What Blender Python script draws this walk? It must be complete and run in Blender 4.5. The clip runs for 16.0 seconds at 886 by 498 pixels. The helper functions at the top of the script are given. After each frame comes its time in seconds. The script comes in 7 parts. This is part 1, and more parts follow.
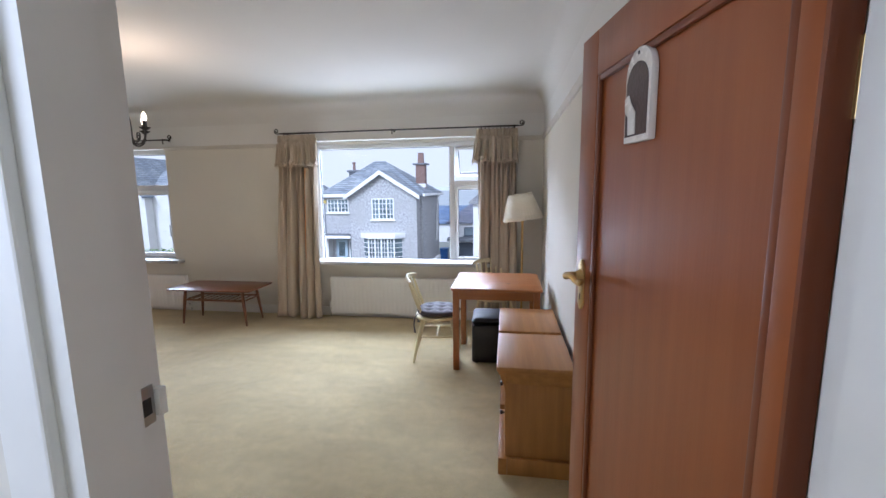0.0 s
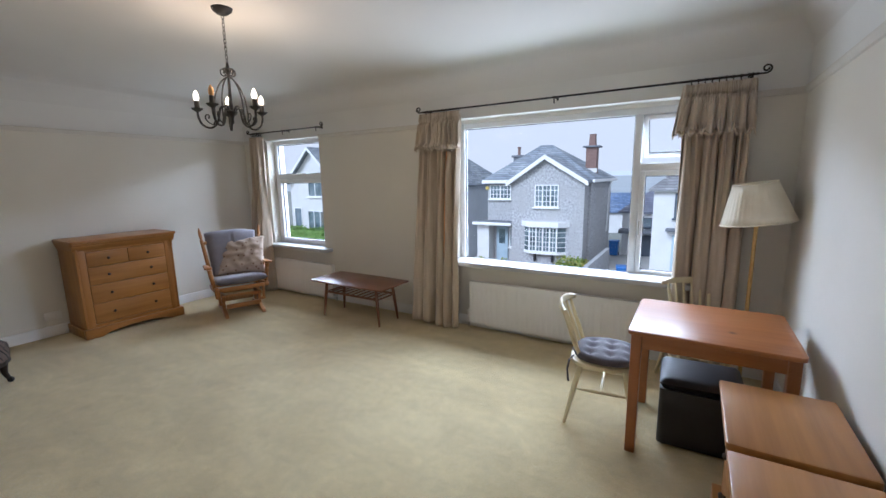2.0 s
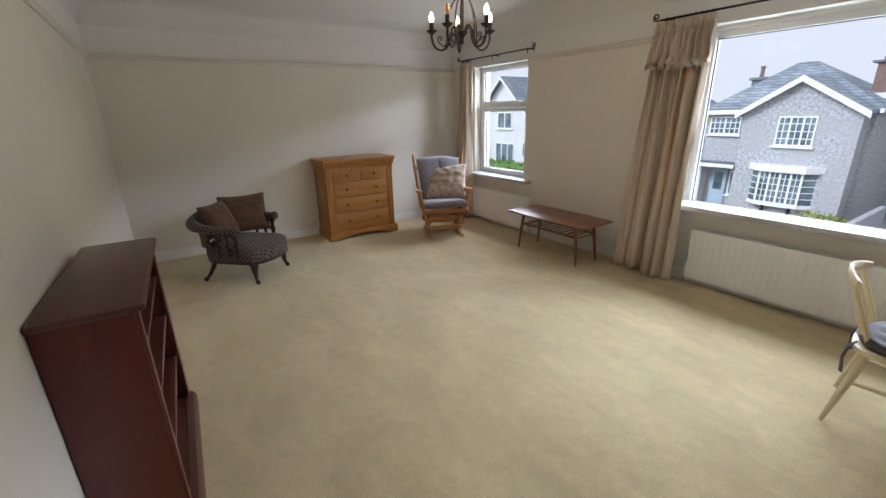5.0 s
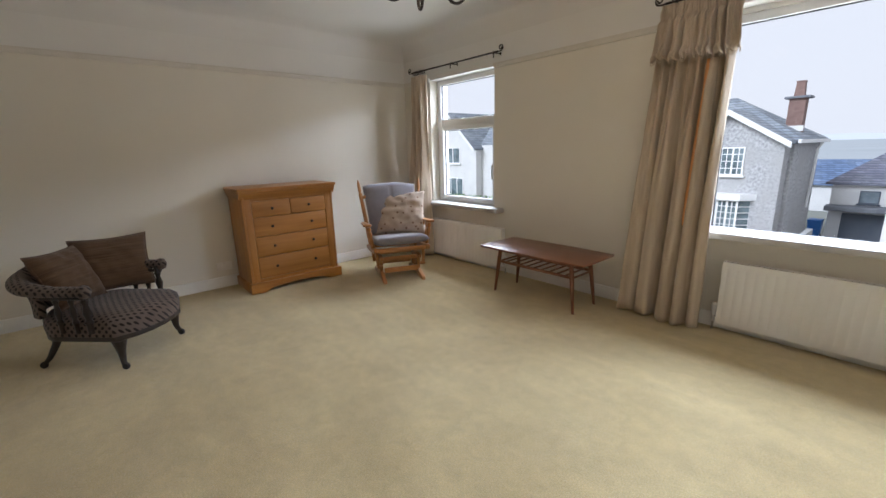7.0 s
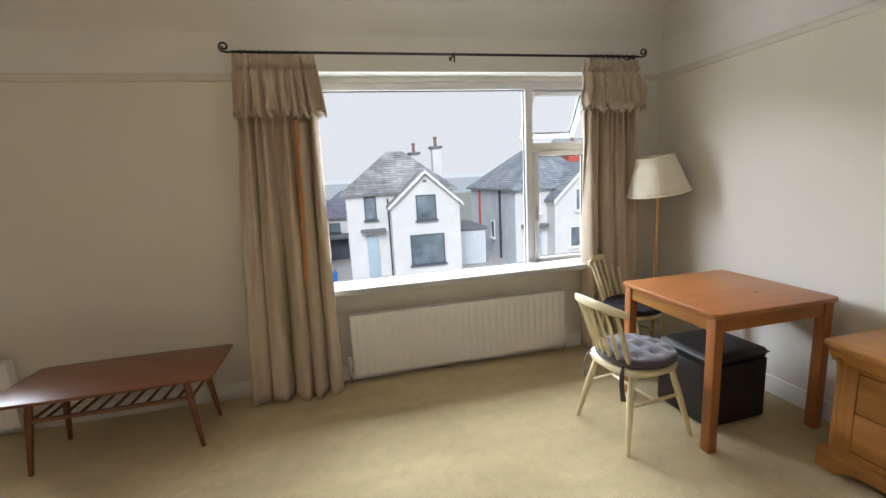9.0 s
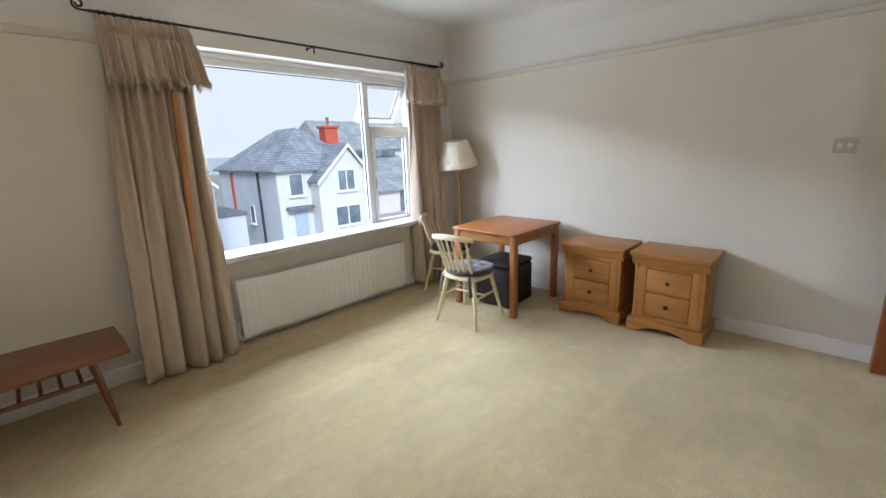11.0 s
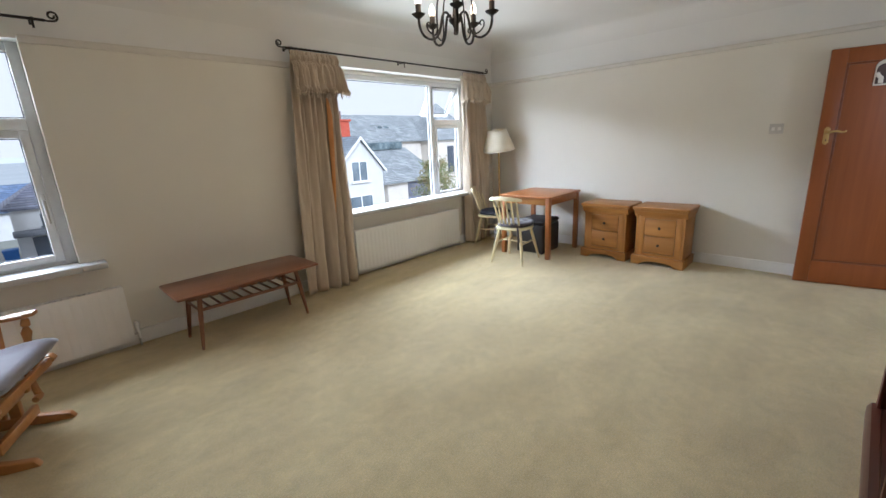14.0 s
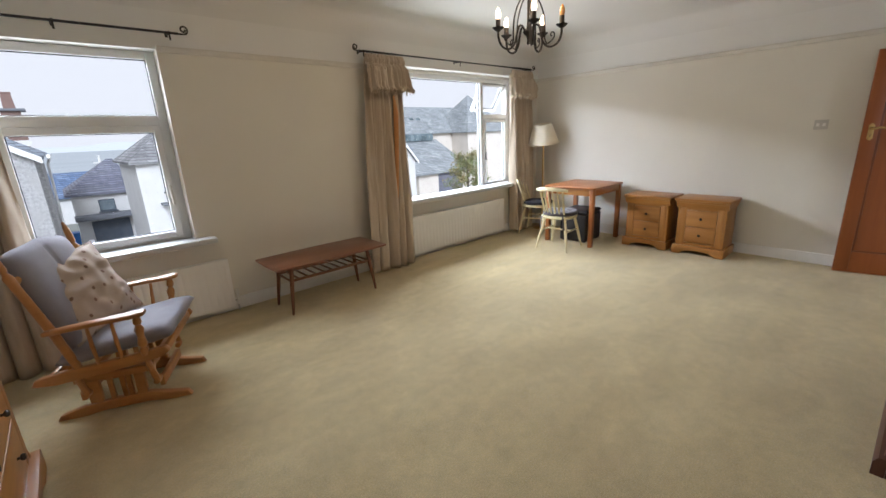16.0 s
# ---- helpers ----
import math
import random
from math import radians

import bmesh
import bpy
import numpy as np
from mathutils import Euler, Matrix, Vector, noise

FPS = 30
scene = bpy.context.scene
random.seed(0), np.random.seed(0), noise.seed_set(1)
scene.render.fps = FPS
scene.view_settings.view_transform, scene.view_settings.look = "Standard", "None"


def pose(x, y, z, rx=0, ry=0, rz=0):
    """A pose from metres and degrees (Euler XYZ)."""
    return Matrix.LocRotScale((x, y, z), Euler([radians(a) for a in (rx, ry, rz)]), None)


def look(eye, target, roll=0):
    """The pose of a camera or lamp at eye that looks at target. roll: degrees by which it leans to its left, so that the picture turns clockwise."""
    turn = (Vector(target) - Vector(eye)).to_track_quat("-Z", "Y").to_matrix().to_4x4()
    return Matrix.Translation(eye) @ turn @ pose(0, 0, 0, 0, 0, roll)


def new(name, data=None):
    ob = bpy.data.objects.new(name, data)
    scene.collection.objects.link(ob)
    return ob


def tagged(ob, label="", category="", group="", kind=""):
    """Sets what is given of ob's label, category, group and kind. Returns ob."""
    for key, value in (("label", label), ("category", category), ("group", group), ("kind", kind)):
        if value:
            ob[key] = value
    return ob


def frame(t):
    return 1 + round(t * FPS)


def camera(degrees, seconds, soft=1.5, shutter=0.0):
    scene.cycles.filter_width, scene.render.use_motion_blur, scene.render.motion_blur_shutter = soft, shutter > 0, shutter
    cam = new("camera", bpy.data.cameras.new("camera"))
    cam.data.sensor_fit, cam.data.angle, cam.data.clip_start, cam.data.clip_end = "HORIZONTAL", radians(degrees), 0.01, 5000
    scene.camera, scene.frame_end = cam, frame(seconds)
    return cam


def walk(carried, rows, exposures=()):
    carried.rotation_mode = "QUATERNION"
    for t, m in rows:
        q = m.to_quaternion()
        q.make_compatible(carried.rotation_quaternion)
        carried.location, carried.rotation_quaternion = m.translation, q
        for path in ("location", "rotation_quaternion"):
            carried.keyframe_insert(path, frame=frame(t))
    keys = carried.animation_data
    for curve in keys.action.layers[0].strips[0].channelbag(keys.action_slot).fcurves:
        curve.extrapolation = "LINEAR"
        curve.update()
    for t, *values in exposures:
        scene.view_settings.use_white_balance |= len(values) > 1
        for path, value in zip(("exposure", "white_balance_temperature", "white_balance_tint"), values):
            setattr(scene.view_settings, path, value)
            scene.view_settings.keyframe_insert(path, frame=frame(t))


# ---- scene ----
cam = camera(94.1, 16.0)
PATH = [
    (0, (2.791, 0.214, 1.589), (2.484, 2.17, 1.305), -0.7),
    (0.5, (2.778, 0.444, 1.594), (2.389, 2.383, 1.292), -0.9),
    (1, (2.773, 0.748, 1.611), (2.248, 2.652, 1.293), -1.0),
    (1.5, (2.709, 1.031, 1.598), (1.962, 2.856, 1.267), -1.1),
    (2, (2.581, 1.246, 1.605), (1.552, 2.927, 1.265), -1.0),
    (2.5, (2.474, 1.289, 1.626), (1.191, 2.78, 1.265), -0.9),
    (3, (2.425, 1.245, 1.655), (0.958, 2.543, 1.254), -0.9),
    (3.5, (2.433, 1.199, 1.689), (0.864, 2.346, 1.213), -1.1),
    (4, (2.477, 1.152, 1.71), (0.882, 2.202, 1.116), -1.0),
    (6.5, (1.712, 1.5, 1.281), (0.14, 2.557, 0.638), -0.8),
    (7, (1.435, 1.715, 1.338), (-0.043, 2.978, 0.871), -1.6),
    (7.5, (1.171, 1.806, 1.363), (-0.016, 3.37, 0.981), -2.5),
    (8, (0.992, 1.925, 1.401), (0.285, 3.762, 1.048), -3.1),
    (8.5, (0.838, 2.071, 1.431), (0.719, 4.039, 1.094), -3.1),
    (9, (0.658, 2.108, 1.462), (1.087, 4.031, 1.122), -3.1),
    (9.5, (0.418, 2.049, 1.502), (1.285, 3.815, 1.143), -3.1),
    (10, (0.136, 1.94, 1.491), (1.328, 3.496, 1.096), -2.9),
    (12.5, (-1.257, 1.598, 1.424), (0.193, 2.88, 0.92), -1.7),
    (13, (-1.463, 1.48, 1.428), (-0.038, 2.791, 0.929), -2.2),
    (13.5, (-1.674, 1.346, 1.431), (-0.266, 2.673, 0.925), -2.6),
    (14, (-1.876, 1.293, 1.42), (-0.49, 2.644, 0.915), -2.8),
    (14.5, (-2.108, 1.275, 1.431), (-0.772, 2.675, 0.925), -3.0),
    (15, (-2.281, 1.265, 1.444), (-0.98, 2.693, 0.926), -2.8),
    (15.5, (-2.344, 1.228, 1.439), (-1.064, 2.671, 0.91), -2.7),
    (16, (-2.365, 1.206, 1.455), (-1.078, 2.64, 0.92), -2.6),
]
EXPOSURES = [(0.0, 0.10, 5150, 15), (1.0, 0.06, 4780, 13), (2.0, -0.11, 5150, 12), (3.5, -0.08, 5500, 12), (7.0, 0.02, 5700, 12), (8.5, -0.08, 6050, 11), (10.0, -0.04, 5700, 11), (13.0, 0.18, 5350, 10), (16.0, 0.07, 5800, 12)]
walk(cam, [(t, look(eye, target, roll)) for t, eye, target, roll in PATH], EXPOSURES)

# ---------------------------------------------------------------- world and light
world = bpy.data.worlds.new("overcast_sky")
scene.world = world
world.use_nodes = True
wn, wl = world.node_tree.nodes, world.node_tree.links
wn.clear()
w_out = wn.new("ShaderNodeOutputWorld")
w_bg = wn.new("ShaderNodeBackground")
w_sky = wn.new("ShaderNodeTexSky")
w_sky.sky_type, w_sky.sun_disc = "NISHITA", False
w_sky.sun_elevation, w_sky.sun_rotation = radians(34), radians(198)
w_sky.dust_density, w_sky.air_density = 6.0, 1.0
w_mix = wn.new("ShaderNodeMix")
w_mix.data_type = "RGBA"
w_mix.inputs["Factor"].default_value = 0.97
w_mix.inputs["B"].default_value = (9.0, 8.9, 8.8, 1)
wl.new(w_sky.outputs["Color"], w_mix.inputs["A"])
wl.new(w_mix.outputs["Result"], w_bg.inputs["Color"])
w_bg.inputs["Strength"].default_value = 0.097
wl.new(w_bg.outputs["Background"], w_out.inputs["Surface"])

sun_data = bpy.data.lights.new("sun", "SUN")
sun_data.energy, sun_data.angle, sun_data.color = 3.0, radians(25), (0.96, 0.98, 1.0)
sun = new("sun", sun_data)
sun.matrix_world = look((-8, 2, 17), (0, 26, 0))


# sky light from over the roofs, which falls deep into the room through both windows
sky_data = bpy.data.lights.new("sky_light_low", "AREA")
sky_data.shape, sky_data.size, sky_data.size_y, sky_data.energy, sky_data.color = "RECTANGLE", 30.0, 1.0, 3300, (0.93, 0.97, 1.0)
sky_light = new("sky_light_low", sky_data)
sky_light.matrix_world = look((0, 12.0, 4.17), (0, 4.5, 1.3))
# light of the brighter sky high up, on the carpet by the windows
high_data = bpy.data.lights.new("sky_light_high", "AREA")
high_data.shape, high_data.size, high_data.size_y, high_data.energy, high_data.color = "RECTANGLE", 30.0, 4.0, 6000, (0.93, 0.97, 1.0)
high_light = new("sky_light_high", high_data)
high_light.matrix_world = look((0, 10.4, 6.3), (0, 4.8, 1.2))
# added fill lamp standing in for ground bounce, reaching the ceiling and upper walls
ceiling_fill_data = bpy.data.lights.new("ceiling_fill", "AREA")
ceiling_fill_data.shape, ceiling_fill_data.size, ceiling_fill_data.size_y, ceiling_fill_data.energy, ceiling_fill_data.color = "RECTANGLE", 14.0, 2.2, 520, (1.0, 0.97, 0.92)
ceiling_fill = new("ceiling_fill", ceiling_fill_data)
ceiling_fill.matrix_world = look((0, 7.4, -0.15), (0, 4.6, 1.75))
CANDLE = 3.0
# added fill lamp, unseen in the hall, that brightens the open door
hall_fill_data = bpy.data.lights.new("hall_fill", "AREA")
hall_fill_data.shape, hall_fill_data.size, hall_fill_data.size_y, hall_fill_data.energy, hall_fill_data.color = "RECTANGLE", 0.9, 1.1, 15, (0.95, 0.97, 1.0)
hall_fill_lamp = new("hall_fill", hall_fill_data)
hall_fill_lamp.matrix_world = look((1.45, -0.35, 1.75), (3.1, 1.15, 1.3))


# ---------------------------------------------------------------- materials
def rgb(c):
    return (c[0], c[1], c[2], 1.0)


def surf(name, c1, c2, scale=4.0, rough=0.5, bump=0.0, fine=60.0, stretch=(1, 1, 1), metal=0.0, detail=4.0,
         rough2=None, coarse=None, c3=None, coat=0.0, contrast=0.25, per_object=0.0, sheen=0.0, dist=0.004):
    """A surface with a large-scale and a fine variation of colour, and fine relief."""
    m = bpy.data.materials.new(name)
    m.use_nodes = True
    n, l = m.node_tree.nodes, m.node_tree.links
    b = n["Principled BSDF"]
    tc = n.new("ShaderNodeTexCoord")
    mp = n.new("ShaderNodeMapping")
    mp.inputs["Scale"].default_value = stretch
    l.new(tc.outputs["Object"], mp.inputs["Vector"])
    src = mp.outputs["Vector"]
    if per_object:
        oi = n.new("ShaderNodeObjectInfo")
        add = n.new("ShaderNodeVectorMath")
        add.operation = "ADD"
        mul = n.new("ShaderNodeMath")
        mul.operation = "MULTIPLY"
        mul.inputs[1].default_value = 17.0
        l.new(oi.outputs["Random"], mul.inputs[0])
        l.new(src, add.inputs[0])
        l.new(mul.outputs[0], add.inputs[1])
        src = add.outputs[0]
    no = n.new("ShaderNodeTexNoise")
    no.inputs["Scale"].default_value, no.inputs["Detail"].default_value = scale, detail
    l.new(src, no.inputs["Vector"])
    rp = n.new("ShaderNodeValToRGB")
    rp.color_ramp.elements[0].position, rp.color_ramp.elements[0].color = 0.5 - contrast, rgb(c1)
    rp.color_ramp.elements[1].position, rp.color_ramp.elements[1].color = 0.5 + contrast, rgb(c2)
    l.new(no.outputs["Fac"], rp.inputs["Fac"])
    col = rp.outputs["Color"]
    fn = n.new("ShaderNodeTexNoise")
    fn.inputs["Scale"].default_value, fn.inputs["Detail"].default_value = fine, 3.0
    l.new(src, fn.inputs["Vector"])
    if c3 is not None:
        cr = n.new("ShaderNodeTexNoise")
        cr.inputs["Scale"].default_value, cr.inputs["Detail"].default_value = coarse or scale * 0.2, 2.0
        l.new(src, cr.inputs["Vector"])
        r3 = n.new("ShaderNodeValToRGB")
        r3.color_ramp.elements[0].position, r3.color_ramp.elements[1].position = 0.42, 0.68
        l.new(cr.outputs["Fac"], r3.inputs["Fac"])
        mx = n.new("ShaderNodeMix")
        mx.data_type = "RGBA"
        l.new(r3.outputs["Color"], mx.inputs["Factor"])
        l.new(col, mx.inputs["A"])
        mx.inputs["B"].default_value = rgb(c3)
        col = mx.outputs["Result"]
    l.new(col, b.inputs["Base Color"])
    b.inputs["Metallic"].default_value = metal
    mr = n.new("ShaderNodeMapRange")
    mr.inputs["To Min"].default_value = rough
    mr.inputs["To Max"].default_value = rough2 if rough2 is not None else min(1.0, rough + 0.12)
    l.new(fn.outputs["Fac"], mr.inputs["Value"])
    l.new(mr.outputs["Result"], b.inputs["Roughness"])
    b.inputs["Coat Weight"].default_value = coat
    b.inputs["Coat Roughness"].default_value = 0.28
    b.inputs["Sheen Weight"].default_value = sheen
    if bump:
        bp = n.new("ShaderNodeBump")
        bp.inputs["Strength"].default_value, bp.inputs["Distance"].default_value = bump, dist
        l.new(fn.outputs["Fac"], bp.inputs["Height"])
        l.new(bp.outputs["Normal"], b.inputs["Normal"])
    return m


def wood(name, dark, light, axis=2, ring=9.0, rough=0.4, coat=0.1, knots=False):
    """Varnished timber whose grain runs along one axis of the part."""
    st = [14.0, 14.0, 14.0]
    st[axis] = 0.9
    m = surf(name, dark, light, scale=1.6, rough=rough, bump=0.06, fine=ring, stretch=st, detail=6.0, coat=coat, contrast=0.3, per_object=1.0)
    n, l = m.node_tree.nodes, m.node_tree.links
    b = n["Principled BSDF"]
    if knots:
        tc = n.new("ShaderNodeTexCoord")
        vo = n.new("ShaderNodeTexVoronoi")
        vo.inputs["Scale"].default_value = 3.1
        l.new(tc.outputs["Object"], vo.inputs["Vector"])
        r = n.new("ShaderNodeValToRGB")
        r.color_ramp.elements[0].position, r.color_ramp.elements[0].color = 0.03, (1, 1, 1, 1)
        r.color_ramp.elements[1].position, r.color_ramp.elements[1].color = 0.085, (0, 0, 0, 1)
        l.new(vo.outputs["Distance"], r.inputs["Fac"])
        mx = n.new("ShaderNodeMix")
        mx.data_type = "RGBA"
        old = b.inputs["Base Color"].links[0].from_socket
        l.new(r.outputs["Color"], mx.inputs["Factor"])
        l.new(old, mx.inputs["A"])
        mx.inputs["B"].default_value = rgb([c * 0.35 for c in dark])
        l.new(mx.outputs["Result"], b.inputs["Base Color"])
    return m


def glass(name, tint=(1, 1, 1), dim=1.0):
    m = bpy.data.materials.new(name)
    m.use_nodes = True
    n, l = m.node_tree.nodes, m.node_tree.links
    n.clear()
    out, mix = n.new("ShaderNodeOutputMaterial"), n.new("ShaderNodeMixShader")
    tr, gl = n.new("ShaderNodeBsdfTransparent"), n.new("ShaderNodeBsdfGlossy")
    lw, pw, mr = n.new("ShaderNodeLayerWeight"), n.new("ShaderNodeMath"), n.new("ShaderNodeMapRange")
    tr.inputs["Color"].default_value = rgb([c * dim for c in tint])
    gl.inputs["Roughness"].default_value = 0.01
    lw.inputs["Blend"].default_value = 0.5
    pw.operation = "POWER"
    pw.inputs[1].default_value = 4.0
    l.new(lw.outputs["Facing"], pw.inputs[0])
    mr.inputs["To Min"].default_value, mr.inputs["To Max"].default_value = 0.004, 0.5
    l.new(pw.outputs[0], mr.inputs["Value"])
    l.new(mr.outputs["Result"], mix.inputs[0])
    l.new(tr.outputs[0], mix.inputs[1])
    l.new(gl.outputs[0], mix.inputs[2])
    l.new(mix.outputs[0], out.inputs["Surface"])
    return m


def glow(name, c, strength):
    m = bpy.data.materials.new(name)
    m.use_nodes = True
    b = m.node_tree.nodes["Principled BSDF"]
    b.inputs["Base Color"].default_value = rgb(c)
    b.inputs["Emission Color"].default_value = rgb(c)
    b.inputs["Emission Strength"].default_value = strength
    return m


M_WALL = surf("cream_wall_paint", (0.69, 0.655, 0.575), (0.75, 0.715, 0.635), 1.3, 0.62, 0.10, 240, c3=(0.715, 0.68, 0.60), coarse=0.5)
M_WHITE = surf("white_wall_paint", (0.73, 0.72, 0.695), (0.775, 0.765, 0.74), 1.5, 0.6, 0.08, 220)
M_CEIL = surf("ceiling_paint", (0.70, 0.685, 0.66), (0.745, 0.735, 0.71), 0.9, 0.75, 0.08, 160)
M_TRIM = surf("gloss_white_paint", (0.76, 0.75, 0.71), (0.82, 0.81, 0.78), 6, 0.32, 0.05, 60)
M_RAIL = surf("picture_rail_paint", (0.62, 0.59, 0.53), (0.68, 0.65, 0.59), 6, 0.5, 0.05, 60)
M_SILL = surf("grey_white_sill_paint", (0.48, 0.48, 0.475), (0.56, 0.56, 0.55), 6, 0.45, 0.05, 60)
M_UPVC = surf("white_window_plastic", (0.70, 0.71, 0.72), (0.75, 0.76, 0.76), 5, 0.3, 0.0, 40)
M_GASKET = surf("black_rubber", (0.02, 0.02, 0.022), (0.035, 0.035, 0.035), 20, 0.6)
M_GLASS = glass("window_glass")
M_RAD = surf("radiator_enamel", (0.82, 0.81, 0.785), (0.86, 0.855, 0.835), 4, 0.35, 0.0, 40)
M_IRON = surf("black_wrought_iron", (0.009, 0.008, 0.008), (0.02, 0.018, 0.017), 18, 0.5, 0.3, 90, metal=0.15)
M_BRASS = surf("brass", (0.50, 0.34, 0.13), (0.66, 0.48, 0.21), 12, 0.28, 0.0, 60, metal=1.0)
M_STEEL = surf("dull_steel", (0.45, 0.44, 0.42), (0.6, 0.59, 0.56), 20, 0.35, 0.0, 60, metal=1.0)
M_DOORWOOD = wood("door_wood", (0.225, 0.058, 0.011), (0.305, 0.086, 0.018), 2, 12, 0.34, 0.2)
M_DOORDARK = wood("door_wood_darker", (0.14, 0.035, 0.010), (0.19, 0.050, 0.015), 2, 12, 0.32, 0.2)
M_OAK = wood("golden_oak", (0.29, 0.118, 0.023), (0.46, 0.212, 0.048), 1, 11, 0.38, 0.15, knots=True)
M_OAKV = wood("golden_oak_upright", (0.29, 0.118, 0.023), (0.46, 0.212, 0.048), 2, 11, 0.38, 0.15)
M_PINE = wood("orange_pine", (0.31, 0.105, 0.026), (0.43, 0.170, 0.050), 0, 10, 0.33, 0.2, knots=True)
M_PINEV = wood("orange_pine_upright", (0.29, 0.098, 0.024), (0.40, 0.155, 0.046), 2, 10, 0.35, 0.2, knots=True)
M_TEAK = wood("teak", (0.15, 0.052, 0.022), (0.24, 0.09, 0.038), 0, 10, 0.32, 0.2)
M_TEAKV = wood("teak_upright", (0.15, 0.052, 0.022), (0.23, 0.085, 0.036), 2, 10, 0.36, 0.15)
M_MAHOG = wood("mahogany", (0.075, 0.010, 0.006), (0.115, 0.016, 0.009), 2, 9, 0.36, 0.12)
# pale colour that paints the window highlight on the bookcase edges
M_EDGEGLINT = surf("mahogany_edge_glint", (0.34, 0.17, 0.12), (0.46, 0.27, 0.21), 30, 0.35, 0.0, 60)
M_MAHOGX = wood("mahogany_flat", (0.05, 0.012, 0.008), (0.085, 0.02, 0.012), 0, 9, 0.24, 0.35)
M_HONEY = wood("honey_beech", (0.37, 0.155, 0.042), (0.51, 0.245, 0.078), 0, 10, 0.32, 0.25)
M_CREAMWOOD = surf("cream_painted_wood", (0.66, 0.57, 0.34), (0.75, 0.67, 0.44), 9, 0.35, 0.05, 50)
M_DARKWOOD = surf("ebonised_wood", (0.011, 0.007, 0.005), (0.024, 0.015, 0.010), 12, 0.34, 0.05, 60, coat=0.05)
M_LEATHER = surf("black_leather", (0.010, 0.009, 0.010), (0.022, 0.019, 0.02), 7, 0.42, 0.35, 150, dist=0.002)
M_GREYCLOTH = surf("grey_mauve_cloth", (0.20, 0.19, 0.225), (0.275, 0.265, 0.305), 7, 0.85, 0.4, 420, sheen=0.3, dist=0.002)
M_DARKCUSH = surf("charcoal_cushion_cloth", (0.055, 0.045, 0.052), (0.095, 0.08, 0.09), 9, 0.9, 0.4, 380, sheen=0.3, dist=0.002)
M_BLACKCUSH = surf("black_cushion_cloth", (0.014, 0.013, 0.018), (0.03, 0.028, 0.036), 9, 0.9, 0.4, 380, dist=0.002)
M_CURTAIN = surf("oatmeal_curtain_linen", (0.43, 0.345, 0.255), (0.62, 0.525, 0.405), 4.0, 0.9, 0.5, 330, stretch=(5, 5, 0.45), sheen=0.2, dist=0.002)
M_LINING = surf("orange_curtain_lining", (0.58, 0.27, 0.10), (0.68, 0.34, 0.14), 8, 0.85, 0.2, 200)
M_SHADE = surf("cream_lampshade_cloth", (0.77, 0.70, 0.55), (0.83, 0.77, 0.63), 12, 0.85, 0.2, 260)
M_BROWNCORD = surf("brown_corduroy", (0.066, 0.035, 0.016), (0.108, 0.060, 0.030), 10, 0.9, 0.9, 22, stretch=(0.25, 0.25, 5.5), sheen=0.06, dist=0.01)
M_SWITCH = surf("ivory_plastic", (0.50, 0.475, 0.43), (0.56, 0.53, 0.485), 20, 0.35)
M_SWITCH2 = surf("ivory_rocker_plastic", (0.77, 0.74, 0.69), (0.81, 0.78, 0.73), 20, 0.35)
M_BULB = glow("lit_candle_bulb", (1.0, 0.80, 0.55), 4.5)
M_BULBOFF = surf("amber_bulb_glass", (0.70, 0.36, 0.12), (0.80, 0.45, 0.18), 30, 0.12)
M_TUBE = surf("dark_candle_tube", (0.022, 0.018, 0.014), (0.04, 0.032, 0.026), 40, 0.5, 0.2, 120)
M_CERAMIC = surf("glazed_tile_cream", (0.74, 0.69, 0.61), (0.80, 0.76, 0.69), 25, 0.2, 0.1, 90)
M_CERAMICDARK = surf("glazed_tile_brown", (0.045, 0.024, 0.022), (0.075, 0.04, 0.036), 25, 0.25, 0.2, 120)


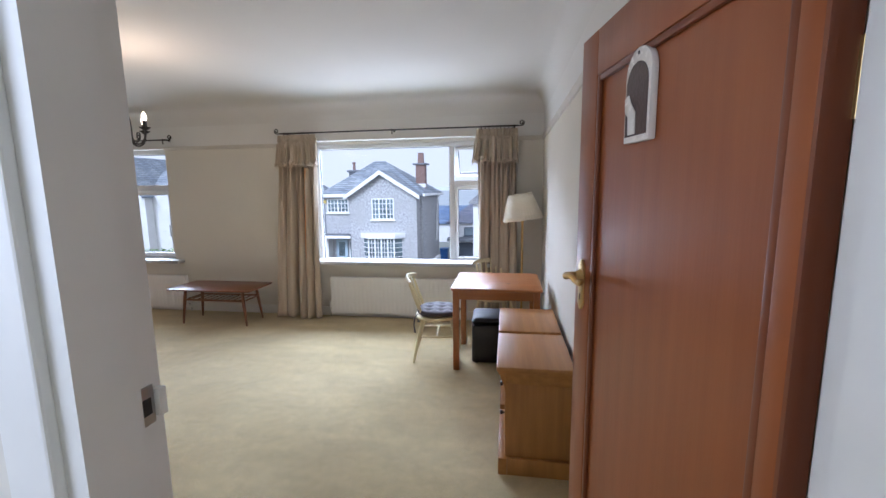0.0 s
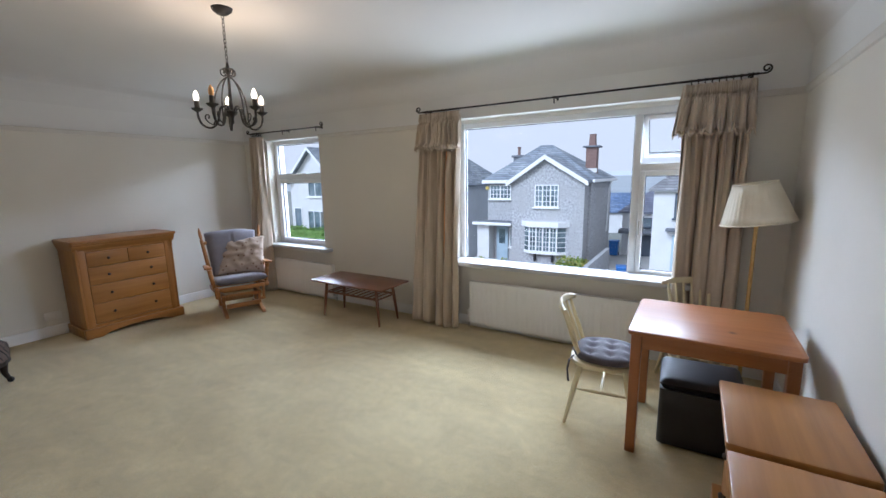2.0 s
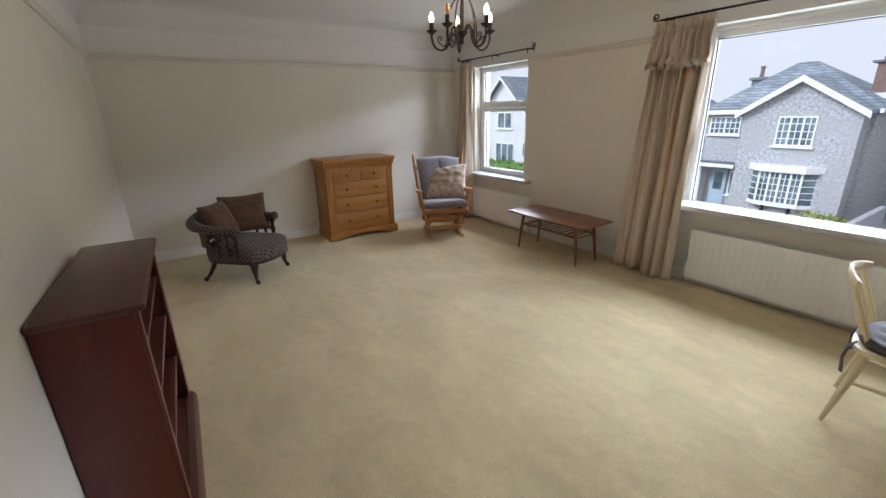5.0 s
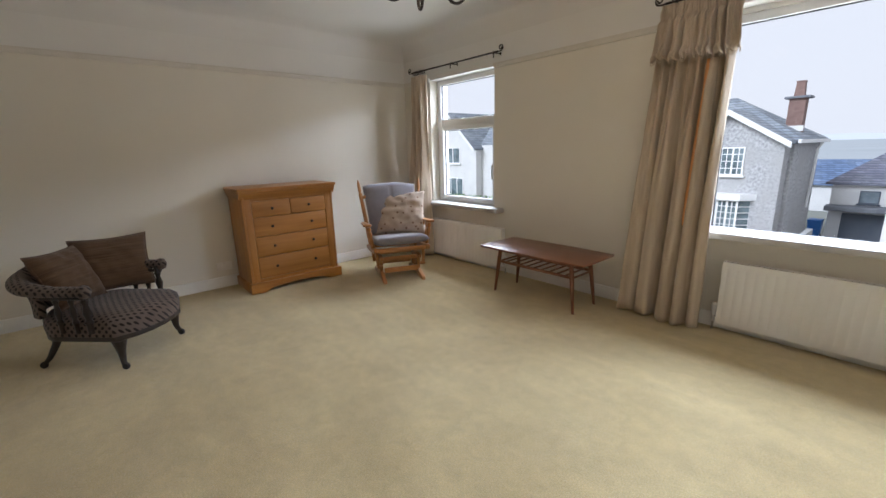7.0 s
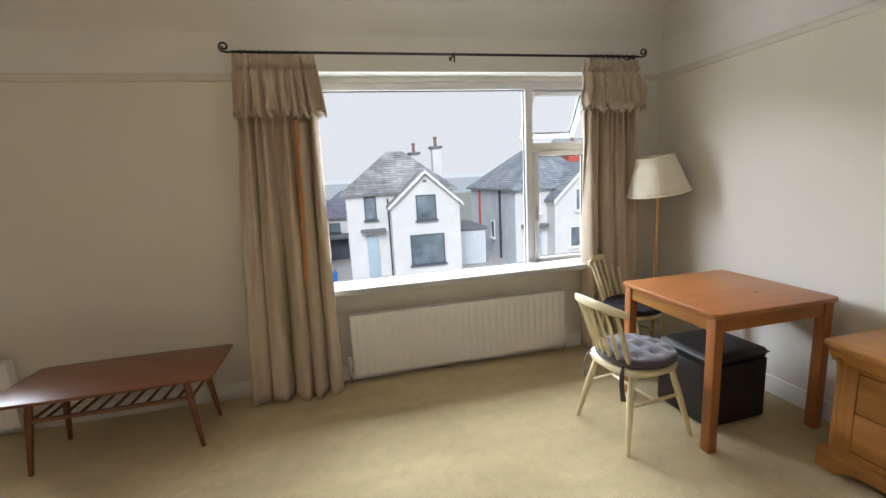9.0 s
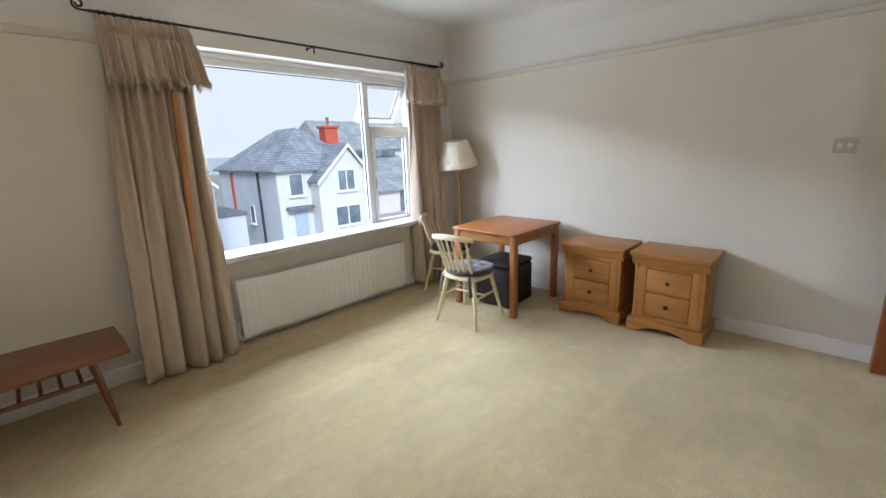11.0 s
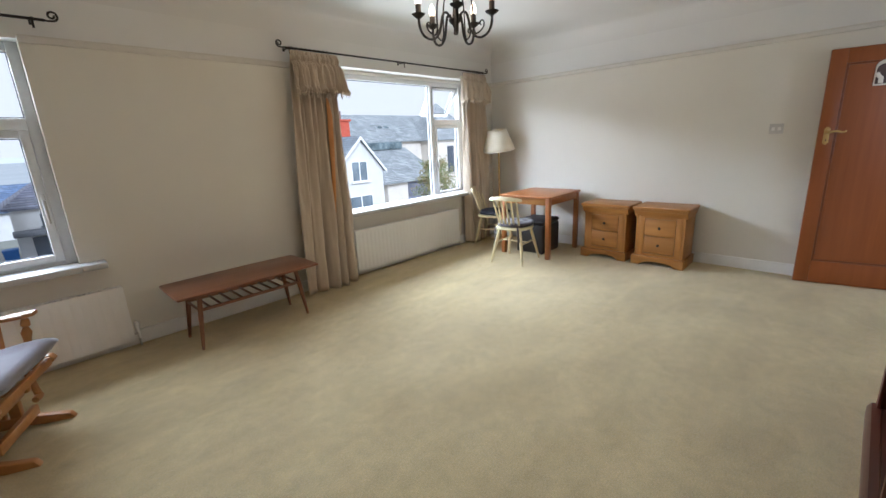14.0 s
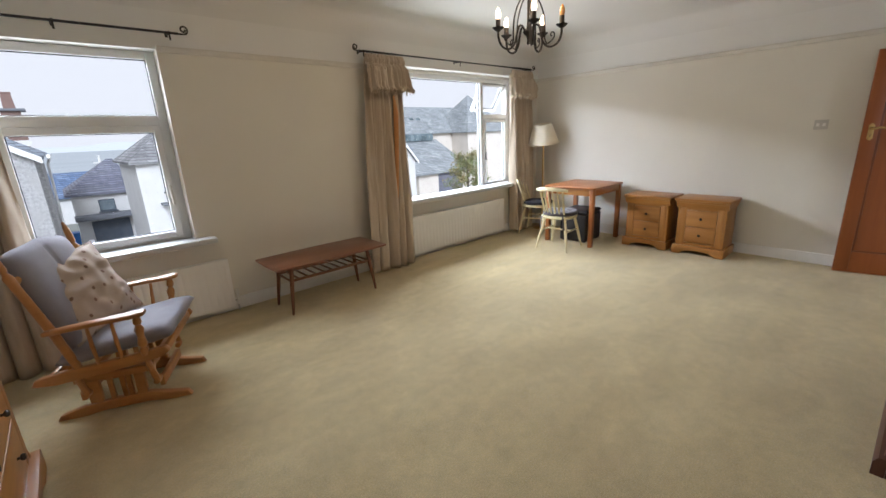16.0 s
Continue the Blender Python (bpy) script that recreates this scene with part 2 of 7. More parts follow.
def carpet():
    """Cut-pile carpet: fibre relief, patches of brushed pile, trodden marks."""
    m = surf("cream_cut_pile_carpet", (0.56, 0.45, 0.232), (0.655, 0.54, 0.295), 2.2, 0.95, 0.9, 330, detail=8.0, c3=(0.545, 0.437, 0.228), coarse=1.9, sheen=0.25, contrast=0.22, dist=0.006)
    n, l = m.node_tree.nodes, m.node_tree.links
    b = n["Principled BSDF"]
    tc = n.new("ShaderNodeTexCoord")
    mp = n.new("ShaderNodeMapping")
    mp.inputs["Rotation"].default_value = (0, 0, radians(38))
    mp.inputs["Scale"].default_value = (1.2, 3.6, 1)
    l.new(tc.outputs["Object"], mp.inputs["Vector"])
    st = n.new("ShaderNodeTexNoise")
    st.inputs["Scale"].default_value, st.inputs["Detail"].default_value, st.inputs["Distortion"].default_value = 1.3, 6.0, 0.7
    l.new(mp.outputs["Vector"], st.inputs["Vector"])
    fi = n.new("ShaderNodeTexNoise")
    fi.inputs["Scale"].default_value, fi.inputs["Detail"].default_value = 130.0, 2.0
    l.new(tc.outputs["Object"], fi.inputs["Vector"])
    md = n.new("ShaderNodeTexNoise")
    md.inputs["Scale"].default_value, md.inputs["Detail"].default_value, md.inputs["Distortion"].default_value = 15.0, 6.0, 0.5
    l.new(tc.outputs["Object"], md.inputs["Vector"])
    old = b.inputs["Base Color"].links[0].from_socket
    prev = old
    for node, lo, hi in ((st, 0.90, 1.06), (md, 0.92, 1.06), (fi, 0.88, 1.12)):
        mr = n.new("ShaderNodeMapRange")
        mr.inputs["From Min"].default_value, mr.inputs["From Max"].default_value = 0.3, 0.7
        mr.inputs["To Min"].default_value, mr.inputs["To Max"].default_value = lo, hi
        l.new(node.outputs["Fac"], mr.inputs["Value"])
        mu = n.new("ShaderNodeVectorMath")
        mu.operation = "SCALE"
        l.new(prev, mu.inputs[0])
        l.new(mr.outputs["Result"], mu.inputs["Scale"])
        prev = mu.outputs[0]
    l.new(prev, b.inputs["Base Color"])
    b2 = n.new("ShaderNodeBump")
    b2.inputs["Strength"].default_value, b2.inputs["Distance"].default_value = 0.08, 0.03
    l.new(md.outputs["Fac"], b2.inputs["Height"])
    # small dents trodden into the pile
    dv = n.new("ShaderNodeTexVoronoi")
    dv.inputs["Scale"].default_value = 3.4
    dm = n.new("ShaderNodeMapping")
    dm.inputs["Scale"].default_value = (1.0, 1.5, 0.0)
    l.new(tc.outputs["Object"], dm.inputs["Vector"])
    l.new(dm.outputs["Vector"], dv.inputs["Vector"])
    dr = n.new("ShaderNodeMapRange")
    dr.interpolation_type = "SMOOTHSTEP"
    dr.inputs["From Min"].default_value, dr.inputs["From Max"].default_value = 0.03, 0.11
    l.new(dv.outputs["Distance"], dr.inputs["Value"])
    b3 = n.new("ShaderNodeBump")
    b3.inputs["Strength"].default_value, b3.inputs["Distance"].default_value = 0.30, 0.008
    l.new(dr.outputs["Result"], b3.inputs["Height"])
    l.new(b3.outputs["Normal"], b2.inputs["Normal"])
    l.new(b2.outputs["Normal"], n["Bump"].inputs["Normal"])
    return m


M_CARPET = carpet()


def dotted(name, base1, base2, spot, scale, size, jitter=0.0, rough=0.9, u=(1, 0, 0), v=(0, 1, 0)):
    """Upholstery with a woven or printed spot pattern."""
    m = surf(name, base1, base2, 8, rough, 0.4, 300, dist=0.002, sheen=0.08)
    n, l = m.node_tree.nodes, m.node_tree.links
    b = n["Principled BSDF"]
    tc = n.new("ShaderNodeTexCoord")
    vo = n.new("ShaderNodeTexVoronoi")
    vo.voronoi_dimensions = "2D"
    vo.inputs["Scale"].default_value, vo.inputs["Randomness"].default_value = scale, jitter
    com = n.new("ShaderNodeCombineXYZ")
    for axis, socket in ((u, "X"), (v, "Y")):
        dot = n.new("ShaderNodeVectorMath")
        dot.operation = "DOT_PRODUCT"
        dot.inputs[1].default_value = axis
        l.new(tc.outputs["Object"], dot.inputs[0])
        l.new(dot.outputs["Value"], com.inputs[socket])
    l.new(com.outputs[0], vo.inputs["Vector"])
    r = n.new("ShaderNodeValToRGB")
    r.color_ramp.elements[0].position, r.color_ramp.elements[0].color = size, (1, 1, 1, 1)
    r.color_ramp.elements[1].position, r.color_ramp.elements[1].color = size + 0.06, (0, 0, 0, 1)
    l.new(vo.outputs["Distance"], r.inputs["Fac"])
    mx = n.new("ShaderNodeMix")
    mx.data_type = "RGBA"
    old = b.inputs["Base Color"].links[0].from_socket
    l.new(r.outputs["Color"], mx.inputs["Factor"])
    l.new(old, mx.inputs["A"])
    mx.inputs["B"].default_value = rgb(spot)
    l.new(mx.outputs["Result"], b.inputs["Base Color"])
    return m


M_TUB = dotted("spotted_brown_tapestry", (0.10, 0.074, 0.060), (0.14, 0.107, 0.087), (0.012, 0.009, 0.010), 30, 0.26, 0.06, u=(0.71, 0.71, 0.55), v=(-0.71, 0.71, 0.75))
M_PILLOW = dotted("printed_beige_cotton", (0.40, 0.315, 0.25), (0.50, 0.41, 0.335), (0.21, 0.125, 0.085), 10.5, 0.08, 0.85, u=(0, 1, 0), v=(0, 0, 1))


# ---------------------------------------------------------------- mesh helpers
def smooth(pts, n=4):
    """Points of a smooth curve through the given ones."""
    p = [Vector(q) for q in pts]
    out = []
    for i in range(len(p) - 1):
        a, b, c, d = p[max(i - 1, 0)], p[i], p[i + 1], p[min(i + 2, len(p) - 1)]
        for k in range(n):
            t = k / n
            out.append(0.5 * (2 * b + (c - a) * t + (2 * a - 5 * b + 4 * c - d) * t * t + (3 * b - a - 3 * c + d) * t ** 3))
    return out + [p[-1]]


def ident():
    return Matrix.Identity(4)


def add_box(bm, x0, x1, y0, y1, z0, z1, bev=0.0, m=None, seg=2):
    vs = [bm.verts.new(((x0, x1)[i & 1], (y0, y1)[(i >> 1) & 1], (z0, z1)[(i >> 2) & 1])) for i in range(8)]
    fs = [bm.faces.new([vs[i] for i in q]) for q in ((0, 2, 3, 1), (4, 5, 7, 6), (0, 1, 5, 4), (2, 6, 7, 3), (0, 4, 6, 2), (1, 3, 7, 5))]
    if m is not None:
        for v in vs:
            v.co = m @ v.co
    if bev > 0:
        es = list({e for f in fs for e in f.edges})
        bmesh.ops.bevel(bm, geom=es, offset=bev, segments=seg, profile=0.5, affect="EDGES")
    return bm


def box(x0, x1, y0, y1, z0, z1, bev=0.0, m=None, seg=2):
    return add_box(bmesh.new(), x0, x1, y0, y1, z0, z1, bev, m, seg)


def add_tube(bm, pts, r, n=8, cap=True, squash=1.0):
    """A round bar along points; r is one radius or one for each point."""
    pts = [Vector(p) for p in pts]
    rs = r if isinstance(r, (list, tuple)) else [r] * len(pts)
    ref = Vector((0, 0, 1))
    rings = []
    for i, p in enumerate(pts):
        d = (pts[min(i + 1, len(pts) - 1)] - pts[max(i - 1, 0)]).normalized()
        if i == 0:
            ref = Vector((0, 0, 1)) if abs(d.z) < 0.9 else Vector((1, 0, 0))
        a = d.cross(ref).normalized()
        bvec = a.cross(d).normalized()
        ref = bvec
        rings.append([bm.verts.new(p + rs[i] * (math.cos(k * math.tau / n) * a + squash * math.sin(k * math.tau / n) * bvec)) for k in range(n)])
    for q, w in zip(rings, rings[1:]):
        for k in range(n):
            bm.faces.new((q[k], q[(k + 1) % n], w[(k + 1) % n], w[k]))
    if cap:
        bm.faces.new(rings[0][::-1])
        bm.faces.new(rings[-1])
    return bm


def tube(pts, r, n=8, squash=1.0):
    return add_tube(bmesh.new(), pts, r, n, True, squash)


def add_lathe(bm, prof, n=20, at=(0, 0, 0), m=None, wave=0.0, waves=0):
    """A turned shape from (radius, height) pairs about the upright axis."""
    rings = []
    for r, z in prof:
        ring = []
        for k in range(n):
            a = k * math.tau / n
            rr = r * (1 + wave * math.cos(waves * a)) if waves else r
            co = Vector((rr * math.cos(a), rr * math.sin(a), z))
            co = m @ co if m is not None else co
            ring.append(bm.verts.new(co + Vector(at)))
        rings.append(ring)
    for q, w in zip(rings, rings[1:]):
        for k in range(n):
            bm.faces.new((q[k], q[(k + 1) % n], w[(k + 1) % n], w[k]))
    if prof[0][0] > 1e-4:
        bm.faces.new(rings[0][::-1])
    if prof[-1][0] > 1e-4:
        bm.faces.new(rings[-1])
    return bm


def lathe(prof, n=20, at=(0, 0, 0), m=None, wave=0.0, waves=0):
    return add_lathe(bmesh.new(), prof, n, at, m, wave, waves)


def add_prism(bm, outline, axis, a0, a1, bev=0.0):
    """Extrudes a flat outline of (u, v) pairs along an axis from a0 to a1."""
    def put(u, v, w):
        return {"x": (w, u, v), "y": (u, w, v), "z": (u, v, w)}[axis]
    p = [bm.verts.new(put(u, v, a0)) for u, v in outline]
    q = [bm.verts.new(put(u, v, a1)) for u, v in outline]
    fs = [bm.faces.new(p), bm.faces.new(q[::-1])]
    for i in range(len(p)):
        j = (i + 1) % len(p)
        fs.append(bm.faces.new((p[j], p[i], q[i], q[j])))
    bmesh.ops.recalc_face_normals(bm, faces=fs)
    if bev > 0:
        es = list({e for f in fs for e in f.edges})
        bmesh.ops.bevel(bm, geom=es, offset=bev, segments=2, profile=0.5, affect="EDGES")
    return bm


def prism(outline, axis, a0, a1, bev=0.0):
    return add_prism(bmesh.new(), outline, axis, a0, a1, bev)


def add_sheet(bm, fn, nu, nv, close_u=False):
    """A grid of faces over fn(u, v), u and v from 0 to 1."""
    g = [[bm.verts.new(fn(i / nu, j / nv)) for j in range(nv + 1)] for i in range(nu + (0 if close_u else 1))]
    for i in range(nu):
        a, b = g[i], g[(i + 1) % len(g)]
        for j in range(nv):
            bm.faces.new((a[j], b[j], b[j + 1], a[j + 1]))
    return bm


def add_pad(bm, fn, nu=14, nv=14):
    """A closed cushion: fn(u, v, side) with side +1 and -1 meeting at the rim."""
    top = [[bm.verts.new(fn(i / nu, j / nv, 1)) for j in range(nv + 1)] for i in range(nu + 1)]
    low = [[top[i][j] if i in (0, nu) or j in (0, nv) else bm.verts.new(fn(i / nu, j / nv, -1)) for j in range(nv + 1)] for i in range(nu + 1)]
    for i in range(nu):
        for j in range(nv):
            bm.faces.new((top[i][j], top[i + 1][j], top[i + 1][j + 1], top[i][j + 1]))
            bm.faces.new((low[i][j], low[i][j + 1], low[i + 1][j + 1], low[i + 1][j]))
    return bm


def mesh_of(name, bm, material, smooth=35):
    me = bpy.data.meshes.new(name)
    bm.to_mesh(me)
    bm.free()
    me.materials.append(material)
    if smooth:
        me.shade_smooth()
        me.set_sharp_from_angle(angle=radians(smooth))
    return me


def part(name, bm, material, parent, label="", smooth=35):
    ob = new(name, mesh_of(name, bm, material, smooth))
    ob.parent = parent
    if label:
        ob["label"] = label
    return ob


def thing(name, m, label, category, group="", kind=""):
    ob = new(name)
    ob.empty_display_size = 0.1
    ob.matrix_world = m
    return tagged(ob, label, category, group, kind)


def single(name, bm, material, label, category, kind="", m=None, smooth=35, group=""):
    ob = new(name, mesh_of(name, bm, material, smooth))
    if m is not None:
        ob.matrix_world = m
    return tagged(ob, label, category, group, kind)


def structure(name, bm, material, label, smooth=35):
    return single(name, bm, material, label, name.split("_")[0], "structure", None, smooth)

# ---------------------------------------------------------------- room shell
XW, XE, YS, YN, ZC = -3.22, 3.19, 0.74, 5.11, 2.67
RAIL = 2.16
W1 = (0.36, 2.70, 0.66, 2.20)
W2 = (-2.70, -1.645, 0.665, 2.16)
DOOR = (2.24, 3.186, 2.03)


def wall_slabs(bm, lo, hi, y0, y1, zlo, zhi, holes):
    """Upright wall along x with rectangular openings, as butted slabs."""
    x = lo
    for a, b, c, d in sorted(holes):
        add_box(bm, x, a, y0, y1, zlo, zhi)
        if c > zlo:
            add_box(bm, a, b, y0, y1, zlo, min(c, zhi))
        if d < zhi:
            add_box(bm, a, b, y0, y1, max(d, zlo), zhi)
        x = b
    add_box(bm, x, hi, y0, y1, zlo, zhi)
    return bm


T = 0.28
structure("wall_north", wall_slabs(bmesh.new(), XW - T, XE + T, YN, YN + T, -0.3, RAIL, [(W1[0], W1[1], W1[2], RAIL), (W2[0], W2[1], W2[2], RAIL)]), M_WALL, "cream painted wall with two windows", 0)
structure("wall_north_upper", wall_slabs(bmesh.new(), XW - T, XE + T, YN, YN + T, RAIL, 3.0, [(W1[0], W1[1], RAIL, W1[3])]), M_WHITE, "white painted wall above the picture rail", 0)
structure("wall_east", box(XE, XE + T, YS, YN, -0.3, RAIL), M_WALL, "plain cream painted wall with a light switch", 0)
structure("wall_east_upper", box(XE, XE + T, YS, YN, RAIL, 3.0), M_WHITE, "white painted wall above the picture rail", 0)
structure("wall_west", box(XW - T, XW, YS, YN, -0.3, RAIL), M_WALL, "plain cream painted wall behind the chest of drawers", 0)
structure("wall_west_upper", box(XW - T, XW, YS, YN, RAIL, 3.0), M_WHITE, "white painted wall above the picture rail", 0)
structure("wall_south", wall_slabs(bmesh.new(), XW - T, XE + T, YS - 0.13, YS, -0.3, RAIL, [(DOOR[0], DOOR[1], -0.3, DOOR[2])]), M_WALL, "cream painted wall with the doorway", 0)
structure("wall_south_upper", box(XW - T, XE + T, YS - 0.13, YS, RAIL, 3.0), M_WHITE, "white painted wall above the picture rail", 0)
structure("floor", box(XW, XE, YS - 0.13, YN, -0.3, 0.0), M_CARPET, "cream cut-pile fitted carpet with trodden marks", 0)


def cove_ceiling():
    """Flat ceiling whose edge curves down into the walls."""
    bm = bmesh.new()
    r = 0.24
    rings = []
    for k in range(9):
        a = k / 8 * math.pi / 2
        inset, z = r * (1 - math.cos(a)), ZC - r * (1 - math.sin(a))
        rings.append([bm.verts.new((x, y, z)) for x, y in ((XW + inset, YS + inset), (XE - inset, YS + inset), (XE - inset, YN - inset), (XW + inset, YN - inset))])
    for q, w in zip(rings, rings[1:]):
        for k in range(4):
            bm.faces.new((q[k], w[k], w[(k + 1) % 4], q[(k + 1) % 4]))
    bm.faces.new(rings[-1][::-1])
    top = [bm.verts.new((x, y, 3.0)) for x, y in ((XW, YS), (XE, YS), (XE, YN), (XW, YN))]
    bm.faces.new(top)
    for k in range(4):
        bm.faces.new((rings[0][k], rings[0][(k + 1) % 4], top[(k + 1) % 4], top[k]))
    return bm


structure("ceiling", cove_ceiling(), M_CEIL, "white painted ceiling with coved edges", 50)


def moulding(name, prof, runs, material, label):
    """A trim of one profile (offset from the wall, height) along straight runs of wall."""
    bm = bmesh.new()
    for (xa, ya), (xb, yb), (nx, ny) in runs:
        ends = []
        for x, y in ((xa, ya), (xb, yb)):
            ends.append([bm.verts.new((x + nx * o, y + ny * o, z)) for o, z in prof])
        fs = [bm.faces.new(ends[0]), bm.faces.new(ends[1][::-1])]
        for i in range(len(prof)):
            j = (i + 1) % len(prof)
            fs.append(bm.faces.new((ends[0][j], ends[0][i], ends[1][i], ends[1][j])))
        bmesh.ops.recalc_face_normals(bm, faces=fs)
    return structure(name, bm, material, label)


rail_prof = [(0, RAIL - 0.022), (0.012, RAIL - 0.018), (0.016, RAIL), (0.026, RAIL + 0.012), (0.026, RAIL + 0.022), (0.0, RAIL + 0.026)]
rail_runs = [((XW, YS), (XW, YN), (1, 0)), ((XE, YS), (XE, YN), (-1, 0)), ((XW, YS), (XE, YS), (0, 1)),
             ((XW, YN), (W2[0], YN), (0, -1)), ((W2[1], YN), (W1[0], YN), (0, -1)), ((W1[1], YN), (XE, YN), (0, -1))]
moulding("picture_rail", rail_prof, rail_runs, M_RAIL, "painted timber picture rail round the room")
base_prof = [(0, 0), (0.018, 0), (0.018, 0.075), (0.012, 0.09), (0.010, 0.105), (0.0, 0.112)]
base_runs = [((XW, YS), (XW, YN), (1, 0)), ((XE, YS), (XE, YN), (-1, 0)), ((XW, YS), (DOOR[0] - 0.07, YS), (0, 1)), ((XW, YN), (XE, YN), (0, -1))]
moulding("baseboard", base_prof, base_runs, M_TRIM, "white gloss painted skirting board")

# hall behind the doorway
HZ = 2.5
structure("hall_floor", box(1.2, 4.0, -1.6, YS - 0.13, -0.3, 0.0), M_CARPET, "cream carpet of the hall", 0)
structure("hall_ceiling", box(1.2, 4.0, -1.6, YS - 0.13, HZ, 2.7), M_CEIL, "white hall ceiling", 0)
structure("hall_wall_south", box(1.1, 4.1, -1.75, -1.6, -0.3, 2.7), M_WALL, "plain hall wall", 0)
structure("hall_wall_west", box(1.1, 1.2, -1.6, YS - 0.13, -0.3, 2.7), M_WALL, "plain hall wall", 0)
structure("hall_wall_east", box(4.0, 4.1, -1.6, YS - 0.13, -0.3, 2.7), M_WALL, "plain hall wall", 0)
bm = bmesh.new()
x0, x1, zt = DOOR
add_box(bm, x0, x0 + 0.022, YS - 0.132, YS + 0.002, 0, zt)
add_box(bm, x1 - 0.022, x1, YS - 0.132, YS + 0.002, 0, zt)
add_box(bm, x0 + 0.022, x1 - 0.022, YS - 0.132, YS + 0.002, zt - 0.022, zt)
add_box(bm, x0 + 0.022, x0 + 0.036, YS - 0.132, YS - 0.045, 0, zt - 0.022)
add_box(bm, x1 - 0.036, x1 - 0.022, YS - 0.132, YS - 0.045, 0, zt - 0.022)
structure("door_frame", bm, M_TRIM, "white painted door lining with stops", 0)
bm = bmesh.new()
for side, yy, sg in (("room", YS, 1), ("hall", YS - 0.13, -1)):
    add_box(bm, x0 - 0.062, x0 + 0.006, *sorted((yy, yy + sg * 0.018)), 0, zt + 0.062, 0.004)
    add_box(bm, x0 + 0.006, x1, *sorted((yy, yy + sg * 0.018)), zt - 0.006, zt + 0.062, 0.004)
    add_box(bm, x1 - 0.006, max(x1 - 0.004, min(x1 + 0.062, XE - 0.002) if sg > 0 else x1 + 0.062), *sorted((yy, yy + sg * 0.018)), 0, zt - 0.006, 0.004)
structure("trim_doorway", bm, M_TRIM, "white painted architrave round the doorway", 0)
strike = thing("strike_plate", pose(x0 + 0.022, YS - 0.03, 1.275), "worn steel latch strike plate on the door lining", "strike plate")
part("plate", box(0.0, 0.003, -0.014, 0.016, -0.03, 0.03, 0.001), M_STEEL, strike)
part("lip", box(0.0, 0.012, 0.016, 0.03, -0.022, 0.022, 0.002), M_TRIM, strike)
part("latch_hole", box(0.0028, 0.0036, -0.007, 0.01, -0.014, 0.012), M_GASKET, strike)


